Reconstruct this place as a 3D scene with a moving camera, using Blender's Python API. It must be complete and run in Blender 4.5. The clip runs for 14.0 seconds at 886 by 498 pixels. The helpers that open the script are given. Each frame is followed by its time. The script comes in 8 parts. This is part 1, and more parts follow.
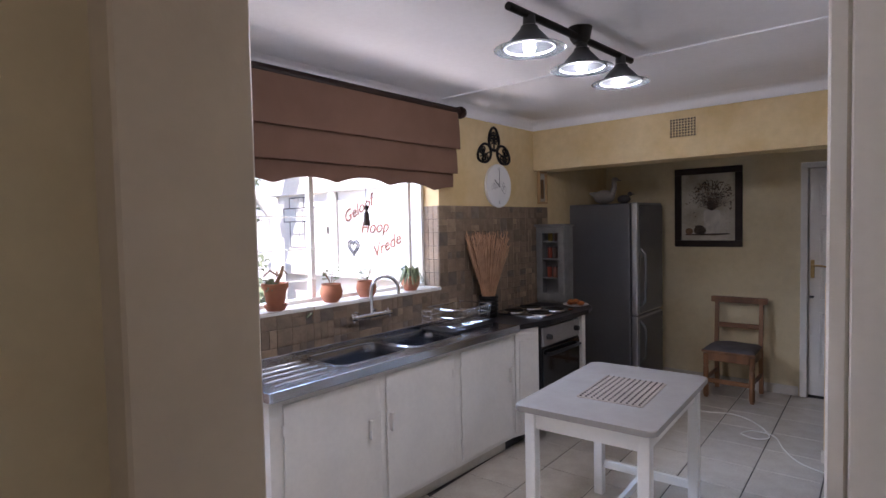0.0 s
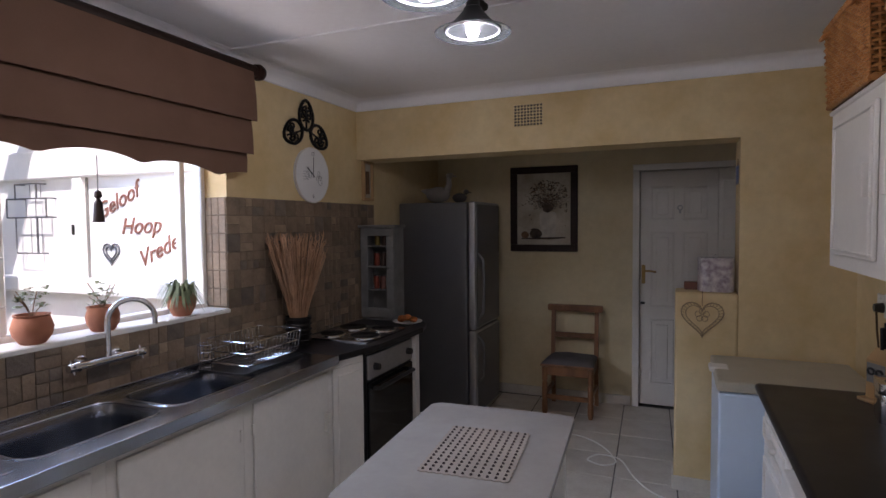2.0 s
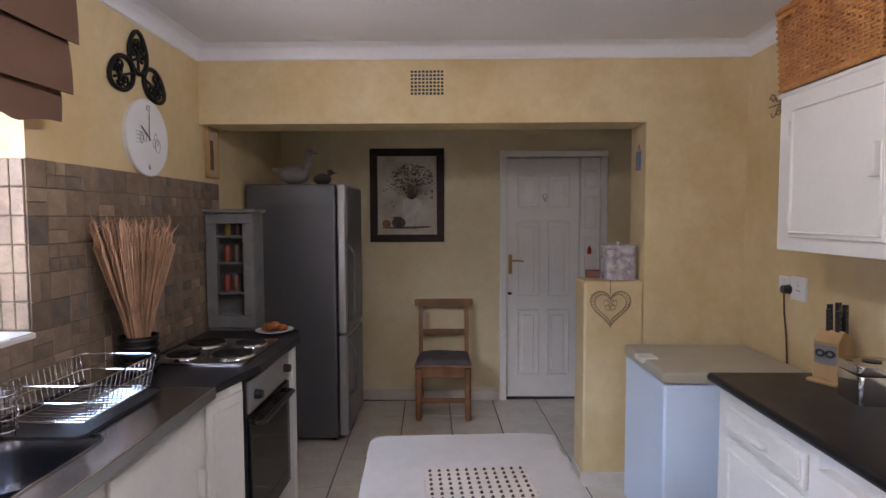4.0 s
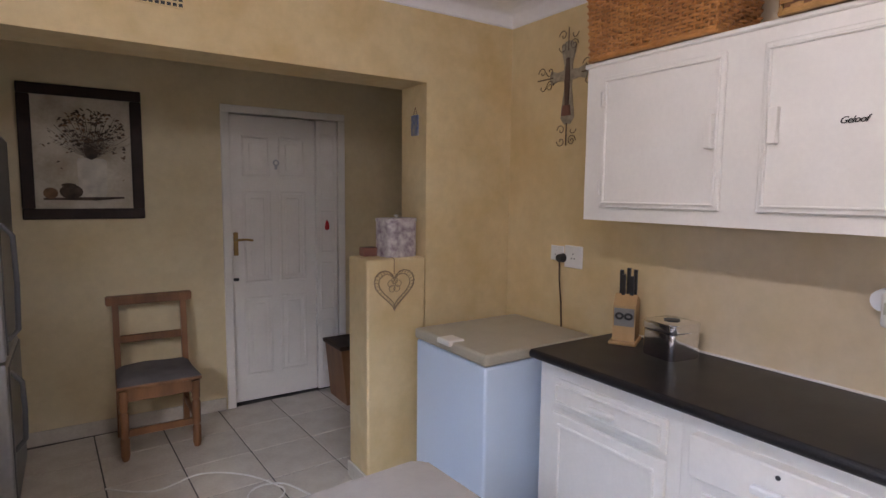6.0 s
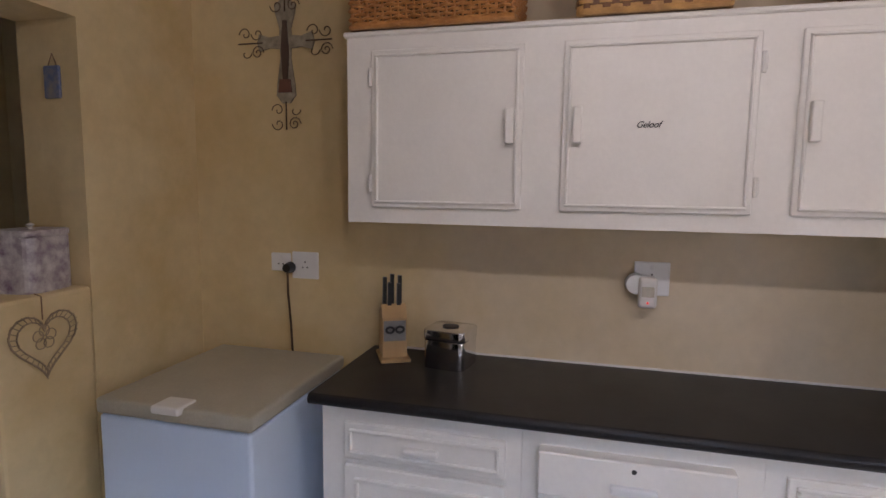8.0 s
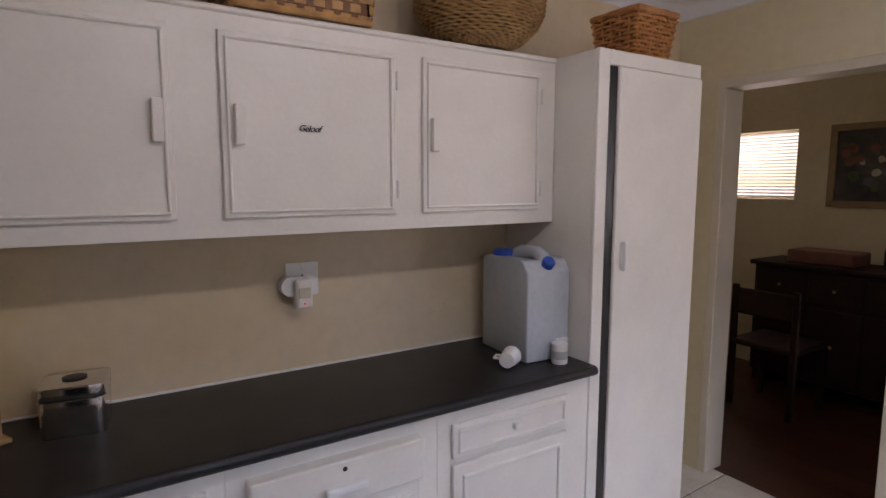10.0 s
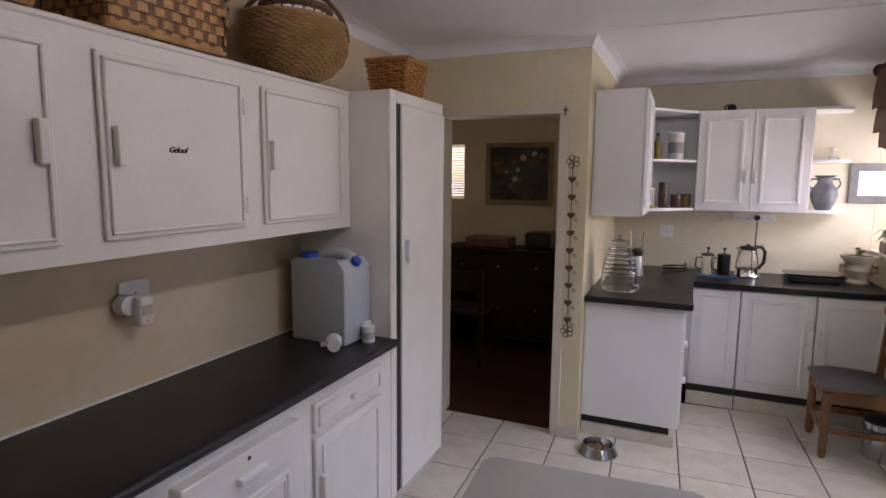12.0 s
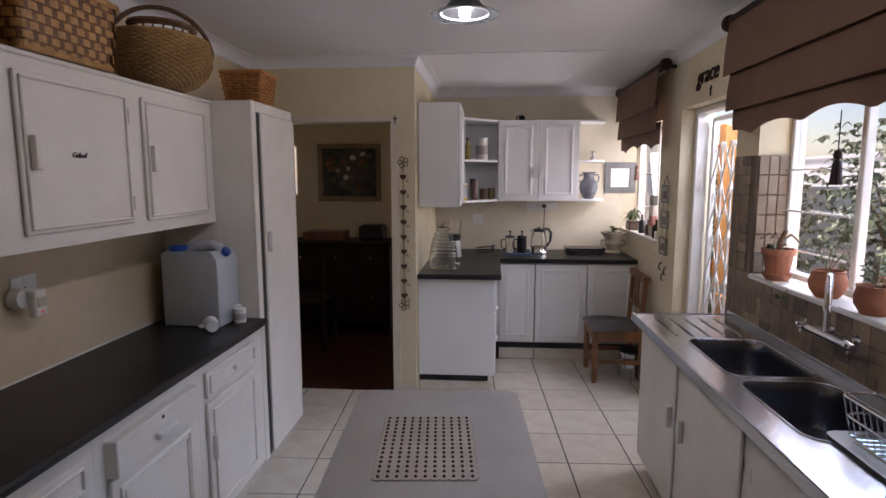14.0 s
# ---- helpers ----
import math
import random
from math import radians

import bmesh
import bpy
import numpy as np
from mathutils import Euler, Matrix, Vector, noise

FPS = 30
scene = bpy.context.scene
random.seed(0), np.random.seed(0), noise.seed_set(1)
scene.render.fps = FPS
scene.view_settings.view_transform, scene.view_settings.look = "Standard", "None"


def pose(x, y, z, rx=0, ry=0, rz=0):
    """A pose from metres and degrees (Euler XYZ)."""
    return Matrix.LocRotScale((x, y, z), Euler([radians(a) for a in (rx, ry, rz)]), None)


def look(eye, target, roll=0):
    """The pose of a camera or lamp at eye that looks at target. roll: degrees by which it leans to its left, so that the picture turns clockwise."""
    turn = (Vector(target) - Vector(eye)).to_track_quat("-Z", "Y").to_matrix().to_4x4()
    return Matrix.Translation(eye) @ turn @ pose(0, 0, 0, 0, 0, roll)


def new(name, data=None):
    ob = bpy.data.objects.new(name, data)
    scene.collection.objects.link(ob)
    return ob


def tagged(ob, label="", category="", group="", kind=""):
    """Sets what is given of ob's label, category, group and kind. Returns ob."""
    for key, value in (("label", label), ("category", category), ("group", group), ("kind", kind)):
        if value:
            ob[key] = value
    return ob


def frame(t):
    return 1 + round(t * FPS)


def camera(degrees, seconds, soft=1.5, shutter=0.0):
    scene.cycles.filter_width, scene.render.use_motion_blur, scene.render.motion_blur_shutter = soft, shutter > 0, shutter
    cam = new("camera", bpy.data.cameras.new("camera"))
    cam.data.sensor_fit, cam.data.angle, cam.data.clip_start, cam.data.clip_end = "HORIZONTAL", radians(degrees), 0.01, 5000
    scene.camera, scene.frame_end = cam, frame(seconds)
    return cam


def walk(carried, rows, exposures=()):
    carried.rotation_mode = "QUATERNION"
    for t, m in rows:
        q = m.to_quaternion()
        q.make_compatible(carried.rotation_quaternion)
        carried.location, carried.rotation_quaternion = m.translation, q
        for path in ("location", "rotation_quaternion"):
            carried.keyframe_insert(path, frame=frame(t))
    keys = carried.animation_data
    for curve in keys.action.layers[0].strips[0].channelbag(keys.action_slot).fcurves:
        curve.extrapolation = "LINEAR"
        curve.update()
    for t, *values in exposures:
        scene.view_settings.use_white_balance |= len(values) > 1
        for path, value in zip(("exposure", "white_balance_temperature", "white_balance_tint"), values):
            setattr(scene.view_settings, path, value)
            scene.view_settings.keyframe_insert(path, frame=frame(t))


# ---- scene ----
cam = camera(76.8, 14.0)
PATH = [
    (0, (0.406, 1.24, 1.6), (-0.891, 2.76, 1.511), -1.2),
    (0.5, (0.293, 1.414, 1.588), (-0.927, 2.997, 1.507), -1.1),
    (1, (0.181, 1.603, 1.593), (-0.876, 3.298, 1.507), -0.8),
    (1.5, (0.073, 1.803, 1.581), (-0.813, 3.594, 1.497), -0.6),
    (2, (-0.044, 2.006, 1.58), (-0.815, 3.849, 1.492), -0.5),
    (2.2, (-0.102, 2.07, 1.575), (-0.83, 3.93, 1.488), -0.4),
    (4.3, (-0.926, 2.483, 1.528), (-0.77, 4.474, 1.41), 0.2),
    (4.5, (-1.016, 2.537, 1.522), (-0.725, 4.512, 1.396), 0.5),
    (5, (-1.128, 2.704, 1.502), (-0.54, 4.609, 1.347), 0.5),
    (5.5, (-1.189, 2.894, 1.505), (-0.344, 4.698, 1.327), 0.6),
    (6, (-1.22, 3.097, 1.5), (-0.123, 4.757, 1.302), 0.6),
    (6.5, (-1.263, 3.285, 1.512), (0.092, 4.74, 1.298), 0.5),
    (7, (-1.29, 3.536, 1.489), (0.316, 4.707, 1.271), 0.9),
    (7.5, (-1.269, 3.73, 1.491), (0.512, 4.617, 1.287), 1.1),
    (8, (-1.221, 3.907, 1.523), (0.701, 4.412, 1.3), 0.7),
    (8.5, (-1.164, 4.007, 1.512), (0.82, 4.113, 1.282), 0.5),
    (9, (-1.126, 4.087, 1.496), (0.823, 3.688, 1.291), 0.2),
    (9.2, (-1.079, 4.081, 1.513), (0.838, 3.555, 1.288), -0.1),
    (10.2, (-1.095, 4.40, 1.555), (0.50, 3.196, 1.325), 0.2),
    (11.3, (-0.909, 4.777, 1.612), (0.117, 3.078, 1.366), 0.6),
    (11.5, (-0.899, 4.845, 1.613), (0.069, 3.113, 1.367), 0.4),
    (12, (-0.905, 5.02, 1.628), (-0.124, 3.196, 1.378), 0.5),
    (12.5, (-0.932, 5.161, 1.626), (-0.341, 3.266, 1.376), 0.1),
    (13, (-0.943, 5.316, 1.63), (-0.509, 3.38, 1.375), 0.0),
    (13.5, (-0.926, 5.45, 1.625), (-0.621, 3.489, 1.371), -0.0),
    (14, (-0.893, 5.602, 1.631), (-0.733, 3.625, 1.375), -0.1),
]
EXPOSURES = [(0.0, 1.08, 6150, 26), (0.5, 1.02, 6200, 26), (1.0, 0.45, 6250, 25), (2.0, 0.45, 6400, 25), (4.3, 1.53, 6500, 26), (6.5, 1.3, 6850, 27), (9.0, 0.68, 6950, 28), (11.5, 0.58, 6850, 28), (14.0, 0.2, 6700, 27)]
walk(cam, [(t, look(eye, target, roll)) for t, eye, target, roll in PATH], EXPOSURES)

DOOR_LIGHT = 34.0
WINDOW_LIGHT, GROUND_FILL, NOOK_LIGHT, DINING_LIGHT, BULB_LIGHT, SUN, SKY = 41.0, 11.0, 12.0, 5.0, 4.2, 5.0, 0.15

# ---------------------------------------------------------------- light
world = bpy.data.worlds.new("World")
scene.world = world
world.use_nodes = True
wn = world.node_tree
sky = wn.nodes.new("ShaderNodeTexSky")
sky.sky_type = "NISHITA"
sky.sun_disc = False
sky.sun_elevation = radians(55)
sky.sun_rotation = radians(142)
wn.links.new(sky.outputs[0], wn.nodes["Background"].inputs[0])
wn.nodes["Background"].inputs[1].default_value = SKY


def lamp(name, kind, m, power, colour, size=None, size_y=None, angle=None):
    data = bpy.data.lights.new(name, kind)
    data.energy, data.color = power, colour
    if size is not None:
        if kind == "AREA":
            data.shape, data.size, data.size_y = "RECTANGLE", size, size_y or size
        else:
            data.shadow_soft_size = size
    if angle is not None:
        data.angle = radians(angle)
    ob = new(name, data)
    ob.matrix_world = m
    return ob


SUN_FROM = Vector((0.35, -0.45, 0.82))
lamp("sun", "SUN", look(SUN_FROM * 10, (0, 0, 0)), SUN, (1.0, 0.95, 0.87), angle=0.5)
# lamps added for sky light; this one hangs unseen outside above the openings
lamp("sky_fill_courtyard", "AREA", look((-3.20, 2.90, 2.46), (-1.0, 2.95, 0.95)), WINDOW_LIGHT, (0.44, 0.69, 1.0), 2.9, 0.55)
# added lamp hidden below sill for sunlit paving's bounce, and the next room's window
lamp("paving_bounce_fill", "AREA", look((-2.62, 3.50, 0.96), (-1.9, 3.50, 2.2)), GROUND_FILL, (1.0, 0.94, 0.86), 1.5, 0.3)
lamp("sky_light_dining", "AREA", look((1.71, -0.63, 1.70), (1.2, 1.0, 1.3)), DINING_LIGHT, (1.0, 0.93, 0.85), 0.92, 0.5)
lamp("sky_light_nook", "AREA", look((-2.50, 0.62, 1.5), (0.0, 0.75, 1.2)), NOOK_LIGHT, (0.95, 0.97, 1.0), 1.1, 0.7)
# lamp added unseen above the yard door to brighten the floor inside
lamp("sky_fill_door", "AREA", look((-3.0, 2.07, 2.5), (-1.5, 1.95, 0.3)), DOOR_LIGHT, (0.92, 0.96, 1.0), 0.8, 0.5)
for n, y in enumerate((3.20, 3.615, 4.0)):
    lamp("bulb_light", "POINT", pose(-0.79 + 0.02 * n, y, 2.262), BULB_LIGHT, (0.93, 0.97, 1.0), 0.025)

# ---------------------------------------------------------------- materials


def socket_value(node, name, value):
    node.inputs[name].default_value = value


def surface(name, base, rough=0.5, vary=0.12, coarse=3.0, fine=40.0, bump=0.15, metal=0.0, tint=None, per_piece=0.0,
            coat=0.0, stretch=(1, 1, 1), fine_vary=0.06, spec=0.5, rough_vary=0.12):
    m = bpy.data.materials.new(name)
    m.use_nodes = True
    t = m.node_tree
    b = t.nodes["Principled BSDF"]
    co = t.nodes.new("ShaderNodeTexCoord")
    mp = t.nodes.new("ShaderNodeMapping")
    mp.inputs["Scale"].default_value = stretch
    t.links.new(co.outputs["Object"], mp.inputs["Vector"])
    n1, n2 = t.nodes.new("ShaderNodeTexNoise"), t.nodes.new("ShaderNodeTexNoise")
    for n, s, d in ((n1, coarse, 5.0), (n2, fine, 4.0)):
        n.inputs["Scale"].default_value = s
        n.inputs["Detail"].default_value = d
        n.inputs["Roughness"].default_value = 0.6
        t.links.new(mp.outputs[0], n.inputs["Vector"])
    other = tint if tint else tuple(c * (1 - 2.2 * vary) for c in base)
    ramp = t.nodes.new("ShaderNodeMapRange")
    ramp.inputs["From Min"].default_value, ramp.inputs["From Max"].default_value = 0.35, 0.68
    t.links.new(n1.outputs["Fac"], ramp.inputs["Value"])
    mix = t.nodes.new("ShaderNodeMix")
    mix.data_type = "RGBA"
    mix.inputs["A"].default_value = (*base, 1)
    mix.inputs["B"].default_value = (*other, 1)
    t.links.new(ramp.outputs[0], mix.inputs["Factor"])
    hsv = t.nodes.new("ShaderNodeHueSaturation")
    t.links.new(mix.outputs["Result"], hsv.inputs["Color"])
    val = t.nodes.new("ShaderNodeMapRange")
    val.inputs["From Min"].default_value, val.inputs["From Max"].default_value = 0.3, 0.7
    val.inputs["To Min"].default_value, val.inputs["To Max"].default_value = 1 - fine_vary, 1 + fine_vary
    t.links.new(n2.outputs["Fac"], val.inputs["Value"])
    last = val.outputs[0]
    if per_piece:
        info = t.nodes.new("ShaderNodeObjectInfo")
        pm = t.nodes.new("ShaderNodeMapRange")
        pm.inputs["To Min"].default_value, pm.inputs["To Max"].default_value = 1 - per_piece, 1 + per_piece
        t.links.new(info.outputs["Random"], pm.inputs["Value"])
        mu = t.nodes.new("ShaderNodeMath")
        mu.operation = "MULTIPLY"
        t.links.new(last, mu.inputs[0])
        t.links.new(pm.outputs[0], mu.inputs[1])
        last = mu.outputs[0]
    t.links.new(last, hsv.inputs["Value"])
    t.links.new(hsv.outputs[0], b.inputs["Base Color"])
    rm = t.nodes.new("ShaderNodeMapRange")
    rm.inputs["To Min"].default_value = max(0.02, rough - rough_vary)
    rm.inputs["To Max"].default_value = min(1.0, rough + rough_vary)
    t.links.new(n1.outputs["Fac"], rm.inputs["Value"])
    t.links.new(rm.outputs[0], b.inputs["Roughness"])
    b.inputs["Metallic"].default_value = metal
    b.inputs["Specular IOR Level"].default_value = spec
    b.inputs["Coat Weight"].default_value = coat
    if bump:
        bp = t.nodes.new("ShaderNodeBump")
        bp.inputs["Strength"].default_value = bump
        bp.inputs["Distance"].default_value = 0.01
        t.links.new(n2.outputs["Fac"], bp.inputs["Height"])
        t.links.new(bp.outputs[0], b.inputs["Normal"])
    return m


def glass(name, colour=(1, 1, 1), rough=0.0, ior=1.45):
    m = bpy.data.materials.new(name)
    m.use_nodes = True
    b = m.node_tree.nodes["Principled BSDF"]
    b.inputs["Base Color"].default_value = (*colour, 1)
    b.inputs["Transmission Weight"].default_value = 1.0
    b.inputs["Roughness"].default_value = rough
    b.inputs["IOR"].default_value = ior
    return m


def glow(name, colour, strength):
    m = bpy.data.materials.new(name)
    m.use_nodes = True
    b = m.node_tree.nodes["Principled BSDF"]
    b.inputs["Base Color"].default_value = (*colour, 1)
    b.inputs["Emission Color"].default_value = (*colour, 1)
    b.inputs["Emission Strength"].default_value = strength
    return m


CREAM = surface("cream_paint", (0.68, 0.60, 0.48), 0.45, vary=0.04, coarse=3, fine=40, bump=0.06, fine_vary=0.02)
PLASTER = surface("yellow_plaster", (0.70, 0.555, 0.32), 0.75, tint=(0.60, 0.435, 0.21), coarse=2.2, fine=18, bump=0.12, fine_vary=0.05)
PLASTER_PALE = surface("pale_plaster", (0.70, 0.62, 0.43), 0.75, tint=(0.64, 0.54, 0.34), coarse=1.6, fine=20, bump=0.10, fine_vary=0.04)
PLASTER_CREAM = surface("cream_plaster", (0.73, 0.665, 0.52), 0.75, tint=(0.67, 0.60, 0.45), coarse=1.8, fine=20, bump=0.10, fine_vary=0.03)
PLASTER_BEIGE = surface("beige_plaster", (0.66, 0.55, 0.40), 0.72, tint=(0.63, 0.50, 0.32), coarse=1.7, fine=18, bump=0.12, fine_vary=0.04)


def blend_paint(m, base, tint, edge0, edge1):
    """Blends to a second colour from edge0 to edge1 along y, with a cloudy noise border."""
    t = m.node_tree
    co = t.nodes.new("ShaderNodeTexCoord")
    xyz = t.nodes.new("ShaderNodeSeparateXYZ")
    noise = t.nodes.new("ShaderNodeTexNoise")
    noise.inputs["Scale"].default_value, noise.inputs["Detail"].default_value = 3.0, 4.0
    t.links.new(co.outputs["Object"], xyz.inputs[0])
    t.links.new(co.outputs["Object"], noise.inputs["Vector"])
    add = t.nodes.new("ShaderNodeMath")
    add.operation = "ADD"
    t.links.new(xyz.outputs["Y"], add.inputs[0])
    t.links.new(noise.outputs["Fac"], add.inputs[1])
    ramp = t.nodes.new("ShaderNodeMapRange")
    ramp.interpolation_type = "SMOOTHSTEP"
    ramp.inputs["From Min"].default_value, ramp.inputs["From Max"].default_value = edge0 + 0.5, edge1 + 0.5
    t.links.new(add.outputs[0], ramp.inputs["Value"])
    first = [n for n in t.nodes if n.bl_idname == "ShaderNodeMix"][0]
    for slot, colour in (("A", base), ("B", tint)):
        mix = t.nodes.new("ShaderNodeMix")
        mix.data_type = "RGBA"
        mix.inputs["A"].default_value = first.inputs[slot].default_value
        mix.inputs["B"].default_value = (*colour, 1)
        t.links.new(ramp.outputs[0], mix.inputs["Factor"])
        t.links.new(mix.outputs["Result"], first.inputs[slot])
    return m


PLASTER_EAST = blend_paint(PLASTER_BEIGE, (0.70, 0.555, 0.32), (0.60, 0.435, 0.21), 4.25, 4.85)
PLASTER_WEST = blend_paint(surface("west_plaster", (0.70, 0.62, 0.45), 0.75, tint=(0.65, 0.55, 0.36), coarse=2.0, fine=18, bump=0.12, fine_vary=0.04), (0.70, 0.555, 0.32), (0.60, 0.435, 0.21), 2.5, 3.6)
PLASTER_WARM = surface("warm_plaster", (0.70, 0.60, 0.39), 0.75, tint=(0.62, 0.50, 0.29), coarse=1.8, fine=20, bump=0.10, fine_vary=0.04)
CEILING = surface("ceiling_paint", (0.80, 0.79, 0.80), 0.8, vary=0.02, coarse=1.5, fine=30, bump=0.05, fine_vary=0.02)
WHITE = surface("white_paint", (0.81, 0.775, 0.715), 0.42, vary=0.03, coarse=4, fine=60, bump=0.05, fine_vary=0.02)
WHITE_OLD = surface("old_white_paint", (0.76, 0.73, 0.68), 0.40, vary=0.05, coarse=3, fine=35, bump=0.08, fine_vary=0.03)
WHITE_CLEAN = surface("laminate_white", (0.80, 0.80, 0.79), 0.35, vary=0.02, coarse=3, fine=60, bump=0.02, fine_vary=0.01)
TILE = surface("floor_tile_glaze", (0.66, 0.61, 0.53), 0.22, tint=(0.56, 0.50, 0.42), coarse=7, fine=60, bump=0.03, per_piece=0.05)
GROUT = surface("dark_grout", (0.10, 0.09, 0.085), 0.9, vary=0.2, coarse=6, fine=50, bump=0.3)
STONE = surface("tumbled_stone", (0.235, 0.172, 0.115), 0.50, tint=(0.165, 0.118, 0.08), coarse=9, fine=70, bump=0.35, per_piece=0.24, fine_vary=0.12)
STONE_GROUT = surface("stone_grout", (0.19, 0.145, 0.105), 0.9, vary=0.1, bump=0.3)
BLACKTOP = surface("black_laminate", (0.018, 0.017, 0.019), 0.34, spec=0.32, vary=0.15, coarse=6, fine=220, bump=0.04, fine_vary=0.35, rough_vary=0.06)
STEEL = surface("brushed_steel", (0.52, 0.53, 0.56), 0.20, vary=0.06, coarse=5, fine=90, bump=0.02, metal=1.0, stretch=(1, 0.15, 1), rough_vary=0.08)
CHROME = surface("chrome", (0.80, 0.80, 0.82), 0.10, vary=0.03, bump=0, metal=1.0, rough_vary=0.04)
ALU = surface("grey_aluminium", (0.48, 0.48, 0.49), 0.38, vary=0.05, bump=0.02, metal=0.8)
# darker than the deck steel; the bowls' dark reflections are put into the colour
STEEL_BOWL = surface("shaded_bowl_steel", (0.26, 0.27, 0.30), 0.24, vary=0.06, coarse=5, fine=90, bump=0.01, metal=1.0)
FRIDGE = surface("fridge_grey", (0.15, 0.15, 0.16), 0.33, vary=0.04, coarse=2, fine=120, bump=0.02, metal=0.45)
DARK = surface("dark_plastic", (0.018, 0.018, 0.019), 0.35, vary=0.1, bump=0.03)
BLACKGLASS = surface("black_oven_glass", (0.008, 0.008, 0.009), 0.08, vary=0.05, bump=0.0, rough_vary=0.03)
IRON = surface("black_iron", (0.02, 0.018, 0.017), 0.5, vary=0.2, bump=0.2, metal=0.5)
FABRIC = surface("brown_fabric", (0.165, 0.086, 0.053), 0.9, vary=0.06, coarse=4, fine=420, bump=0.25, fine_vary=0.10)
DARKWOOD = surface("dark_wood", (0.030, 0.014, 0.009), 0.5, spec=0.25, vary=0.2, coarse=6, fine=40, bump=0.1, stretch=(1, 0.12, 1))
WOOD = surface("oak_wood", (0.28, 0.125, 0.050), 0.45, tint=(0.14, 0.062, 0.026), coarse=8, fine=50, bump=0.12, stretch=(1, 1, 0.10))
PINE = surface("light_wood", (0.52, 0.32, 0.14), 0.5, vary=0.12, coarse=8, fine=60, bump=0.08, stretch=(1, 1, 0.12))
CUSHION = surface("grey_cushion", (0.12, 0.108, 0.108), 0.95, vary=0.1, coarse=8, fine=300, bump=0.3)
TERRACOTTA = surface("terracotta", (0.42, 0.155, 0.075), 0.75, tint=(0.30, 0.11, 0.06), coarse=9, fine=70, bump=0.15)
LEAF = surface("leaf", (0.07, 0.11, 0.035), 0.5, vary=0.2, coarse=20, fine=90, bump=0.1)
LEAF_PALE = surface("pale_leaf", (0.17, 0.20, 0.10), 0.55, vary=0.15, coarse=20, fine=90, bump=0.1)
SOIL = surface("soil", (0.05, 0.035, 0.025), 0.95, vary=0.3, coarse=30, fine=150, bump=0.8)
STEM = surface("dry_stem", (0.28, 0.16, 0.09), 0.8, vary=0.2, coarse=15, fine=90, bump=0.1)
# white freezer; the blue of the window light is put into this colour
FREEZER = surface("freezer_enamel", (0.62, 0.73, 0.86), 0.30, rough_vary=0.015, vary=0.004, coarse=2, fine=80, bump=0.02, fine_vary=0.01)
LID = surface("freezer_lid", (0.45, 0.405, 0.31), 0.42, vary=0.05, coarse=3, fine=120, bump=0.06)
TABLE_TOP = surface("table_paint", (0.34, 0.305, 0.27), 0.48, vary=0.06, coarse=3, fine=40, bump=0.06, fine_vary=0.03)
WICKER = surface("wicker", (0.52, 0.235, 0.07), 0.42, tint=(0.33, 0.125, 0.035), coarse=14, fine=90, bump=0.2)
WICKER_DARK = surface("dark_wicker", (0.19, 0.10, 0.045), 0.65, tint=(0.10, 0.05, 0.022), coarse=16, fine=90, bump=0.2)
WICKER_GOLD = surface("golden_splint", (0.55, 0.30, 0.10), 0.45, tint=(0.36, 0.18, 0.06), coarse=18, fine=80, bump=0.15)
JERRY = surface("milky_plastic", (0.50, 0.54, 0.58), 0.35, vary=0.03, coarse=3, fine=40, bump=0.03)
BLUE = surface("blue_plastic", (0.02, 0.085, 0.42), 0.35, vary=0.06, bump=0.02)
GLASS = glass("clear_glass")
FLOORWOOD = surface("dark_floorboards", (0.085, 0.030, 0.018), 0.35, vary=0.25, coarse=4, fine=40, bump=0.1, stretch=(0.15, 1, 1))
OUT_WALL = surface("white_courtyard_paint", (0.85, 0.84, 0.83), 0.8, vary=0.04, coarse=2, fine=20, bump=0.15)
PAVING = surface("courtyard_paving", (0.42, 0.38, 0.34), 0.85, vary=0.1, coarse=3, fine=40, bump=0.3)
RED = surface("red_brown_paint", (0.24, 0.10, 0.07), 0.5, vary=0.15, bump=0.1)
ORANGE = surface("varnished_door", (0.50, 0.20, 0.045), 0.4, vary=0.15, coarse=6, fine=40, bump=0.1, stretch=(1, 1, 0.1))
CANVAS = surface("cream_canvas", (0.55, 0.50, 0.40), 0.7, tint=(0.36, 0.30, 0.21), coarse=5, fine=60, bump=0.1)
SAGE = surface("grey_wood_paint", (0.20, 0.195, 0.185), 0.6, vary=0.12, coarse=8, fine=60, bump=0.15)
BRASS = surface("brass", (0.45, 0.30, 0.12), 0.35, vary=0.1, bump=0.05, metal=1.0)
PEWTER = surface("pewter", (0.14, 0.145, 0.16), 0.45, vary=0.15, coarse=12, fine=60, bump=0.3, metal=0.6)
RUST = surface("rust_brown_metal", (0.14, 0.085, 0.05), 0.6, vary=0.2, coarse=20, fine=90, bump=0.3, metal=0.4)
CABLE = surface("white_cable", (0.70, 0.68, 0.62), 0.5, vary=0.03, bump=0.0)

# ---------------------------------------------------------------- mesh helpers
ORIGIN = {}


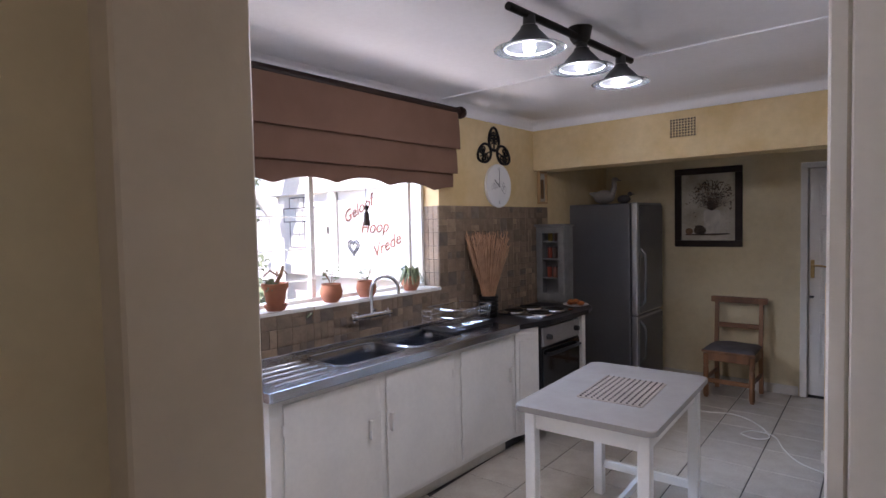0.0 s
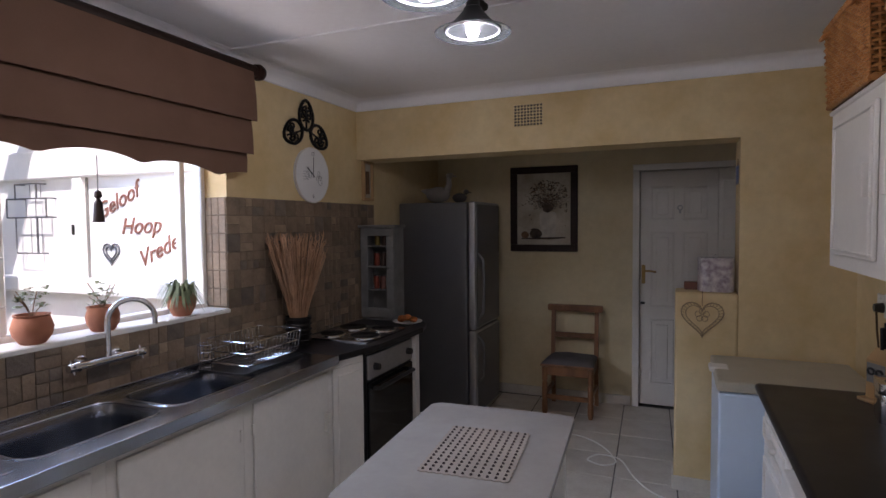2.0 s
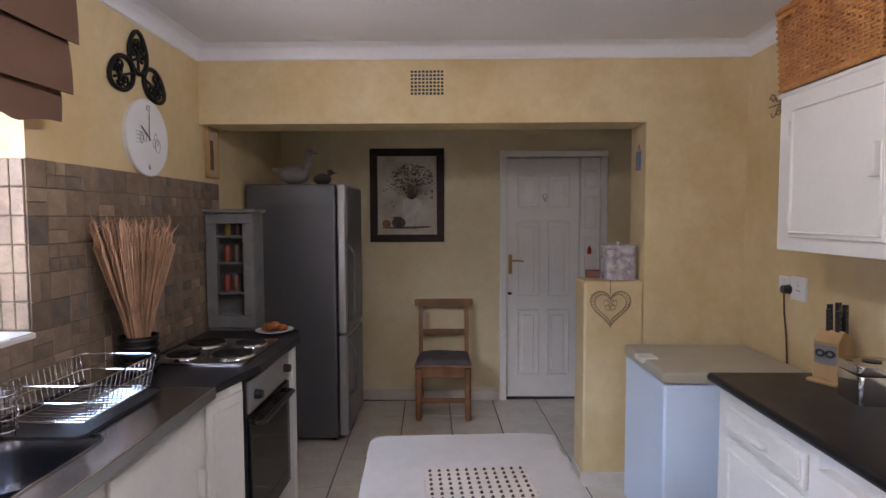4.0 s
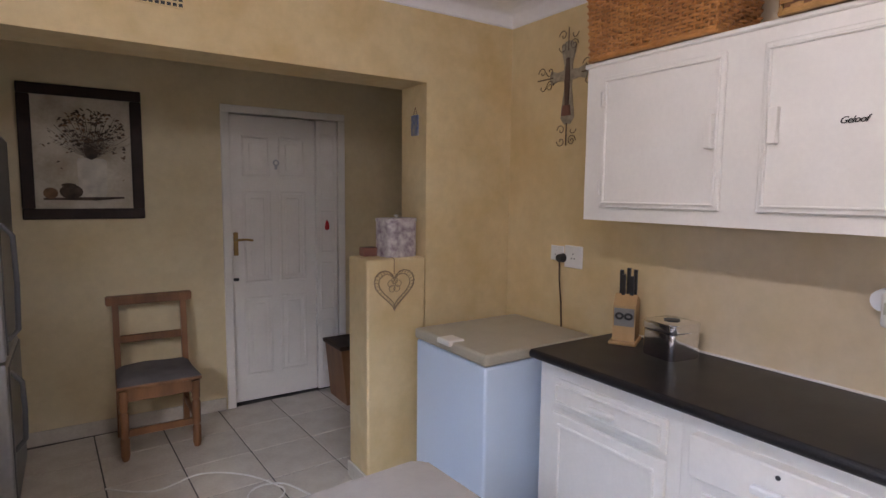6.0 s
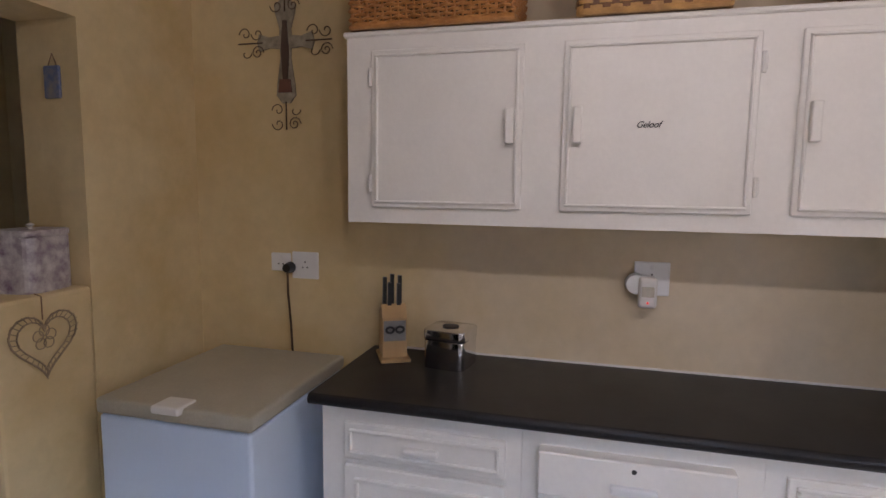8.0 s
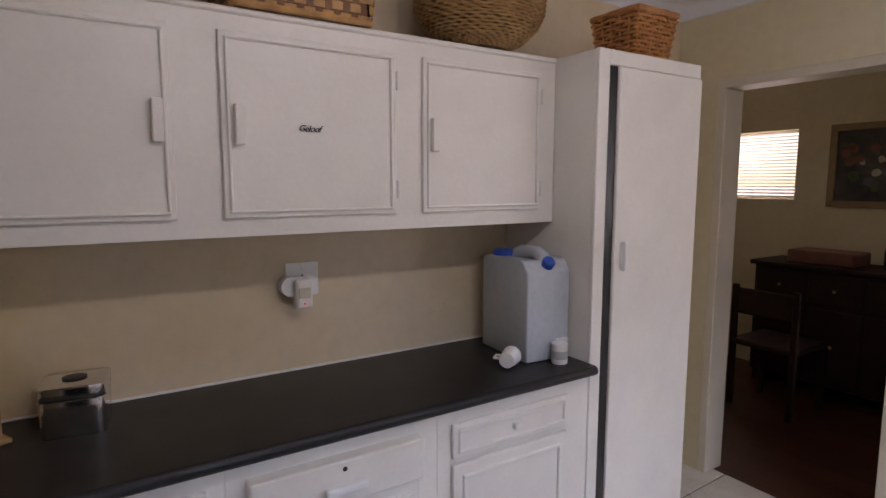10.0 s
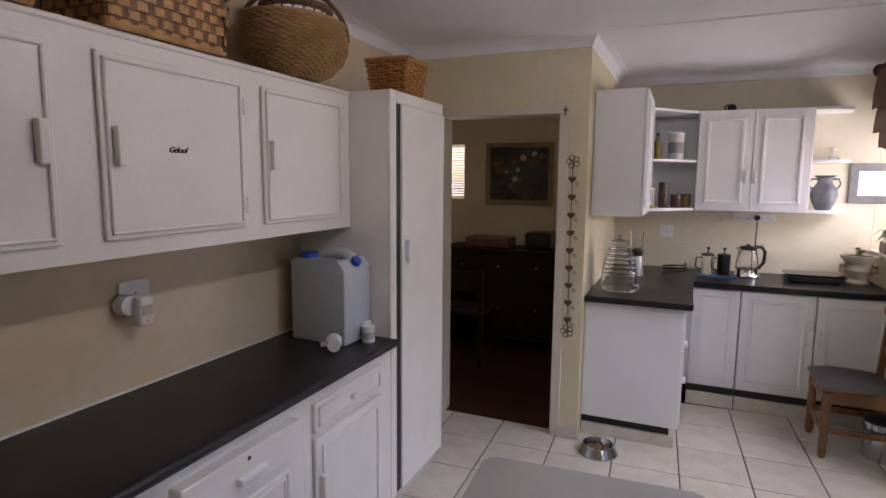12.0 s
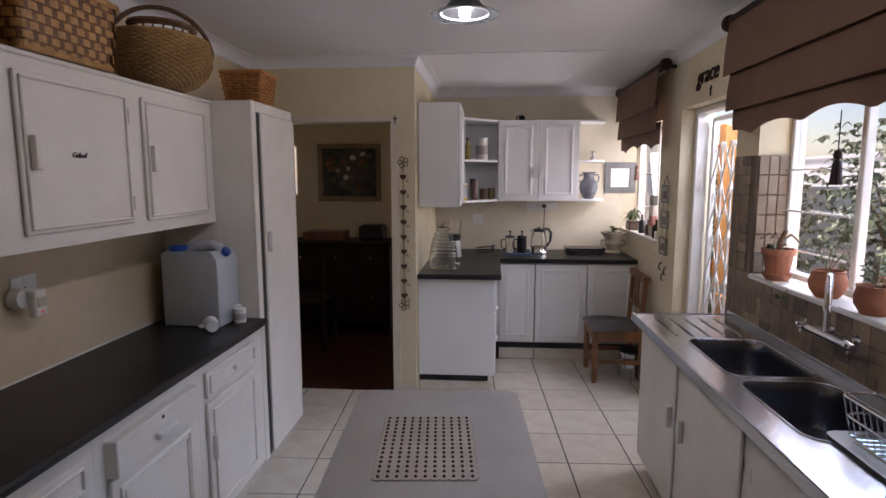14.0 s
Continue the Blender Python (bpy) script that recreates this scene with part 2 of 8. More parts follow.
def box(bm, x0, x1, y0, y1, z0, z1, bevel=0.0, seg=1):
    m = Matrix.LocRotScale(((x0 + x1) / 2, (y0 + y1) / 2, (z0 + z1) / 2), None, (abs(x1 - x0), abs(y1 - y0), abs(z1 - z0)))
    r = bmesh.ops.create_cube(bm, size=1.0, matrix=m)
    if bevel:
        edges = list({e for v in r["verts"] for e in v.link_edges})
        bmesh.ops.bevel(bm, geom=edges, offset=bevel, segments=seg, affect="EDGES", profile=0.5)
    return bm


def cyl(bm, p0, p1, r0, r1=None, seg=16, caps=True):
    p0, p1 = Vector(p0), Vector(p1)
    d = p1 - p0
    q = d.to_track_quat("Z", "Y")
    m = Matrix.LocRotScale((p0 + p1) / 2, q, None)
    bmesh.ops.create_cone(bm, cap_ends=caps, segments=seg, radius1=r0, radius2=r0 if r1 is None else r1, depth=d.length, matrix=m)
    return bm


def ball(bm, c, r, scale=(1, 1, 1), u=14, v=9):
    bmesh.ops.create_uvsphere(bm, u_segments=u, v_segments=v, radius=r, matrix=Matrix.LocRotScale(c, None, scale))
    return bm


def lathe(bm, c, profile, seg=24, sx=1.0, sy=1.0):
    rings = []
    for r, z in profile:
        rings.append([bm.verts.new((c[0] + sx * r * math.cos(2 * math.pi * i / seg), c[1] + sy * r * math.sin(2 * math.pi * i / seg), c[2] + z)) for i in range(seg)])
    for a, b in zip(rings, rings[1:]):
        for i in range(seg):
            j = (i + 1) % seg
            bm.faces.new((a[i], a[j], b[j], b[i]))
    if profile[0][0] > 1e-4:
        bm.faces.new(rings[0][::-1])
    if profile[-1][0] > 1e-4:
        bm.faces.new(rings[-1])
    return bm


def tube(bm, pts, r, seg=8, closed=False):
    pts = [Vector(p) for p in pts]
    n = len(pts)
    rings = []
    up = Vector((0, 0, 1))
    last = None
    for i, p in enumerate(pts):
        if closed:
            d = pts[(i + 1) % n] - pts[i - 1]
        else:
            d = pts[min(i + 1, n - 1)] - pts[max(i - 1, 0)]
        d.normalize()
        if last is None:
            side = d.cross(up)
            if side.length < 1e-3:
                side = d.cross(Vector((1, 0, 0)))
            side.normalize()
        else:
            side = last - d * last.dot(d)
            if side.length < 1e-4:
                side = d.cross(up)
            side.normalize()
        last = side
        other = d.cross(side)
        rr = r[i] if isinstance(r, (list, tuple)) else r
        rings.append([bm.verts.new(p + rr * (side * math.cos(2 * math.pi * k / seg) + other * math.sin(2 * math.pi * k / seg))) for k in range(seg)])
    pairs = list(zip(rings, rings[1:])) + ([(rings[-1], rings[0])] if closed else [])
    for a, b in pairs:
        for k in range(seg):
            j = (k + 1) % seg
            bm.faces.new((a[k], a[j], b[j], b[k]))
    if not closed:
        bm.faces.new(rings[0][::-1])
        bm.faces.new(rings[-1])
    return bm


def prism(bm, poly, axis, a, b):
    """Extrude a 2D polygon along an axis from a to b."""
    def put(u, v, w):
        return {"x": (w, u, v), "y": (u, w, v), "z": (u, v, w)}[axis]
    lo = [bm.verts.new(put(u, v, a)) for u, v in poly]
    hi = [bm.verts.new(put(u, v, b)) for u, v in poly]
    n = len(poly)
    for i in range(n):
        j = (i + 1) % n
        bm.faces.new((lo[i], lo[j], hi[j], hi[i]))
    bm.faces.new(lo[::-1])
    bm.faces.new(hi)
    return bm


def arc(cx, cy, r, a0, a1, n=10):
    return [(cx + r * math.cos(radians(a0 + (a1 - a0) * i / n)), cy + r * math.sin(radians(a0 + (a1 - a0) * i / n))) for i in range(n + 1)]


def spiral(c, r0, r1, a0, a1, n=14, plane="yz", off=0.0):
    out = []
    for i in range(n + 1):
        k = i / n
        r, a = r0 + (r1 - r0) * k, radians(a0 + (a1 - a0) * k)
        u, v = c[0] + r * math.cos(a), c[1] + r * math.sin(a)
        out.append((off, u, v) if plane == "yz" else ((u, off, v) if plane == "xz" else (u, v, off)))
    return out


def mesh_of(name, bm, material, smooth=False):
    bmesh.ops.recalc_face_normals(bm, faces=bm.faces)
    me = bpy.data.meshes.new(name)
    if smooth:
        for f in bm.faces:
            f.smooth = True
        for e in bm.edges:
            if len(e.link_faces) == 2 and e.calc_face_angle(0) > radians(38):
                e.smooth = False
    bm.to_mesh(me)
    bm.free()
    me.materials.append(material)
    return me


def thing(name, label, category, at=(0, 0, 0), rz=0.0, group="", world=False, m=None):
    """A top-level empty. world: its parts are given in world places."""
    ob = new(name)
    ob.empty_display_size = 0.05
    ob.matrix_world = m if m is not None else pose(*at, 0, 0, rz)
    ORIGIN[ob] = Vector(at) if world else Vector((0, 0, 0))
    return tagged(ob, label, category, group)


def part(name, bm, material, parent, label="", smooth=False):
    root = parent
    while root.parent:
        root = root.parent
    o = ORIGIN.get(root, Vector((0, 0, 0)))
    if o.length:
        bmesh.ops.translate(bm, verts=bm.verts, vec=-o)
    ob = new(name, mesh_of(name, bm, material, smooth))
    ob.parent = parent
    if label:
        ob["label"] = label
    return ob


def solo(name, bm, material, label, category, kind="", at=(0, 0, 0), rz=0.0, smooth=False, group=""):
    ob = new(name, mesh_of(name, bm, material, smooth))
    ob.matrix_world = pose(*at, 0, 0, rz)
    return tagged(ob, label, category, group, kind)


def structure(name, bm, material, label="", smooth=False):
    return solo(name, bm, material, label or name.replace("_", " "), name.split("_")[0], "structure", smooth=smooth)


def NB():
    return bmesh.new()


def wall_y(x0, x1, y0, y1, z1, holes):
    """A wall along y with rectangular holes (ya, yb, za, zb) in order of y."""
    bm = NB()
    y = y0
    for ya, yb, za, zb in holes:
        if ya > y:
            box(bm, x0, x1, y, ya, 0, z1)
        if za > 0:
            box(bm, x0, x1, ya, yb, 0, za)
        if zb < z1:
            box(bm, x0, x1, ya, yb, zb, z1)
        y = yb
    if y1 > y:
        box(bm, x0, x1, y, y1, 0, z1)
    return bm


def wall_x(y0, y1, x0, x1, z1, holes):
    bm = NB()
    x = x0
    for xa, xb, za, zb in holes:
        if xa > x:
            box(bm, x, xa, y0, y1, 0, z1)
        if za > 0:
            box(bm, xa, xb, y0, y1, 0, za)
        if zb < z1:
            box(bm, xa, xb, y0, y1, zb, z1)
        x = xb
    if x1 > x:
        box(bm, x, x1, y0, y1, 0, z1)
    return bm


# ---------------------------------------------------------------- structure
W, E = -2.19, 0.83         # faces of the window wall and of the cupboard wall
H = 2.47                    # ceiling
BEAM = 5.53                 # face of the wall over the alcove
NORTH = 7.03                # back of the alcove
NOOK = 0.03                 # back of the nook
DOORWALL = 1.60

structure("wall_west", wall_y(W - 0.22, W, -0.12, 7.25, 2.6, [(0.034, 1.20, 1.14, 2.05), (1.63, 2.51, 0, 2.08), (2.757, 4.247, 1.15, 2.10)]), PLASTER_WEST)
structure("wall_nook", wall_x(NOOK - 0.15, NOOK, W, -0.37, 2.6, []), PLASTER_CREAM)
structure("wall_divider", wall_y(-0.37, -0.25, -0.12, 1.46, 2.6, []), PLASTER_PALE)
structure("wall_south", wall_x(1.46, DOORWALL, -0.37, 3.4, 2.6, [(-0.237, 0.602, 0, 2.062)]), PLASTER_PALE)
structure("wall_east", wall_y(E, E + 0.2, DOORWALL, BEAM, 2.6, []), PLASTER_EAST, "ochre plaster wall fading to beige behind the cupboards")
bm = NB()
box(bm, W, 0.28, BEAM, BEAM + 0.25, 2.05, 2.6)
box(bm, 0.28, 1.42, BEAM, BEAM + 0.25, 0, 2.6)
box(bm, -0.05, 0.28, BEAM, BEAM + 0.22, 0, 1.175, 0.012, 2)
structure("wall_beam", bm, PLASTER, "mottled yellow plaster wall with a wide opening and half wall")
structure("wall_north", wall_x(NORTH, NORTH + 0.22, W, 1.42, 2.6, [(-0.335, 0.43, 0, 2.02)]), PLASTER_WARM)
structure("wall_alcove", wall_y(1.20, 1.42, BEAM + 0.25, NORTH, 2.6, []), PLASTER_PALE)
bm = NB()
box(bm, -2.41, 3.6, -3.2, 7.25, H, H + 0.12)
structure("ceiling", bm, CEILING, "flat white painted board ceiling")
bm = NB()
for y in (1.64, 4.24):
    box(bm, W + 0.07, E - 0.07 if y > 2 else -0.3, y - 0.02, y + 0.02, H - 0.008, H + 0.01)
structure("trim", bm, CEILING, "flat cover strip over the ceiling joint")

# cove cornice round the kitchen
poly = [(W, NOOK), (-0.37, NOOK), (-0.37, DOORWALL), (E, DOORWALL), (E, BEAM), (W, BEAM)]
prof = [(0.0, H - 0.075)] + [(0.008 + 0.067 * (1 - math.cos(radians(a))), H - 0.07 + 0.067 * math.sin(radians(a))) for a in range(0, 91, 15)] + [(0.08, H)]
bm = NB()
rings = []
n = len(poly)
for i, (px, py) in enumerate(poly):
    ax, ay = px - poly[i - 1][0], py - poly[i - 1][1]
    bx, by = poly[(i + 1) % n][0] - px, poly[(i + 1) % n][1] - py
    la, lb = math.hypot(ax, ay), math.hypot(bx, by)
    ox, oy = -ay / la - by / lb, ax / la + bx / lb
    rings.append([bm.verts.new((px + ox * d, py + oy * d, z)) for d, z in prof])
for i in range(n):
    a, b = rings[i], rings[(i + 1) % n]
    for k in range(len(prof) - 1):
        bm.faces.new((a[k], b[k], b[k + 1], a[k + 1]))
structure("cornice", bm, CEILING, "white coved plaster cornice", smooth=True)

# floor slab with grout, other room's boards
bm = NB()
box(bm, -2.41, 1.42, -0.1, 7.25, -0.15, -0.004)
floor = structure("floor", bm, GROUT, "cream ceramic floor tiles with dark grout")
bm = NB()
box(bm, -0.25, 3.4, -3.1, 1.52, -0.0035, 0.004)
structure("floor_dining", bm, FLOORWOOD, "dark wooden floor of the next room")

# skirting of cut tile
bm = NB()
box(bm, W, -0.40, NORTH - 0.012, NORTH, 0.0, 0.085, 0.003)
box(bm, 0.485, 1.2, NORTH - 0.012, NORTH, 0.0, 0.085, 0.003)
box(bm, -0.062, -0.05, BEAM, BEAM + 0.22, 0, 0.085, 0.003)
box(bm, -0.062, 0.28, BEAM - 0.012, BEAM, 0, 0.085, 0.003)
box(bm, -0.37, -0.243, DOORWALL, DOORWALL + 0.012, 0, 0.085, 0.003)
structure("baseboard", bm, TILE, "cream tile skirting")


# ---------------------------------------------------------------- joinery helpers
def writing(text, size, material, thick=0.0015, shear=0.0, spacing=1.0):
    c = bpy.data.curves.new("writing", "FONT")
    c.body, c.size, c.extrude, c.shear, c.align_x, c.align_y, c.space_character = text, size, thick, shear, "CENTER", "CENTER", spacing
    c.resolution_u = 4
    o = bpy.data.objects.new("writing", c)
    scene.collection.objects.link(o)
    me = bpy.data.meshes.new_from_object(o.evaluated_get(bpy.context.evaluated_depsgraph_get()))
    bpy.data.objects.remove(o)
    bpy.data.curves.remove(c)
    me.materials.append(material)
    return me


def face_box(bm, facing, plane, u0, u1, v0, v1, d0, d1, bevel=0.0, seg=1):
    """A box on a vertical face: u along it, v up, d out of it."""
    if facing == "-x":
        return box(bm, plane - d1, plane - d0, u0, u1, v0, v1, bevel, seg)
    if facing == "+x":
        return box(bm, plane + d0, plane + d1, u0, u1, v0, v1, bevel, seg)
    if facing == "+y":
        return box(bm, u0, u1, plane + d0, plane + d1, v0, v1, bevel, seg)
    return box(bm, u0, u1, plane - d1, plane - d0, v0, v1, bevel, seg)


def panel_door(parent, facing, plane, u0, u1, v0, v1, material=None, inset=0.035, bead=0.014, handle=None, name="door", out=0.018, double=False, label=""):
    material = material or WHITE_OLD
    bm = NB()
    face_box(bm, facing, plane, u0, u1, v0, v1, 0.002, out, 0.003)
    d = part(name, bm, material, parent, label)
    if inset:
        bm = NB()
        for k in ((0,) if not double else (0, 1)):
            i = inset + k * 0.022
            w = bead if not k else bead * 0.6
            a, b, c, e = u0 + i, u1 - i, v0 + i, v1 - i
            for q in ((a, b, c, c + w), (a, b, e - w, e), (a, a + w, c + w, e - w), (b - w, b, c + w, e - w)):
                face_box(bm, facing, plane, *q, out - 0.004, out + 0.009, 0.003)
        part("moulding", bm, material, d)
    if handle:
        hu, hv, way, ln = handle
        bm = NB()
        if way == "v":
            face_box(bm, facing, plane, hu - 0.013, hu + 0.013, hv - ln / 2, hv + ln / 2, out + 0.001, out + 0.026, 0.004, 2)
        elif way == "h":
            face_box(bm, facing, plane, hu - ln / 2, hu + ln / 2, hv - 0.010, hv + 0.010, out + 0.001, out + 0.026, 0.006, 2)
        else:
            face_box(bm, facing, plane, hu - 0.014, hu + 0.014, hv - 0.011, hv + 0.011, out + 0.001, out + 0.024, 0.006, 2)
        part("handle", bm, material, d)
    return d


def rounded_rect(x0, x1, y0, y1, r, n=5):
    return (arc(x1 - r, y0 + r, r, -90, 0, n) + arc(x1 - r, y1 - r, r, 0, 90, n) + arc(x0 + r, y1 - r, r, 90, 180, n) + arc(x0 + r, y0 + r, r, 180, 270, n))


def slab(bm, poly, z0, z1, bevel=0.0, seg=2):
    before = set(bm.edges)
    prism(bm, poly, "z", z0, z1)
    if bevel:
        edges = [e for e in bm.edges if e not in before and abs(e.verts[0].co.z - e.verts[1].co.z) < 1e-6]
        bmesh.ops.bevel(bm, geom=edges, offset=bevel, segments=seg, affect="EDGES", profile=0.5)
    return bm


# ---------------------------------------------------------------- doors and windows of the setting
# doorway to the next room: painted frame
bm = NB()
for x0, x1 in ((-0.255, -0.195), (0.56, 0.605)):
    box(bm, x0, x1, 1.452, 1.606, 0, 2.02, 0.004)
box(bm, -0.255, 0.605, 1.452, 1.606, 2.02, 2.065, 0.004)
structure("door_frame_1", bm, CREAM, "cream painted timber door frame")
# closed panelled door at the back of the alcove
frame_b = thing("door_2", "closed white six-panel door in the alcove wall", "door", (0.05, NORTH, 0), world=True)
frame_b["kind"] = "structure"
bm = NB()
for x0, x1 in ((-0.39, -0.335), (0.43, 0.485)):
    box(bm, x0, x1, NORTH - 0.015, NORTH + 0.12, 0, 2.02, 0.004)
box(bm, -0.39, 0.485, NORTH - 0.015, NORTH + 0.12, 2.02, 2.07, 0.004)
part("frame", bm, WHITE, frame_b)
# unseen panel added behind the leaf to stop sky light leaking through
bm = NB()
box(bm, -0.335, 0.43, NORTH + 0.14, NORTH + 0.19, 0, 2.02)
part("added_backing", bm, WHITE, frame_b)
bm = NB()
box(bm, -0.33, 0.265, NORTH + 0.03, NORTH + 0.07, 0.02, 2.015, 0.003)
leaf = part("leaf", bm, WHITE, frame_b)
for u0, u1 in ((-0.25, -0.06), (0.0, 0.19)):
    for v0, v1 in ((0.20, 0.76), (0.86, 1.50), (1.60, 1.88)):
        bm = NB()
        a, b, c, e, w = u0, u1, v0, v1, 0.018
        for q in ((a, b, c, c + w), (a, b, e - w, e), (a, a + w, c + w, e - w), (b - w, b, c + w, e - w)):
            box(bm, q[0], q[1], NORTH + 0.022, NORTH + 0.034, q[2], q[3], 0.004)
        box(bm, a + 0.045, b - 0.045, NORTH + 0.024, NORTH + 0.034, c + 0.045, e - 0.045, 0.006)
        part("panel", bm, WHITE, leaf)
bm = NB()
box(bm, -0.318, -0.288, NORTH + 0.018, NORTH + 0.031, 1.06, 1.22, 0.004)
cyl(bm, (-0.303, NORTH + 0.03, 1.17), (-0.303, NORTH - 0.025, 1.17), 0.009, seg=10)
tube(bm, [(-0.303, NORTH - 0.02, 1.17), (-0.25, NORTH - 0.025, 1.172), (-0.20, NORTH - 0.02, 1.165)], 0.008)
part("handle", bm, BRASS, frame_b, "brass lever handle", True)
bm = NB()
box(bm, -0.325, -0.29, NORTH + 0.01, NORTH + 0.031, 0.885, 0.905, 0.004)
part("bolt", bm, DARK, frame_b)
bm = NB()
tube(bm, [(-0.02 + 0.018 * math.cos(a), NORTH + 0.018, 1.70 + 0.018 * math.sin(a)) for a in [i * math.pi / 6 for i in range(12)]], 0.005, 6, True)
box(bm, -0.028, -0.012, NORTH + 0.014, NORTH + 0.031, 1.655, 1.685, 0.003)
part("hook", bm, ALU, frame_b)
# second narrow leaf standing open beside it
side = thing("folding_leaf", "white panelled closed side leaf with a red tassel", "door", (0.43, NORTH - 0.02, 0), rz=0)
side.matrix_world = pose(0.4285, NORTH + 0.024, 0.0, 0, 0, 180)
bm = NB()
box(bm, 0, 0.160, -0.02, 0.02, 0.02, 2.015, 0.003)
sl = part("leaf", bm, WHITE, side)
for v0, v1 in ((0.15, 0.55), (0.62, 0.98), (1.05, 1.36), (1.43, 1.70), (1.76, 1.92)):
    bm = NB()
    for a, b, c, e in ((0.025, 0.135, v0, v0 + 0.014), (0.025, 0.135, v1 - 0.014, v1), (0.025, 0.039, v0 + 0.014, v1 - 0.014), (0.121, 0.135, v0 + 0.014, v1 - 0.014)):
        box(bm, a, b, 0.018, 0.028, c, e, 0.003)
    part("moulding", bm, WHITE, sl)
bm = NB()
lathe(bm, (0.09, 0.042, 1.22), [(0.0, 0.0), (0.018, 0.01), (0.014, 0.05), (0.004, 0.075)], 10)
part("tassel", bm, surface("red_tassel", (0.45, 0.02, 0.02), 0.8), side)

# window frames
OUTPANE = GLASS


def window(name, y0, y1, z0, z1, mullions, label, bars=(), deep=0.175):
    x = W - deep
    top = thing(name, label, "window", (x, (y0 + y1) / 2, z0), world=True)
    top["kind"] = "structure"
    bm = NB()
    f = 0.028
    for a, b, c, e in ((y0, y1, z0, z0 + f), (y0, y1, z1 - f, z1), (y0, y0 + f, z0 + f, z1 - f), (y1 - f, y1, z0 + f, z1 - f)):
        box(bm, x - 0.03, x + 0.03, a, b, c, e, 0.004)
    part("window_frame", bm, WHITE, top)
    edges = [y0 + f] + list(mullions) + [y1 - f]
    for m in mullions:
        bm = NB()
        box(bm, x - 0.02, x + 0.02, m - 0.017, m + 0.017, z0 + f, z1 - f, 0.004)
        part("mullion", bm, WHITE, top)
    for a, b in zip(edges, edges[1:]):
        bm = NB()
        box(bm, x - 0.003, x + 0.003, a, b, z0 + f, z1 - f)
        p = part("pane", bm, GLASS, top)
        p.visible_shadow = False
    for z in bars:
        bm = NB()
        cyl(bm, (x + 0.045, y0 + 0.005, z), (x + 0.045, mullions[0], z), 0.0045, seg=8)
        part("burglar_bar", bm, WHITE, top)
    return top


window("window_1", 2.757, 4.247, 1.15, 2.10, (3.27, 4.11), "white steel kitchen window over the sink with burglar bars", (1.29, 1.47, 1.66))
window("window_2", 0.034, 1.20, 1.14, 2.05, (0.62,), "small white nook window beside the worktop", (1.35, 1.65))
bm = NB()
box(bm, W - 0.146, W + 0.012, 2.757, 4.247, 1.13, 1.154, 0.005)
structure("window_sill_1", bm, WHITE_OLD, "white painted window sill")
bm = NB()
box(bm, W - 0.146, W + 0.015, 0.04, 1.20, 1.12, 1.143, 0.005)
structure("window_sill_2", bm, WHITE_OLD, "cream painted nook window sill")

# yard door opening: frame, trellis gate
yard = thing("door_frame_3", "white steel frame of the open yard door", "door", (W - 0.11, 2.07, 0), world=True)
yard["kind"] = "structure"
bm = NB()
for a, b in ((1.63, 1.675), (2.465, 2.51)):
    box(bm, W - 0.17, W - 0.09, a, b, 0, 2.04, 0.004)
box(bm, W - 0.17, W - 0.09, 1.63, 2.51, 2.04, 2.08, 0.004)
part("frame", bm, WHITE, yard)

gate = thing("trellis_gate", "white folding steel trellis security gate in the yard doorway", "gate", (W - 0.19, 2.07, 0), world=True)
GX = W - 0.195
for z in (0.02, 1.99):
    bm = NB()
    box(bm, GX - 0.012, GX + 0.012, 1.68, 2.46, z, z + 0.027, 0.002)
    part("rail", bm, WHITE, gate)
for y in (1.70, 2.44):
    bm = NB()
    box(bm, GX - 0.015, GX + 0.015, y - 0.018, y + 0.018, 0.045, 1.99, 0.003)
    part("post", bm, WHITE, gate)
for k in range(1, 5):
    y = 1.70 + 0.148 * k
    bm = NB()
    box(bm, GX - 0.006, GX + 0.006, y - 0.007, y + 0.007, 0.05, 1.85, 0.002)
    part("upright", bm, WHITE, gate)
for k in range(5):
    y0, y1 = 1.70 + 0.148 * k, 1.70 + 0.148 * (k + 1)
    for r in range(6):
        z0 = 0.08 + 0.295 * r
        for s in (0, 1):
            bm = NB()
            a, b = (y0, y1) if s else (y1, y0)
            xo = GX + (0.011 if s else -0.011)
            prism(bm, [(a - 0.009, z0), (a + 0.009, z0), (b + 0.009, z0 + 0.295), (b - 0.009, z0 + 0.295)], "x", xo - 0.002, xo + 0.002)
            part("lattice_bar", bm, WHITE, gate)
bm = NB()
box(bm, GX - 0.02, GX + 0.022, 2.37, 2.46, 0.90, 1.02, 0.006)
part("lock_box", bm, ALU, gate)

# ---------------------------------------------------------------- sink run
WT = 0.89
sink = thing("double_sink", "stainless steel double sink top with ribbed drainer", "sink", (-1.95, 3.4, WT - 0.03), world=True)
SX0, SX1 = W + 0.012, -1.695
B1, B2 = (3.02, 3.515), (3.555, 4.035)      # bowls along y
BX0, BX1 = -2.13, -1.80
SY0, SY1 = 2.547, 4.49


def bowl_outline(b, i, r):
    return rounded_rect(BX0 + i, BX1 - i, b[0] + i, b[1] - i, r, 6)


bm = NB()
loops = [[(SX0, SY0), (SX1, SY0), (SX1, SY1), (SX0, SY1)], bowl_outline(B1, 0.0, 0.07), bowl_outline(B2, 0.0, 0.07)]
for lp in loops:
    vs = [bm.verts.new((x, y, WT)) for x, y in lp]
    for i in range(len(vs)):
        bm.edges.new((vs[i], vs[(i + 1) % len(vs)]))
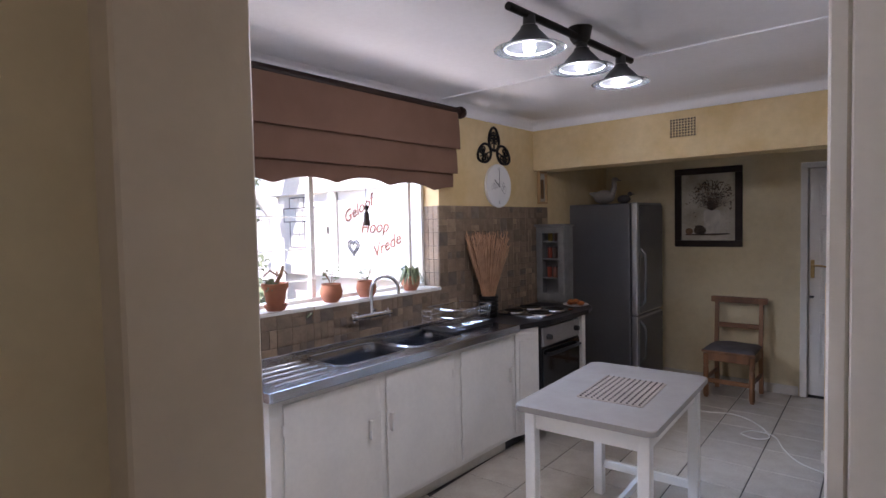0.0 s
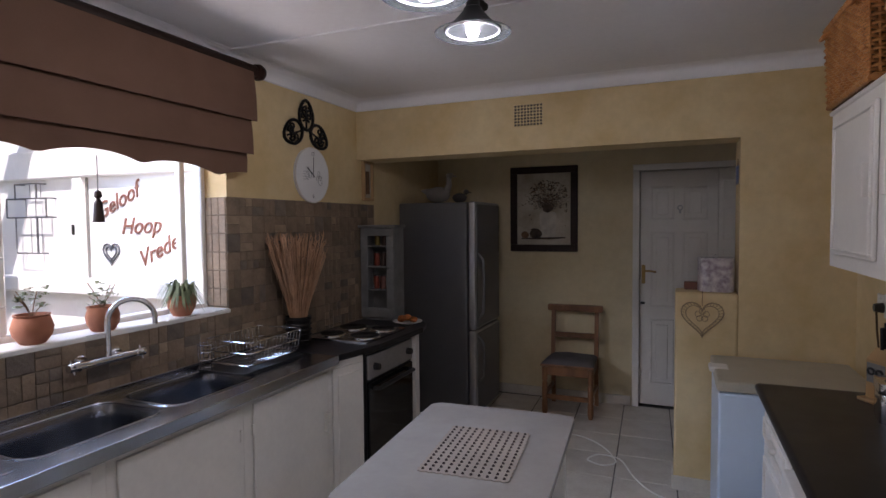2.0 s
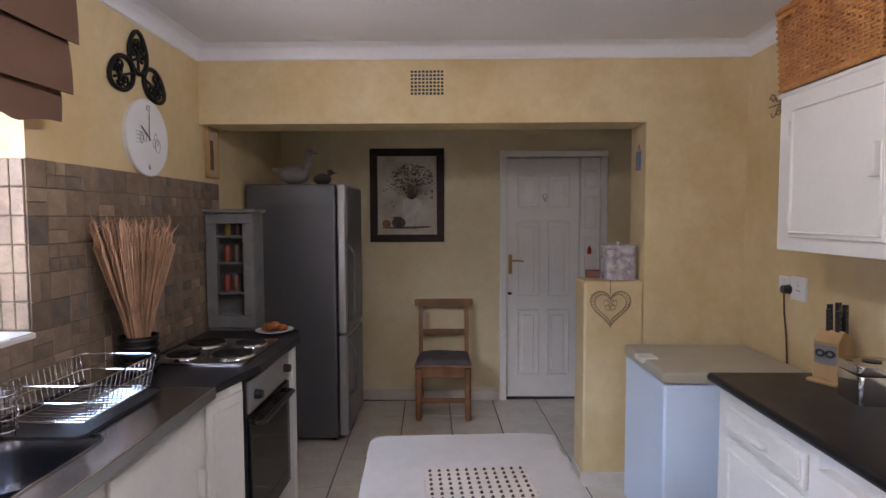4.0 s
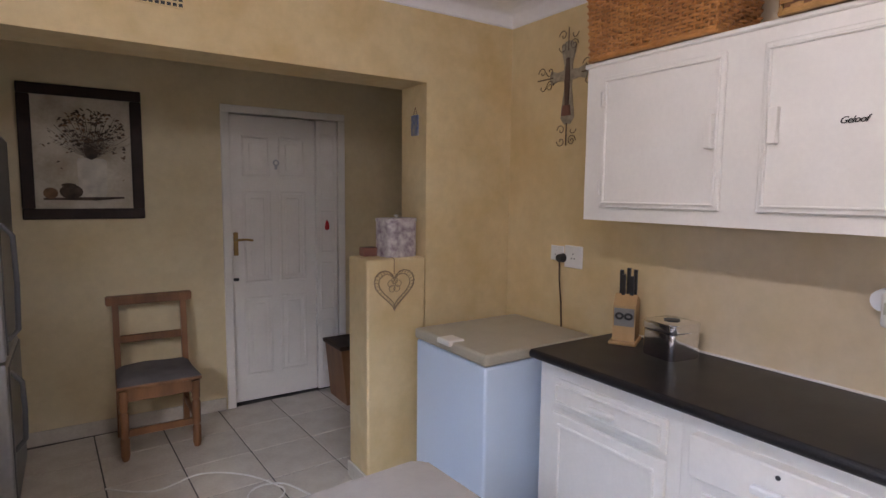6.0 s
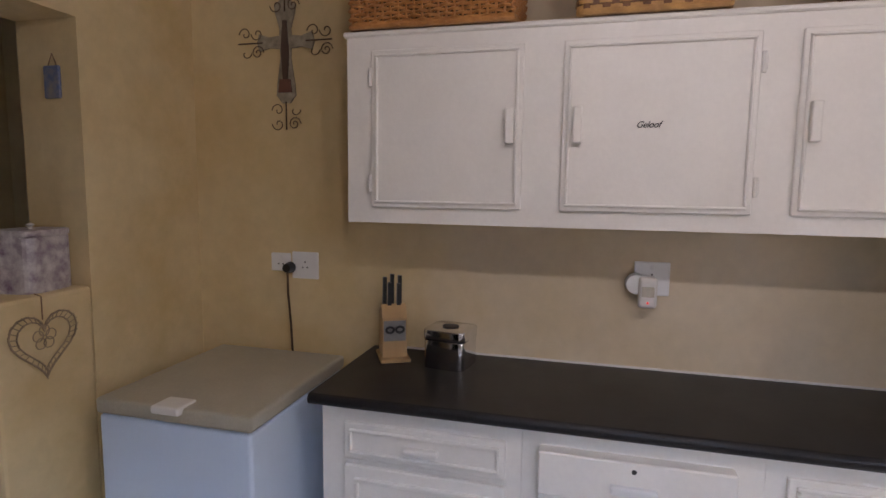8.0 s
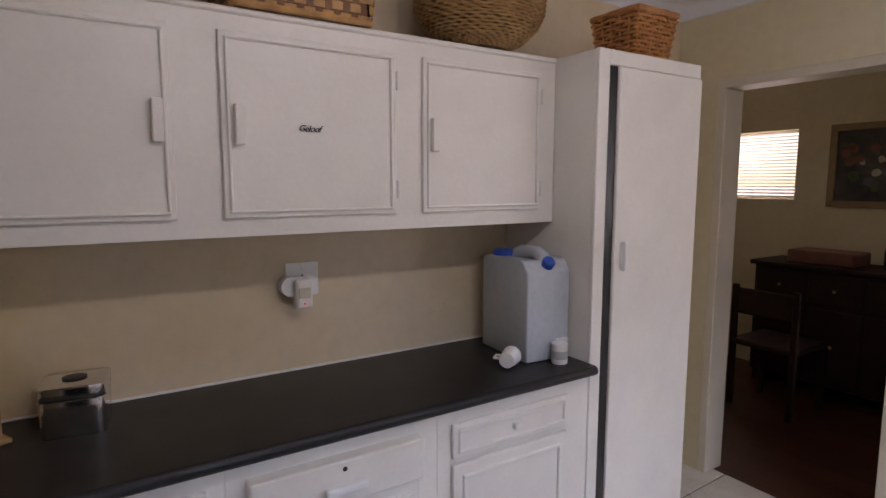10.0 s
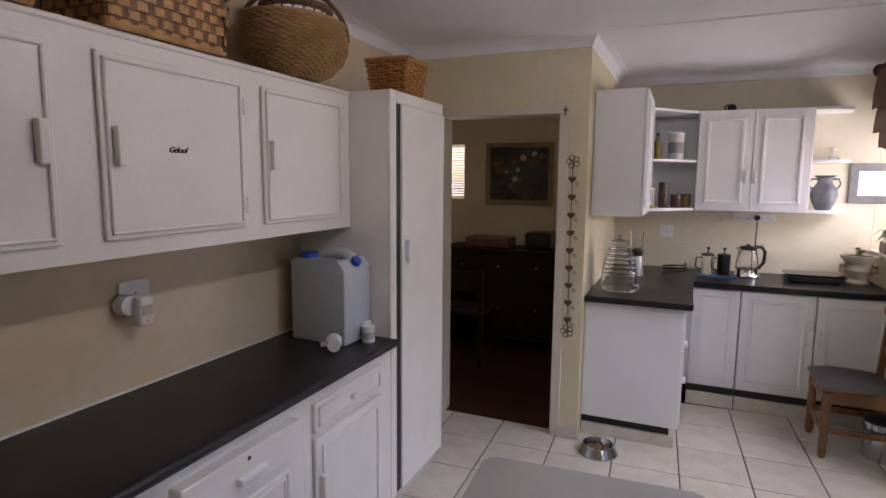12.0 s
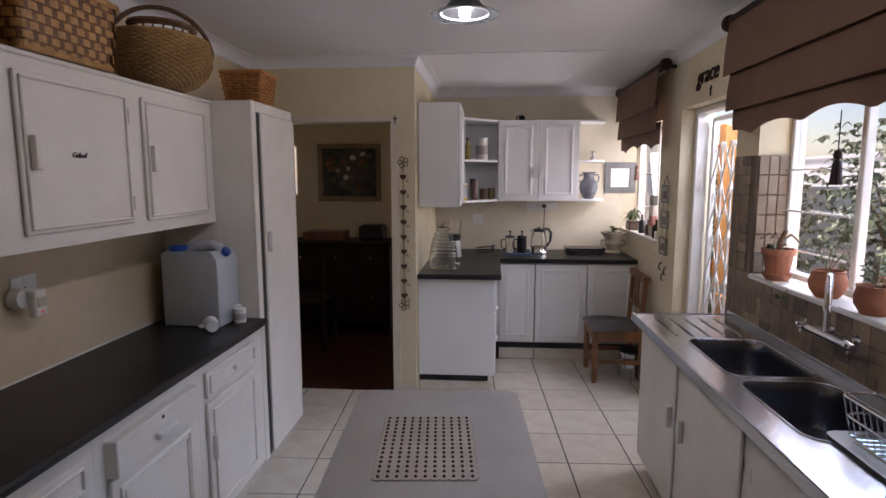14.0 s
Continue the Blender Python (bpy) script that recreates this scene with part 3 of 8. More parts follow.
bmesh.ops.triangle_fill(bm, edges=list(bm.edges), use_beauty=True)
under = bmesh.ops.extrude_face_region(bm, geom=list(bm.faces))
bmesh.ops.translate(bm, verts=[v for v in under["geom"] if isinstance(v, bmesh.types.BMVert)], vec=(0, 0, -0.004))
part("deck", bm, STEEL, sink)
for name, b in (("front_lip", (SX1, SX1 + 0.012, SY0, SY1, WT - 0.042, WT + 0.005, 0.004, 3)), ("end_lip", (SX0, SX1 + 0.012, SY0 - 0.012, SY0, WT - 0.042, WT + 0.005, 0.004, 3)),
                ("upstand", (W + 0.0025, SX0, SY0, SY1, WT - 0.012, WT + 0.03, 0.003))):
    bm = NB()
    box(bm, *b)
    part(name, bm, STEEL, sink)
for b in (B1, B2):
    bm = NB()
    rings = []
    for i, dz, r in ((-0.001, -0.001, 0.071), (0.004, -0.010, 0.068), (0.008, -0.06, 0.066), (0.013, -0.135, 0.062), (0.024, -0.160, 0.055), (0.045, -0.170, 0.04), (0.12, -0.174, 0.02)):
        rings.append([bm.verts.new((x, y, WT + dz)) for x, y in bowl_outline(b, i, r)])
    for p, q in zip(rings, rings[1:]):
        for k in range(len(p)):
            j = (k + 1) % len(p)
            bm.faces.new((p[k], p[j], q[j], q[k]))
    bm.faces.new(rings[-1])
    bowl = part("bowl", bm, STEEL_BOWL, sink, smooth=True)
    bm = NB()
    tube(bm, [(x, y, WT + 0.0005) for x, y in bowl_outline(b, -0.001, 0.071)], 0.0045, 6, True)
    part("rim", bm, STEEL, bowl, smooth=True)
    bm = NB()
    lathe(bm, ((BX0 + BX1) / 2, (b[0] + b[1]) / 2, WT - 0.173), [(0.0, 0.0), (0.03, 0.0), (0.04, 0.004), (0.042, 0.0)], 18)
    part("waste", bm, CHROME, bowl, smooth=True)
for k in range(5):
    x = -2.08 + 0.075 * k
    bm = NB()
    tube(bm, [(x, 2.62, WT - 0.002), (x, 2.66, WT + 0.0015), (x, 2.93, WT + 0.0015), (x, 2.97, WT - 0.002)], 0.006, 6)
    part("rib", bm, STEEL, sink, smooth=True)

# black worktop with a splayed front beside the sink, hob section
bm = NB()
slab(bm, [(W + 0.002, 4.49), (-1.70, 4.49), (-1.628, 4.82), (-1.605, 5.38), (-1.66, 5.56), (-1.80, 5.74), (W + 0.002, 5.74)], WT - 0.035, WT, 0.008, 3)
solo("worktop", bm, BLACKTOP, "black laminate worktop with a splayed front edge by the hob", "worktop")

units = ((2.56, 3.215, (2.625, 3.16), "r"), (3.215, 3.835, (3.25, 3.80), "l"), (3.835, 4.46, (3.885, 4.44), "r"))
for y0, y1, (d0, d1), hs in units:
    u = thing("sink_cabinet", "old white painted sink cupboard with one plain door", "cabinet", (-1.95, (y0 + y1) / 2, 0), world=True, group="sink cupboards")
    bm = NB()
    box(bm, W + 0.003, -1.735, y0, y1 - 0.001, 0.10, 0.70)
    box(bm, -1.76, -1.735, y0, y1 - 0.001, 0.70, 0.845)
    if y0 < 2.6:
        box(bm, W + 0.003, -1.76, y0, y0 + 0.02, 0.70, 0.845)
    part("body", bm, WHITE_OLD, u)
    bm = NB()
    box(bm, W + 0.05, -1.80, y0, y1 - 0.001, 0.0, 0.10)
    part("plinth", bm, TILE, u, "cream tile plinth")
    hu = d1 - 0.03 if hs == "r" else d0 + 0.03
    d = panel_door(u, "+x", -1.735, d0, d1, 0.13, 0.815, inset=0, handle=(hu, 0.56, "v", 0.10), out=0.014)
    bm = NB()
    for z in (0.25, 0.70):
        hy = d0 - 0.004 if hs == "r" else d1 + 0.004
        bm = NB()
        cyl(bm, (-1.724, hy, z - 0.025), (-1.724, hy, z + 0.025), 0.006, seg=8)
        part("hinge", bm, WHITE_OLD, d)

# narrow cabinet and built-in oven under the hob
u = thing("narrow_cabinet", "narrow white cupboard beside the oven", "cabinet", (-1.9, 4.55, 0), world=True)
bm = NB()
slab(bm, [(W + 0.003, 4.46), (-1.735, 4.46), (-1.665, 4.70), (W + 0.003, 4.70)], 0.10, 0.85)
part("body", bm, WHITE_OLD, u)
bm = NB()
ang = math.degrees(math.atan2(0.24, 0.07))
box(bm, 0.02, 0.235, -0.016, -0.002, 0.13, 0.82, 0.003)
box(bm, 0.05, 0.205, -0.022, -0.014, 0.17, 0.78, 0.004)
bmesh.ops.transform(bm, matrix=pose(-1.735, 4.46, 0, 0, 0, ang), verts=bm.verts)
part("door", bm, WHITE_OLD, u)
bm = NB()
box(bm, W + 0.05, -1.80, 4.46, 5.36, 0.0, 0.10)
part("plinth", bm, DARK, u)

oven = thing("built_in_oven", "built-in electric oven with black glass door under the hob", "oven", (-1.9, 5.0, 0), world=True)
bm = NB()
box(bm, W + 0.01, -1.66, 4.72, 5.30, 0.13, 0.85)
part("housing", bm, DARK, oven)
bm = NB()
box(bm, -1.66, -1.645, 4.73, 5.29, 0.70, 0.835, 0.003)
panel = part("control_panel", bm, ALU, oven, "brushed grey control panel")
for y in (4.80, 5.22):
    bm = NB()
    cyl(bm, (-1.645, y, 0.765), (-1.612, y, 0.765), 0.022, 0.018, 16)
    part("knob", bm, DARK, panel)
bm = NB()
box(bm, -1.66, -1.642, 4.73, 5.29, 0.15, 0.685, 0.004)
od = part("door", bm, BLACKGLASS, oven, "black glass oven door")
bm = NB()
tube(bm, [(-1.642, 4.78, 0.645), (-1.605, 4.79, 0.645), (-1.605, 5.23, 0.645), (-1.642, 5.24, 0.645)], 0.012, 8)
part("handle", bm, DARK, od, smooth=True)
bm = NB()
box(bm, W + 0.01, -1.625, 5.305, 5.36, 0.0, 0.853, 0.003)
solo("end_panel", bm, WHITE_OLD, "white painted end panel beside the oven", "panel")

hob = thing("electric_hob", "electric hob with four solid steel-rimmed plates", "hob", (-1.95, 5.05, WT), world=True)
bm = NB()
slab(bm, rounded_rect(-2.13, -1.69, 4.80, 5.30, 0.02), WT + 0.0005, WT + 0.010, 0.004)
part("surface", bm, STEEL, hob)
for x, y, r in ((-2.02, 4.93, 0.075), (-1.80, 4.95, 0.09), (-2.02, 5.17, 0.09), (-1.80, 5.18, 0.075)):
    bm = NB()
    lathe(bm, (x, y, WT + 0.009), [(r + 0.012, 0.0), (r + 0.010, 0.007), (r, 0.010), (r - 0.002, 0.006)], 28)
    ring = part("rim", bm, CHROME, hob, smooth=True)
    bm = NB()
    lathe(bm, (x, y, WT + 0.011), [(r - 0.003, 0.0), (r - 0.004, 0.012), (r * 0.35, 0.012), (r * 0.30, 0.009), (0.0, 0.009)], 28)
    part("plate", bm, IRON, hob, smooth=True)

# ---------------------------------------------------------------- fridge
fr = thing("fridge_freezer", "tall dark grey two-door fridge freezer with silver door edges", "fridge", (-1.85, 6.45, 0), world=True)
bm = NB()
box(bm, -2.16, -1.565, 6.13, 6.74, 0.03, 1.755, 0.012, 3)
part("body", bm, FRIDGE, fr)
for z0, z1 in ((0.05, 0.735), (0.745, 1.757)):
    bm = NB()
    box(bm, -1.553, -1.495, 6.125, 6.745, z0, z1, 0.014, 3)
    d = part("door", bm, ALU, fr, "silver-edged fridge door")
    bm = NB()
    box(bm, -1.497, -1.488, 6.16, 6.735, z0 + 0.02, z1 - 0.02, 0.003)
    part("front_panel", bm, FRIDGE, d)
    bm = NB()
    a, b = (z0 + 0.08, z0 + 0.6) if z0 > 0.5 else (z1 - 0.42, z1 - 0.05)
    tube(bm, [(-1.49, 6.19, a), (-1.45, 6.19, a + 0.05), (-1.445, 6.19, (a + b) / 2), (-1.45, 6.19, b - 0.05), (-1.49, 6.19, b)], 0.011, 8)
    part("handle", bm, FRIDGE, d, "dark grey bowed bar handle", True)
for y in (6.2, 6.68):
    for x in (-1.60, -2.1):
        bm = NB()
        cyl(bm, (x, y, 0), (x, y, 0.035), 0.02, seg=10)
        part("foot", bm, DARK, fr)

# ---------------------------------------------------------------- table with mat
table = thing("kitchen_table", "small white painted wooden kitchen table", "table", (-0.73, 3.88, 0), rz=3.5, world=True)
bm = NB()
slab(bm, rounded_rect(-1.045, -0.405, 3.40, 4.365, 0.035, 6), 0.733, 0.760, 0.008, 3)
part("tabletop", bm, TABLE_TOP, table)
TX0, TX1, TY0, TY1 = -0.985, -0.465, 3.47, 4.295
for x in (TX0, TX1):
    for y in (TY0, TY1):
        bm = NB()
        box(bm, x - 0.026, x + 0.026, y - 0.026, y + 0.026, 0.0, 0.733, 0.004)
        part("leg", bm, WHITE, table)
for a in (TX0, TX1):
    bm = NB()
    box(bm, a - 0.012, a + 0.012, TY0 + 0.026, TY1 - 0.026, 0.645, 0.732, 0.003)
    part("apron", bm, WHITE, table)
for a in (TY0, TY1):
    bm = NB()
    box(bm, TX0 + 0.026, TX1 - 0.026, a - 0.012, a + 0.012, 0.645, 0.732, 0.003)
    part("apron", bm, WHITE, table)
    bm = NB()
    box(bm, TX0 + 0.026, TX1 - 0.026, a - 0.012, a + 0.012, 0.16, 0.205, 0.003)
    part("stretcher", bm, WHITE, table)
bm = NB()
box(bm, (TX0 + TX1) / 2 - 0.014, (TX0 + TX1) / 2 + 0.014, TY0 + 0.012, TY1 - 0.012, 0.165, 0.20, 0.003)
part("stretcher", bm, WHITE, table)

mat = thing("place_mat", "cream crocheted place mat with dark knots", "place mat", (-0.700, 3.882, 0.760), rz=4.8)
bm = NB()
nx, ny, wx, wy = 11, 15, 0.305, 0.425
edge = []
for i in range(nx):
    x = -wx / 2 + wx * (i + 0.5) / nx
    edge += [(x - wx / nx / 2, -wy / 2), (x, -wy / 2 - 0.006)]
for i in range(ny):
    y = -wy / 2 + wy * (i + 0.5) / ny
    edge += [(wx / 2, y - wy / ny / 2), (wx / 2 + 0.006, y)]
for i in range(nx):
    x = wx / 2 - wx * (i + 0.5) / nx
    edge += [(x + wx / nx / 2, wy / 2), (x, wy / 2 + 0.006)]
for i in range(ny):
    y = wy / 2 - wy * (i + 0.5) / ny
    edge += [(-wx / 2, y + wy / ny / 2), (-wx / 2 - 0.006, y)]
prism(bm, edge, "z", 0.0005, 0.004)
part("cloth", bm, surface("mat_cotton", (0.42, 0.345, 0.28), 0.9, vary=0.1, fine=300, bump=0.3), mat)
bm = NB()
for i in range(nx):
    for j in range(ny):
        x, y = -wx / 2 + wx * (i + 0.5) / nx, -wy / 2 + wy * (j + 0.5) / ny
        bmesh.ops.create_cone(bm, cap_ends=True, segments=6, radius1=0.0062, radius2=0.003, depth=0.006, matrix=Matrix.Translation((x, y, 0.0065)))
k = part("knotwork", bm, surface("mat_knot", (0.05, 0.03, 0.025), 0.9), mat, "dark brown knots")
k["kind"] = "stuff"

# ---------------------------------------------------------------- cupboard wall
RT = 0.885
bm = NB()
prof = [(0.29, RT - 0.036), (E - 0.002, RT - 0.036), (E - 0.002, RT), (0.290, RT)] + [(0.291 - 0.018 * math.sin(radians(a)), RT - 0.018 + 0.018 * math.cos(radians(a))) for a in range(15, 180, 20)]
prism(bm, prof, "y", 2.778, 4.725)
solo("worktop", bm, BLACKTOP, "long black speckled laminate worktop against the yellow wall", "worktop")
bm = NB()
cyl(bm, (E - 0.004, 2.78, RT + 0.003), (E - 0.004, 4.70, RT + 0.003), 0.005, seg=8)
solo("sealant_bead", bm, WHITE_OLD, "pale sealant bead between the worktop and wall", "sealant", smooth=True)
BF = 0.315
base = ((4.07, 4.695, 4.115, 4.615, "d"), (3.445, 4.069, 3.515, 4.02, "open"), (2.785, 3.444, 2.90, 3.395, "d"))
for y0, y1, d0, d1, sort in base:
    u = thing("base_cabinet", "white painted base cabinet with a %s above one door" % ("drawer ajar" if sort == "open" else "closed drawer"), "cabinet", (0.55, (y0 + y1) / 2, 0), world=True, group="base cabinets under the black worktop")
    bm = NB()
    box(bm, BF, E - 0.003, y0, y1, 0.09, RT - 0.037)
    part("body", bm, WHITE, u)
    bm = NB()
    box(bm, BF + 0.03, E - 0.003, y0, y1, 0.0, 0.09)
    part("plinth", bm, TILE, u)
    if sort == "open":
        bm = NB()
        box(bm, BF - 0.046, BF + 0.03, d0, d1, 0.675, 0.800, 0.004)
        dr = part("drawer", bm, WHITE, u, "drawer standing open a few centimetres")
        bm = NB()
        face_box(bm, "-x", BF - 0.046, (d0 + d1) / 2 - 0.06, (d0 + d1) / 2 + 0.06, 0.715, 0.738, 0.001, 0.026, 0.006, 2)
        part("handle", bm, WHITE_CLEAN, dr)
        bm = NB()
        cyl(bm, (BF - 0.0475, (d0 + d1) / 2, 0.776), (BF - 0.0455, (d0 + d1) / 2, 0.776), 0.007, seg=10)
        part("keyhole", bm, DARK, dr)
        panel_door(u, "-x", BF, d0, d1, 0.13, 0.665, WHITE, handle=(d1 - 0.02, 0.45, "v", 0.11), double=True)
    else:
        panel_door(u, "-x", BF, d0, d1, 0.685, 0.800, WHITE, inset=0.018, bead=0.010, handle=((d0 + d1) / 2, 0.74, "h", 0.11) if y0 > 4 else ((d0 + d1) / 2, 0.745, "k", 0.03), name="drawer")
        panel_door(u, "-x", BF, d0, d1, 0.13, 0.662, WHITE, handle=(d0 + 0.03 if y0 > 4 else d1 - 0.03, 0.46, "v", 0.11))

wall_cab = thing("wall_cabinet", "long white painted wall cabinet with three panelled doors", "cabinet", (0.65, 3.74, 1.40), world=True)
CF = 0.530
bm = NB()
box(bm, CF, E - 0.002, 2.782, 4.70, 1.40, 2.0)
box(bm, CF - 0.010, E - 0.002, 2.782, 4.712, 2.0, 2.018, 0.005)
part("body", bm, WHITE, wall_cab)
for d0, d1, hu in ((4.118, 4.61, 4.155), (3.472, 4.0, 3.955), (2.862, 3.373, 3.335)):
    d = panel_door(wall_cab, "-x", CF, d0, d1, 1.452, 1.955, WHITE, inset=0.014, bead=0.009, handle=(hu, 1.708, "v", 0.108), out=0.014)
    bm = NB()
    hy = d1 + 0.006 if hu < (d0 + d1) / 2 else d0 - 0.006
    for z in (1.53, 1.87):
        bm = NB()
        cyl(bm, (CF - 0.012, hy, z - 0.028), (CF - 0.012, hy, z + 0.028), 0.0065, seg=8)
        box(bm, CF - 0.006, CF - 0.0005, hy - 0.012, hy + 0.012, z - 0.02, z + 0.02, 0.002)
        part("hinge", bm, WHITE_OLD, d)
badge = new("door_badge", writing("Geloof", 0.026, IRON, 0.0015, 0.35, 0.92))
badge.matrix_world = pose(CF - 0.0165, 3.757, 1.706, 90, 0, -90)
tagged(badge, "small dark metal word Geloof on a cupboard door", "badge")

tall = thing("tall_cupboard", "tall white painted broom cupboard with a narrow door ajar", "cupboard", (0.56, 2.46, 0), world=True)
TF, TS = 0.333, 2.19          # its front and its far end
bm = NB()
box(bm, TF, E - 0.002, TS, 2.776, 0.07, 2.02, 0.003)
part("body", bm, WHITE, tall)
bm = NB()
box(bm, TF + 0.02, E - 0.002, TS + 0.01, 2.774, 0.0, 0.07)
part("plinth", bm, TILE, tall)
# solid dark strip painted as the shade in the slit beside the door
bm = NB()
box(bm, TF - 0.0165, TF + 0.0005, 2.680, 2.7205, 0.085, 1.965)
part("gap_shade", bm, DARK, tall, "dark strip as shade in the slit beside the door")
bm = NB()
box(bm, TF - 0.018, TF - 0.0005, 2.721, 2.778, 0.07, 2.022, 0.003)
box(bm, TF - 0.018, TF - 0.0005, TS, 2.721, 1.968, 2.022, 0.003)
part("face_frame", bm, WHITE, tall)
bm = NB()
box(bm, TF - 0.027, TF - 0.0005, TS - 0.0005, 2.679, 0.085, 1.965, 0.004)
td = part("door", bm, WHITE, tall)
bm = NB()
box(bm, TF - 0.053, TF - 0.028, 2.632, 2.650, 1.225, 1.335, 0.006, 2)
part("handle", bm, WHITE_CLEAN, td)

# chest freezer
cf = thing("chest_freezer", "white chest freezer with a cream-grey lid", "freezer", (0.45, 5.12, 0), world=True)
bm = NB()
box(bm, 0.14, 0.765, 4.835, 5.38, 0.03, 0.797, 0.012, 3)
part("body", bm, FREEZER, cf)
bm = NB()
box(bm, 0.132, 0.768, 4.828, 5.385, 0.802, 0.853, 0.012, 3)
ld = part("lid", bm, LID, cf, "cream-grey freezer lid")
bm = NB()
box(bm, 0.112, 0.20, 5.06, 5.16, 0.834, 0.860, 0.008, 2)
part("handle", bm, WHITE, ld)
bm = NB()
box(bm, 0.17, 0.74, 4.86, 5.36, 0.0, 0.03)
part("base", bm, DARK, cf)


# ---------------------------------------------------------------- nook
NT = 0.915
bm = NB()
slab(bm, [(-0.373, NOOK + 0.002), (-0.373, 1.545), (-0.985, 1.545), (-0.995, 1.535), (-0.995, 0.70), (W + 0.002, 0.70), (W + 0.002, NOOK + 0.002)], NT - 0.038, NT, 0.009, 3)
solo("worktop", bm, BLACKTOP, "L-shaped black laminate worktop of the coffee nook", "worktop")
pen = thing("peninsula_cabinet", "white laminate peninsula cabinet with a plain end panel", "cabinet", (-0.66, 1.1, 0), world=True)
bm = NB()
box(bm, -0.94, -0.374, 0.67, 1.478, 0.13, NT - 0.039)
part("body", bm, WHITE_CLEAN, pen)
bm = NB()
box(bm, -0.945, -0.374, 1.479, 1.497, 0.13, NT - 0.039, 0.002)
part("end_panel", bm, WHITE_CLEAN, pen)
bm = NB()
box(bm, -0.90, -0.374, 0.67, 1.462, 0.075, 0.13)
part("kick_strip", bm, DARK, pen, "black plastic kick strip")
bm = NB()
box(bm, -0.93, -0.374, 0.67, 1.482, 0.0, 0.075, 0.003)
part("plinth", bm, TILE, pen, "cream tile plinth")
for z0, z1 in ((0.14, 0.36), (0.365, 0.61), (0.615, 0.865)):
    panel_door(pen, "-x", -0.94, 0.72, 1.46, z0, z1, WHITE_CLEAN, inset=0, handle=(1.09, z1 - 0.05, "h", 0.10), name="drawer")
nb = ((-1.31, -1.0, None), (-1.765, -1.315, -1.735), (-2.187, -1.77, -1.805))
for x0, x1, hx in nb:
    u = thing("base_cabinet", "white laminate base cabinet with a moulded panel door", "cabinet", ((x0 + x1) / 2, 0.4, 0), world=True, group="nook base cabinets")
    bm = NB()
    box(bm, x0, x1 if x1 < -1.1 else -0.946, NOOK + 0.003, 0.66, 0.15, NT - 0.039)
    part("body", bm, WHITE_CLEAN, u)
    panel_door(u, "+y", 0.66, x0 + 0.003, x1 - 0.003, 0.16, NT - 0.05, WHITE_CLEAN, inset=0.05, bead=0.02, handle=(hx, 0.58, "v", 0.10) if hx else None)
    bm = NB()
    box(bm, x0, x1, NOOK + 0.1, 0.645, 0.095, 0.15)
    part("kick_strip", bm, DARK, u)
    bm = NB()
    box(bm, x0, x1, NOOK + 0.1, 0.67, 0.0, 0.095, 0.003)
    part("plinth", bm, TILE, u)

u = thing("wall_cabinet", "white laminate wall cabinet with a plain side", "cabinet", (-0.53, 1.05, 1.40), world=True)
bm = NB()
box(bm, -0.665, -0.373, 0.72, 1.42, 1.405, 2.175, 0.003)
part("body", bm, WHITE_CLEAN, u)
panel_door(u, "-x", -0.665, 0.725, 1.415, 1.41, 2.17, WHITE_CLEAN, inset=0.05, bead=0.02, handle=(0.77, 1.50, "v", 0.10))
u = thing("corner_shelf", "open white corner shelf unit with groceries", "shelf", (-0.65, 0.35, 1.40), world=True)
shelf_poly = [(-0.374, NOOK + 0.003), (-0.374, 0.718), (-0.66, 0.718), (-0.978, 0.36), (-0.978, NOOK + 0.003)]
for z in (1.405, 1.765, 2.125):
    bm = NB()
    prism(bm, shelf_poly, "z", z, z + 0.018)
    part("shelf", bm, WHITE_CLEAN, u)
bm = NB()
box(bm, -0.392, -0.374, NOOK + 0.003, 0.718, 1.423, 2.125)
box(bm, -0.978, -0.392, NOOK + 0.003, NOOK + 0.02, 1.423, 2.125)
part("back", bm, WHITE_CLEAN, u)
u = thing("wall_cabinet", "white laminate wall cabinet with two moulded doors and end shelves", "cabinet", (-1.4, 0.2, 1.40), world=True)
bm = NB()
box(bm, -1.72, -0.98, NOOK + 0.003, 0.345, 1.405, 2.145, 0.002)
part("body", bm, WHITE_CLEAN, u)
panel_door(u, "+y", 0.345, -1.345, -0.985, 1.408, 2.142, WHITE_CLEAN, inset=0.055, bead=0.022, handle=(-1.32, 1.66, "v", 0.10))
panel_door(u, "+y", 0.345, -1.717, -1.350, 1.408, 2.142, WHITE_CLEAN, inset=0.055, bead=0.022, handle=(-1.375, 1.66, "v", 0.10))
for z in (1.405, 1.765, 2.127):
    bm = NB()
    prism(bm, [(-1.721, NOOK + 0.003), (-1.721, 0.345)] + [(-1.80 - 0.18 * math.sin(radians(a)), 0.165 + 0.18 * math.cos(radians(a))) for a in range(0, 91, 10)] + [(-1.98, NOOK + 0.003)], "z", z, z + 0.018)
    part("end_shelf", bm, WHITE_CLEAN, u)


def bottle(name, at, r, h, material, label, cat="bottle", neck=0.35, cap=None):
    t = thing(name, label, cat, at)
    bm = NB()
    lathe(bm, (0, 0, 0), [(r * 0.9, 0), (r, 0.006), (r, h * (0.95 - neck)), (r * 0.8, h * (1.02 - neck)), (r * 0.36, h * (1.1 - neck)), (r * 0.34, h * 0.93)], 14)
    part("body", bm, material, t, smooth=True)
    bm = NB()
    cyl(bm, (0, 0, h * 0.93), (0, 0, h), r * 0.42, seg=12)
    part("cap", bm, cap or DARK, t)
    return t


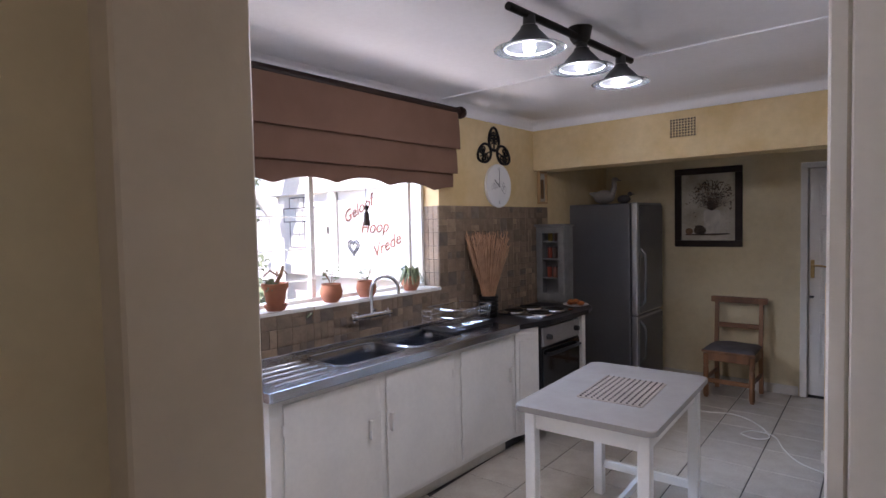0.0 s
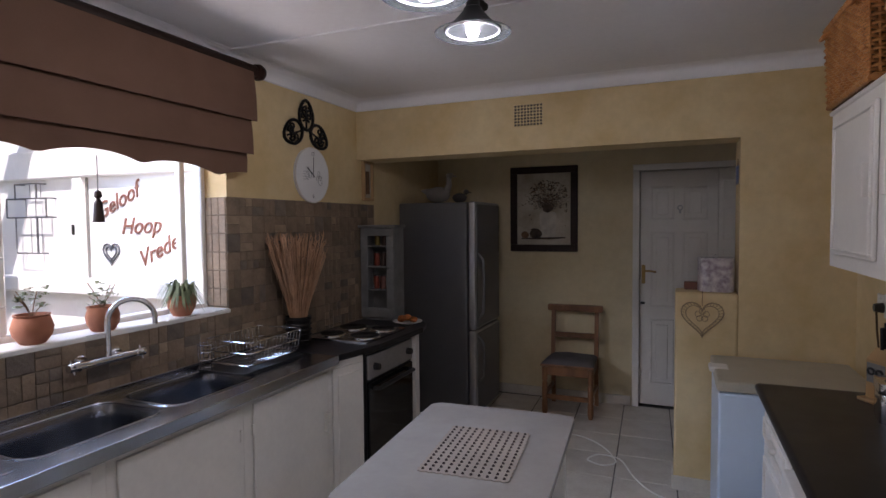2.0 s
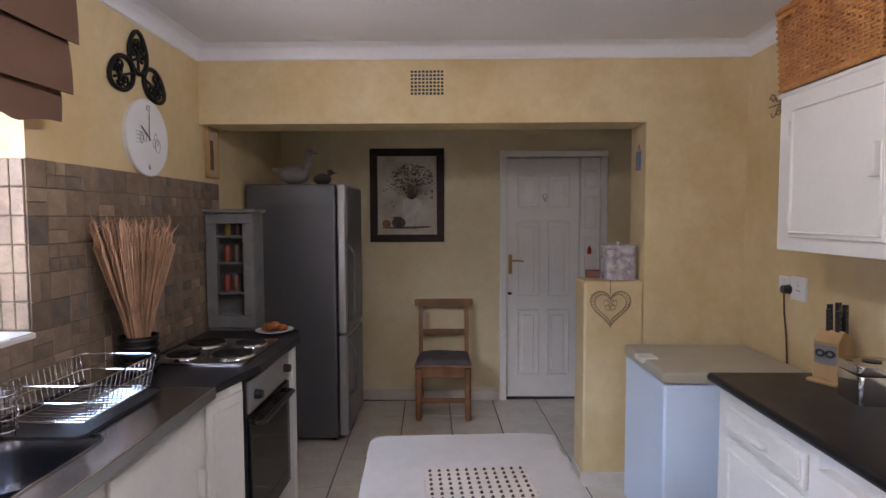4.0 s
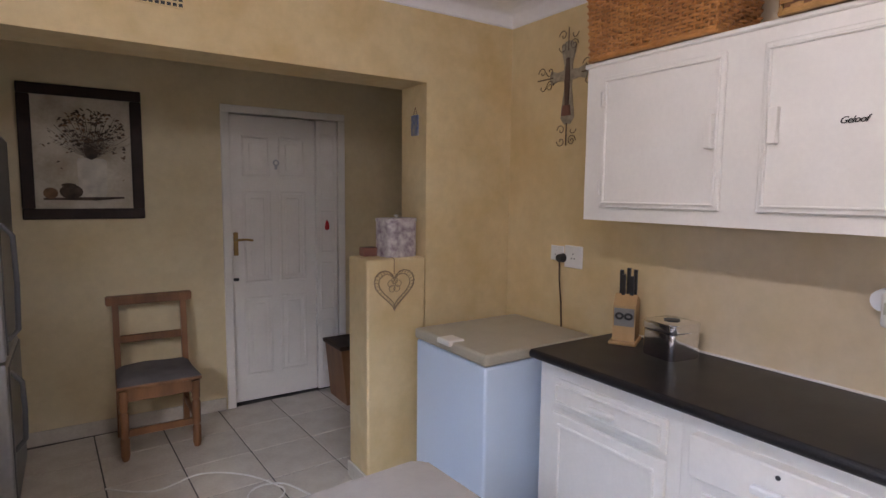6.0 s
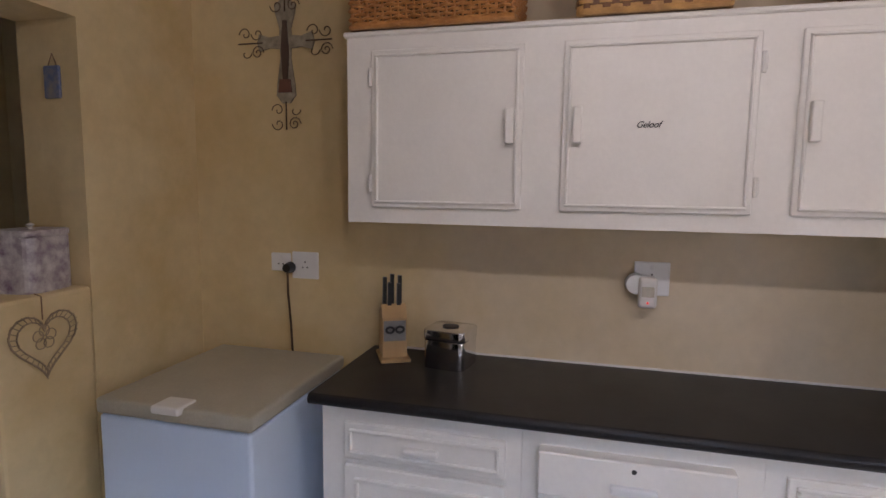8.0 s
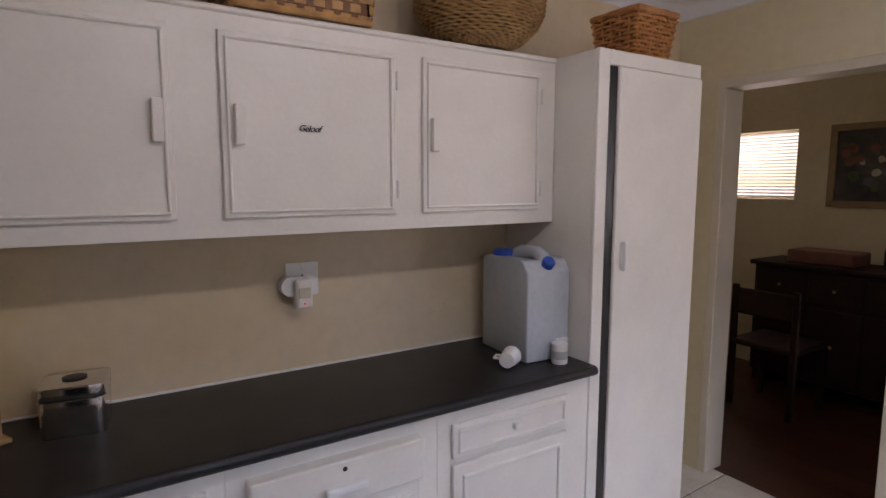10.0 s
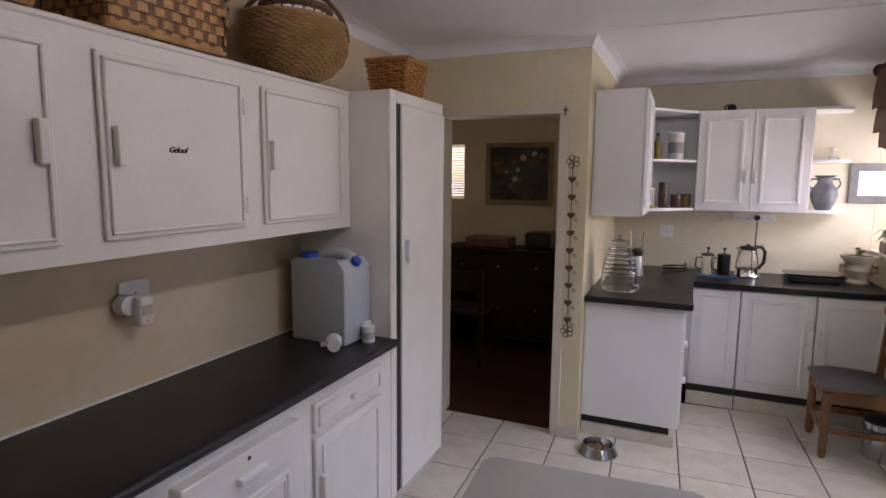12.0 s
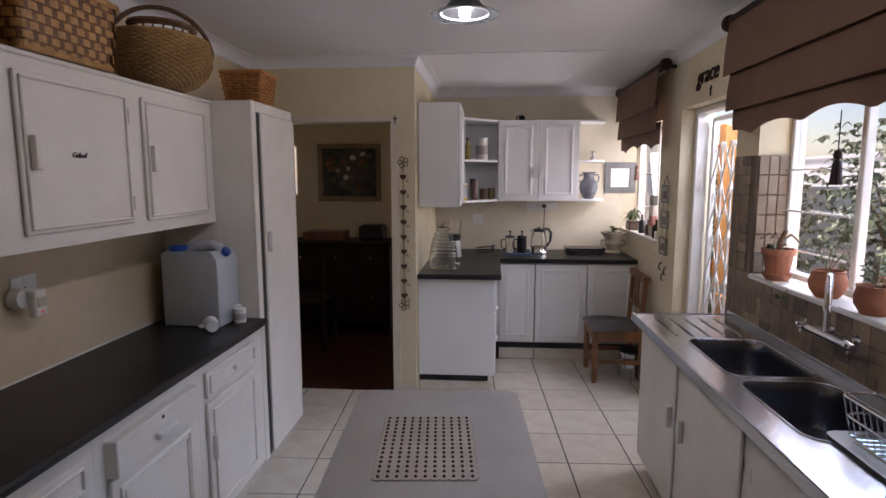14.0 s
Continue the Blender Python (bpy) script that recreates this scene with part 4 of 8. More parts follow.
def can(name, at, r, h, material, label, band=None, cat="container", lid=None):
    t = thing(name, label, cat, at)
    bm = NB()
    lathe(bm, (0, 0, 0), [(r * 0.96, 0), (r, 0.005), (r, h * 0.9), (r * 0.96, h * 0.92)], 16)
    part("body", bm, material, t, smooth=True)
    bm = NB()
    lathe(bm, (0, 0, h * 0.915), [(r * 1.03, 0), (r * 1.03, h * 0.08), (r * 0.98, h * 0.085)], 16)
    part("lid", bm, lid or WHITE_CLEAN, t, smooth=True)
    if band:
        bm = NB()
        lathe(bm, (0, 0, h * 0.25), [(r * 1.012, 0), (r * 1.012, h * 0.4)], 16)
        part("label_band", bm, band, t)
    return t


YELLOW = surface("yellow_label", (0.65, 0.40, 0.03), 0.5, vary=0.1, bump=0.02)
GREENGLASS = surface("green_bottle", (0.015, 0.03, 0.015), 0.15, vary=0.1, bump=0.0)
OIL = surface("oil_bottle", (0.30, 0.22, 0.06), 0.2, vary=0.1, bump=0.0)
BROWNJAR = surface("brown_jar", (0.12, 0.07, 0.05), 0.35, vary=0.2, bump=0.02)
for args in ((("bottle", (-0.60, 0.60, 1.784), 0.035, 0.29, GREENGLASS, "dark green wine bottle on the corner shelf")),
             (("bottle", (-0.70, 0.44, 1.784), 0.030, 0.20, OIL, "bottle of yellow cooking oil on the shelf")),
             (("bottle", (-0.50, 0.60, 1.784), 0.033, 0.24, BROWNJAR, "brown sauce bottle on the shelf"))):
    bottle(*args)
can("canister", (-0.83, 0.36, 1.784), 0.055, 0.20, WHITE_OLD, "cream storage canister on the corner shelf", surface("grey_label", (0.35, 0.33, 0.3), 0.6))
can("canister", (-0.68, 0.34, 1.784), 0.05, 0.15, ALU, "small metal canister on the shelf")
can("tin", (-0.66, 0.60, 1.424), 0.045, 0.15, YELLOW, "yellow powder tin with a dark label", DARK, "tin")
can("jar", (-0.57, 0.62, 1.424), 0.04, 0.17, BROWNJAR, "dark coffee jar on the shelf", RED, "jar", RED)
can("jar", (-0.76, 0.44, 1.424), 0.035, 0.19, BROWNJAR, "tall brown jar on the shelf", None, "jar", DARK)
can("jar", (-0.85, 0.34, 1.424), 0.04, 0.10, BROWNJAR, "small spice jar on the shelf", None, "jar", RED)
can("jar", (-0.92, 0.26, 1.424), 0.035, 0.10, OIL, "small jar of spread on the shelf", None, "jar", DARK)

# pewter vase with two handles
t = thing("vase", "dark pewter two-handled vase on the end shelf", "vase", (-1.84, 0.17, 1.423))
bm = NB()
lathe(bm, (0, 0, 0), [(0.045, 0), (0.05, 0.008), (0.075, 0.06), (0.088, 0.11), (0.08, 0.155), (0.055, 0.185), (0.045, 0.205), (0.05, 0.235), (0.07, 0.25), (0.066, 0.252), (0.04, 0.235)], 24)
part("body", bm, PEWTER, t, smooth=True)
for s in (-1, 1):
    bm = NB()
    tube(bm, [(s * 0.05, 0, 0.225), (s * 0.085, 0, 0.225), (s * 0.098, 0, 0.195), (s * 0.088, 0, 0.165), (s * 0.072, 0, 0.155)], 0.007)
    part("handle", bm, PEWTER, t, smooth=True)
bm = NB()
lathe(bm, (-1.87, 0.2, 1.783), [(0.03, 0), (0.028, 0.03), (0.012, 0.04), (0.012, 0.07), (0.03, 0.085), (0.0, 0.09)], 14)
solo("ornament", bm, WHITE_OLD, "small pale ornament on the end shelf", "ornament", smooth=True)
bm = NB()
ball(bm, (-1.20, 0.2, 2.172), 0.032)
tube(bm, [(-1.16, 0.2, 2.15), (-1.15, 0.2, 2.185), (-1.18, 0.2, 2.20)], 0.006)
solo("ornament", bm, IRON, "small dark round ornament on the wall cabinet", "ornament", smooth=True)

# grey picture frame in the corner
t = thing("picture_frame", "grey painted wooden frame round a small mirror", "frame", (-2.16, NOOK + 0.001, 1.6), world=True)
x0, x1, z0, z1, fw = -2.305, -2.015, 1.475, 1.765, 0.055
for a, b, c, e in ((x0, x1, z0, z0 + fw), (x0, x1, z1 - fw, z1), (x0, x0 + fw, z0 + fw, z1 - fw), (x1 - fw, x1, z0 + fw, z1 - fw)):
    bm = NB()
    box(bm, a, b, NOOK + 0.002, NOOK + 0.024, c, e, 0.003)
    part("rail", bm, SAGE, t)
bm = NB()
box(bm, x0 + fw, x1 - fw, NOOK + 0.002, NOOK + 0.010, z0 + fw, z1 - fw)
part("pane", bm, WHITE_CLEAN, t, "pale picture sheet")

# glass honey-pot drink jar
t = thing("drink_dispenser", "clear ribbed beehive glass drink dispenser with lid", "dispenser", (-0.545, 1.27, NT))
bm = NB()
pr = [(0.075, 0.0), (0.112, 0.004)]
for k in range(9):
    z = 0.015 + 0.030 * k
    r = 0.112 * math.sqrt(1 - (k / 10) ** 2.5)
    pr += [(r - 0.003, z), (r + 0.001, z + 0.015)]
pr += [(0.05, 0.30), (0.052, 0.32)]
inner = [(max(r - 0.005, 0.01), z + 0.004) for r, z in reversed(pr[1:])]
lathe(bm, (0, 0, 0), pr + inner + [(0.0, 0.008)], 28)
part("jar", bm, GLASS, t, smooth=True)
bm = NB()
lathe(bm, (0, 0, 0.322), [(0.056, 0), (0.056, 0.008), (0.02, 0.016), (0.012, 0.03), (0.018, 0.04), (0.0, 0.044)], 20)
part("lid", bm, GLASS, t, smooth=True)
bm = NB()
cyl(bm, (-0.10, 0.07, 0.05), (-0.13, 0.09, 0.05), 0.012, seg=10)
cyl(bm, (-0.128, 0.088, 0.065), (-0.128, 0.088, 0.02), 0.008, seg=10)
part("tap", bm, CHROME, t, smooth=True)

# blender
t = thing("blender", "black and silver bullet blender with clear cup", "blender", (-0.60, 0.60, NT))
bm = NB()
lathe(bm, (0, 0, 0), [(0.055, 0), (0.058, 0.01), (0.05, 0.09), (0.045, 0.14), (0.04, 0.15)], 20)
part("base", bm, ALU, t, smooth=True)
bm = NB()
lathe(bm, (0, 0, 0.15), [(0.046, 0), (0.05, 0.02), (0.05, 0.045), (0.045, 0.055)], 20)
cyl(bm, (0.02, 0.04, -0.05 + 0.15), (0.025, 0.052, -0.05 + 0.15), 0.014, seg=12)
part("collar", bm, DARK, t, smooth=True)
bm = NB()
lathe(bm, (0, 0, 0.205), [(0.042, 0), (0.05, 0.12), (0.05, 0.13), (0.046, 0.13), (0.038, 0.004), (0, 0.004)], 20)
part("cup", bm, GLASS, t, smooth=True)
# kettle
t = thing("kettle", "glass and steel electric kettle with black handle", "kettle", (-1.37, 0.30, NT), rz=200)
bm = NB()
lathe(bm, (0, 0, 0), [(0.085, 0), (0.088, 0.01), (0.08, 0.022), (0.078, 0.06), (0.076, 0.062)], 24)
part("base", bm, CHROME, t, smooth=True)
bm = NB()
lathe(bm, (0, 0, 0.062), [(0.077, 0), (0.078, 0.03), (0.06, 0.14), (0.056, 0.145), (0.05, 0.14), (0.072, 0.03), (0.07, 0.003), (0, 0.003)], 24)
part("body", bm, GLASS, t, smooth=True)
bm = NB()
lathe(bm, (0, 0, 0.205), [(0.058, 0), (0.06, 0.012), (0.05, 0.025), (0.015, 0.03), (0.012, 0.04), (0, 0.042)], 20)
part("lid", bm, DARK, t, smooth=True)
bm = NB()
tube(bm, [(0.05, 0, 0.225), (0.10, 0, 0.225), (0.125, 0, 0.19), (0.12, 0, 0.11), (0.085, 0, 0.06)], [0.014, 0.014, 0.013, 0.012, 0.01])
part("handle", bm, DARK, t, smooth=True)
bm = NB()
prism(bm, [(-0.055, 0.175), (-0.09, 0.215), (-0.085, 0.222), (-0.05, 0.215)], "y", -0.015, 0.015)
part("spout", bm, CHROME, t)
# coffee press set on blue tray
bm = NB()
slab(bm, rounded_rect(-1.30, -1.03, 0.24, 0.48, 0.02), NT + 0.0005, NT + 0.012, 0.004)
solo("tray", bm, surface("blue_tray", (0.05, 0.10, 0.22), 0.5, vary=0.2, coarse=20), "blue patterned tray on the black worktop", "tray")
for x, m_, lb in ((-1.10, GLASS, "clear glass coffee plunger with steel frame"), (-1.21, DARK, "black coffee plunger on the blue tray")):
    t = thing("coffee_plunger", lb, "coffee plunger", (x, 0.36, NT + 0.012))
    bm = NB()
    lathe(bm, (0, 0, 0), [(0.042, 0), (0.045, 0.005), (0.045, 0.14), (0.042, 0.14), (0.042, 0.01), (0, 0.01)], 20)
    part("beaker", bm, m_, t, smooth=True)
    bm = NB()
    lathe(bm, (0, 0, 0.141), [(0.048, 0), (0.046, 0.014), (0.012, 0.02), (0.005, 0.025), (0.005, 0.045), (0.013, 0.05), (0.011, 0.062), (0, 0.064)], 18)
    part("lid", bm, DARK, t, smooth=True)
    for k in range(4):
        a = math.pi / 4 + k * math.pi / 2
        bm = NB()
        cyl(bm, (0.047 * math.cos(a), 0.047 * math.sin(a), 0), (0.047 * math.cos(a), 0.047 * math.sin(a), 0.14), 0.003, seg=6)
        part("strut", bm, CHROME if m_ is GLASS else DARK, t)
    bm = NB()
    tube(bm, [(0.045, 0, 0.125), (0.08, 0, 0.12), (0.083, 0, 0.05), (0.046, 0, 0.03)], 0.006)
    part("handle", bm, DARK, t, smooth=True)
# table grill
t = thing("table_grill", "flat black and silver electric table grill", "grill", (-1.79, 0.33, NT))
bm = NB()
slab(bm, rounded_rect(-0.17, 0.17, -0.11, 0.11, 0.03), 0.012, 0.045, 0.008)
part("base", bm, DARK, t)
bm = NB()
slab(bm, rounded_rect(-0.18, 0.18, -0.115, 0.115, 0.03), 0.047, 0.062, 0.005)
part("lid", bm, BLACKGLASS, t)
for x in (-0.13, 0.13):
    for y in (-0.07, 0.07):
        bm = NB()
        cyl(bm, (x, y, 0), (x, y, 0.015), 0.012, seg=8)
        part("foot", bm, DARK, t)
# urn planter
t = thing("urn_planter", "cream stone urn planter with handles and a succulent", "planter", (-2.06, 0.30, NT))
bm = NB()
lathe(bm, (0, 0, 0), [(0.07, 0), (0.075, 0.015), (0.05, 0.035), (0.055, 0.055), (0.08, 0.10), (0.072, 0.13), (0.08, 0.15), (0.115, 0.195), (0.118, 0.205), (0.10, 0.205), (0.08, 0.19)], 24)
part("urn", bm, CANVAS, t, smooth=True)
for s in (-1, 1):
    bm = NB()
    tube(bm, [(s * 0.07, 0, 0.13), (s * 0.105, 0, 0.125), (s * 0.11, 0, 0.09), (s * 0.075, 0, 0.07)], 0.011)
    part("handle", bm, CANVAS, t, smooth=True)
bm = NB()
cyl(bm, (0, 0, 0.18), (0, 0, 0.198), 0.09, seg=16)
part("soil", bm, SOIL, t)
rng = random.Random(5)


def leaves(bm, c, n, spread, rise, length, width, rng, droop=0.3):
    """Pointed leaves out of one crown; each is a folded blade of four faces."""
    for i in range(n):
        a = rng.uniform(0, 2 * math.pi)
        l = length * rng.uniform(0.6, 1.15)
        up = rise * rng.uniform(0.4, 1.2)
        s = spread * rng.uniform(0.2, 1.0)
        p0 = Vector(c) + Vector((math.cos(a) * s * 0.2, math.sin(a) * s * 0.2, 0))
        d = Vector((math.cos(a), math.sin(a), 0))
        side = Vector((-math.sin(a), math.cos(a), 0)) * width * rng.uniform(0.7, 1.2)
        p1 = p0 + d * l * 0.45 + Vector((0, 0, up * l))
        p2 = p0 + d * l + Vector((0, 0, up * l - droop * l))
        mid = (p0 + p1) / 2 + Vector((0, 0, 0.1 * l))
        v = [bm.verts.new(q) for q in (p0, mid + side * 0.8, p1 + side, p2, p1 - side, mid - side * 0.8)]
        bm.faces.new((v[0], v[1], v[2], v[4]))
        bm.faces.new((v[2], v[3], v[4]))
        bm.faces.new((v[0], v[4], v[5]))
    return bm


bm = NB()
for k in range(3):
    leaves(bm, (0.0, 0.0, 0.20 + 0.015 * k), 9, 0.02, 0.5, 0.055, 0.014, rng, 0.1)
part("succulent", bm, LEAF_PALE, t)

# nook sill clutter
SZ = 1.034 + 0.106
t = thing("plant_pot", "small square clay pot with trailing plant on the nook sill", "plant", (W - 0.035, 0.33, 1.143))
bm = NB()
box(bm, -0.05, 0.05, -0.07, 0.07, 0, 0.085, 0.008)
part("pot", bm, BROWNJAR, t)
bm = NB()
leaves(bm, (0, 0, 0.085), 30, 0.1, 0.8, 0.10, 0.012, rng, 0.6)
part("plant", bm, LEAF_PALE, t)
for y, r, h, m_, lb in ((0.62, 0.03, 0.16, DARK, "dark pepper mill on the nook sill"), (0.82, 0.028, 0.13, BROWNJAR, "brown bottle on the nook sill"), (1.05, 0.035, 0.15, IRON, "dark metal jug on the nook sill")):
    bottle("bottle", (W - 0.04, y, 1.143), r, h, m_, lb)
t = thing("sign_stack", "stacked wooden block signs on the nook sill", "sign", (W - 0.05, 0.90, 1.143))
for z, m_ in ((0.0, CANVAS), (0.085, surface("pink_block", (0.5, 0.22, 0.18), 0.7)), (0.17, WHITE_OLD), (0.255, SAGE)):
    bm = NB()
    box(bm, -0.02, 0.02, -0.05, 0.05, z, z + 0.083, 0.003)
    part("block", bm, m_, t)
can("jar", (W - 0.03, 1.13, 1.143), 0.03, 0.06, WHITE_CLEAN, "small white jar on the nook sill", None, "jar")

# wall plaques beside the nook window
t = thing("wall_plaques", "three framed plaques hanging on a cord beside the yard door", "plaque", (W + 0.002, 1.40, 1.3), world=True)
for z0, z1 in ((1.44, 1.57), (1.255, 1.385), (1.06, 1.19)):
    bm = NB()
    box(bm, W + 0.002, W + 0.016, 1.325, 1.475, z0, z1, 0.003)
    p = part("plaque", bm, CANVAS, t)
    bm = NB()
    for a, b, c, e in ((1.325, 1.475, z0, z0 + 0.012), (1.325, 1.475, z1 - 0.012, z1), (1.325, 1.337, z0 + 0.012, z1 - 0.012), (1.463, 1.475, z0 + 0.012, z1 - 0.012)):
        box(bm, W + 0.0155, W + 0.020, a, b, c, e, 0.002)
    part("rim", bm, SAGE, p)
    bm = NB()
    box(bm, W + 0.0155, W + 0.018, 1.36, 1.44, z0 + 0.03, z1 - 0.045, 0.001)
    part("motif", bm, BROWNJAR, p)
bm = NB()
tube(bm, [(W + 0.008, 1.34, 1.57), (W + 0.006, 1.40, 1.64), (W + 0.008, 1.46, 1.57)], 0.003, 6)
for z0, z1 in ((1.385, 1.44), (1.19, 1.255)):
    for y in (1.35, 1.45):
        cyl(bm, (W + 0.008, y, z0), (W + 0.008, y, z1), 0.002, seg=6)
part("cord", bm, STEM, t)
t = thing("key_rack", "small iron key hooks under the plaques", "hook rack", (W, 1.42, 0.95), world=True)
for y, z in ((1.36, 0.97), (1.42, 0.90), (1.47, 0.95)):
    bm = NB()
    tube(bm, [(W + 0.004, y, z + 0.03), (W + 0.02, y, z + 0.01), (W + 0.025, y, z - 0.02), (W + 0.012, y + 0.01, z - 0.03)], 0.004, 6)
    part("hook", bm, IRON, t)

# sockets in the nook
def socket_plate(name, m, w, h, label, holes=1):
    """Plate in its own x-z plane facing +y."""
    t = thing(name, label, "socket", m=m)
    bm = NB()
    box(bm, -w / 2, w / 2, 0.0005, 0.009, -h / 2, h / 2, 0.003)
    part("plate", bm, WHITE_CLEAN, t)
    for k in range(holes):
        cx = (k - (holes - 1) / 2) * w / holes
        for dx, dz in ((0, 0.014), (-0.010, -0.008), (0.010, -0.008)):
            bm = NB()
            cyl(bm, (cx + dx, 0.0085, dz), (cx + dx, 0.0098, dz), 0.0035, seg=8)
            part("pin_hole", bm, DARK, t)
        bm = NB()
        box(bm, cx - 0.006, cx + 0.006, 0.008, 0.0125, h / 2 - 0.026, h / 2 - 0.010, 0.002)
        part("switch", bm, WHITE_CLEAN, t)
    return t


socket_plate("wall_socket", pose(-1.42, NOOK, 1.345), 0.30, 0.07, "white strip of four sockets under the wall cabinets", 4)
socket_plate("wall_socket", pose(-0.79, NOOK, 1.215), 0.10, 0.10, "white double socket over the nook worktop", 1)
t = thing("kettle_plug", "black plug and cord hanging from the socket strip", "plug", (-1.44, NOOK + 0.01, 1.34), world=True)
bm = NB()
cyl(bm, (-1.44, NOOK + 0.011, 1.345), (-1.44, NOOK + 0.045, 1.345), 0.022, 0.018, 12)
part("plug", bm, DARK, t)
bm = NB()
tube(bm, [(-1.44, NOOK + 0.04, 1.335), (-1.44, NOOK + 0.05, 1.25), (-1.435, NOOK + 0.06, 1.1), (-1.42, NOOK + 0.10, 0.95), (-1.40, NOOK + 0.16, NT + 0.006)], 0.004, 6)
part("cord", bm, DARK, t, smooth=True)
bm = NB()
tube(bm, [(-0.80, NOOK + 0.012, 1.19), (-0.86, NOOK + 0.02, 1.12), (-1.0, NOOK + 0.015, 1.13), (-1.12, NOOK + 0.015, 1.22), (-1.22, NOOK + 0.015, 1.33)], 0.004, 6)
solo("power_cord", bm, CABLE, "white cord drooping along the nook wall", "cord", smooth=True)
bm = NB()
pts = []
for i in range(40):
    a = i * 0.42
    pts.append((-0.87 + 0.085 * math.cos(a), 0.42 + 0.06 * math.sin(a * 0.97), NT + 0.006 + 0.0016 * i + 0.02 * abs(math.sin(a / 2))))
tube(bm, pts, 0.0045, 6)
solo("power_cord", bm, DARK, "coiled black cord on the nook worktop", "cord", smooth=True)

# ---------------------------------------------------------------- blinds
def roman_blind(name, y0, y1, ztop, zs, x, waves, label, rod0, rod1):
    t = thing(name, label, "blind", (x, (y0 + y1) / 2, zs[-1]), world=True)
    bm = NB()
    cyl(bm, (x, rod0 + 0.03, ztop), (x, rod1 - 0.03, ztop), 0.030, seg=20)
    part("rod", bm, DARKWOOD, t, "dark brown curtain rod", True)
    for y in (rod0, rod1):
        bm = NB()
        s = 1 if y == rod1 else -1
        cyl(bm, (x, y - s * 0.03, ztop), (x, y - s * 0.005, ztop), 0.038, 0.044, 20)
        cyl(bm, (x, y - s * 0.005, ztop), (x, y + s * 0.02, ztop), 0.044, 0.036, 20)
        part("finial", bm, DARKWOOD, t)
    for y in (rod0 + 0.08, rod1 - 0.08):
        bm = NB()
        box(bm, W + 0.001, x, y - 0.012, y + 0.012, ztop - 0.012, ztop + 0.012)
        part("bracket", bm, DARKWOOD, t)
    n = 60
    top = ztop - 0.01
    for k, zb in enumerate(zs):
        bm = NB()
        inset = 0.012 * k
        xs = x + 0.026 - 0.020 * k
        last = k == len(zs) - 1
        front, back = [], []
        rows = 7
        for j in range(rows):
            fr_, bk_ = [], []
            for i in range(n + 1):
                f = i / n
                y = y0 + inset + (y1 - y0 - 2 * inset) * f
                zz = zb
                if last:
                    c = f * waves
                    zz = zb + 0.035 * (abs(math.cos(math.pi * c)) ** 0.8) - 0.012 * math.cos(2 * math.pi * f)
                z = top + (zz - top) * j / (rows - 1)
                bulge = 0.016 * math.sin(math.pi * j / (rows - 1)) * (0.8 + 0.2 * math.sin(7 * f + k))
                wob = 0.0035 * math.sin(19 * f + 2 * k) * j / rows
                xx = xs + 0.018 * j / (rows - 1) * (1 if not last else 0.4) + bulge * 0.4 + wob
                fr_.append(bm.verts.new((xx, y, z)))
                bk_.append(bm.verts.new((xx - 0.004, y, z)))
            front.append(fr_)
            back.append(bk_)
        for g in (front, back):
            for a, b in zip(g, g[1:]):
                for i in range(n):
                    bm.faces.new((a[i], a[i + 1], b[i + 1], b[i]))
        for i in range(n):
            bm.faces.new((front[-1][i], front[-1][i + 1], back[-1][i + 1], back[-1][i]))
            bm.faces.new((front[0][i], front[0][i + 1], back[0][i + 1], back[0][i]))
        for a, b in ((0, 0), (n, n)):
            for j in range(rows - 1):
                bm.faces.new((front[j][a], front[j + 1][a], back[j + 1][a], back[j][a]))
        part("fold", bm, FABRIC, t, smooth=True)
        top = zb + 0.06
    return t


roman_blind("roman_blind", 2.63, 4.33, 2.390, (2.12, 1.95, 1.835), -2.095, 4, "brown fabric roman blind with scalloped hem over the sink window", 2.57, 4.40)
roman_blind("roman_blind", 0.27, 1.47, 2.39, (2.12, 1.96, 1.84), -2.095, 3, "brown fabric roman blind with scalloped hem over the nook window", 0.20, 1.55)
for y, x in ((3.50, -2.12), (0.72, -2.14)):
    t = thing("blind_tassel", "dark brown cord tassel hanging from the blind", "tassel", (x, y, 1.60))
    bm = NB()
    cyl(bm, (0, 0, 0.12), (0, 0, 0.26), 0.002, seg=6)
    part("cord", bm, DARKWOOD, t)
    bm = NB()
    lathe(bm, (0, 0, 0), [(0.022, 0), (0.02, 0.01), (0.015, 0.075), (0.006, 0.09), (0.014, 0.10), (0.012, 0.118), (0.003, 0.125)], 14)
    part("tuft", bm, RED if y < 1 else DARKWOOD, t, smooth=True)

# ---------------------------------------------------------------- track light
t = thing("ceiling_light", "black three-lamp ceiling bar with lit glass-rimmed shades", "light", (-0.82, 3.64, H), world=True)
LA = [(-0.79, 3.20), (-0.77, 3.615), (-0.75, 4.0)]
bm = NB()
cyl(bm, (-0.797, 3.06, 2.425), (-0.744, 4.12, 2.425), 0.016, seg=12)
part("bar", bm, IRON, t, smooth=True)
bm = NB()
lathe(bm, (-0.77, 3.60, 2.40), [(0.03, 0), (0.045, 0.02), (0.05, 0.045), (0.055, 0.0695)], 20)
part("mount", bm, IRON, t, smooth=True)
REFLECTOR = surface("silvered_reflector", (0.03, 0.033, 0.035), 0.35, vary=0.08, coarse=12, fine=60, bump=0.05)
RIM_GLASS = surface("ribbed_pale_glass", (0.16, 0.175, 0.18), 0.22, vary=0.2, coarse=20, fine=80, bump=0.08)
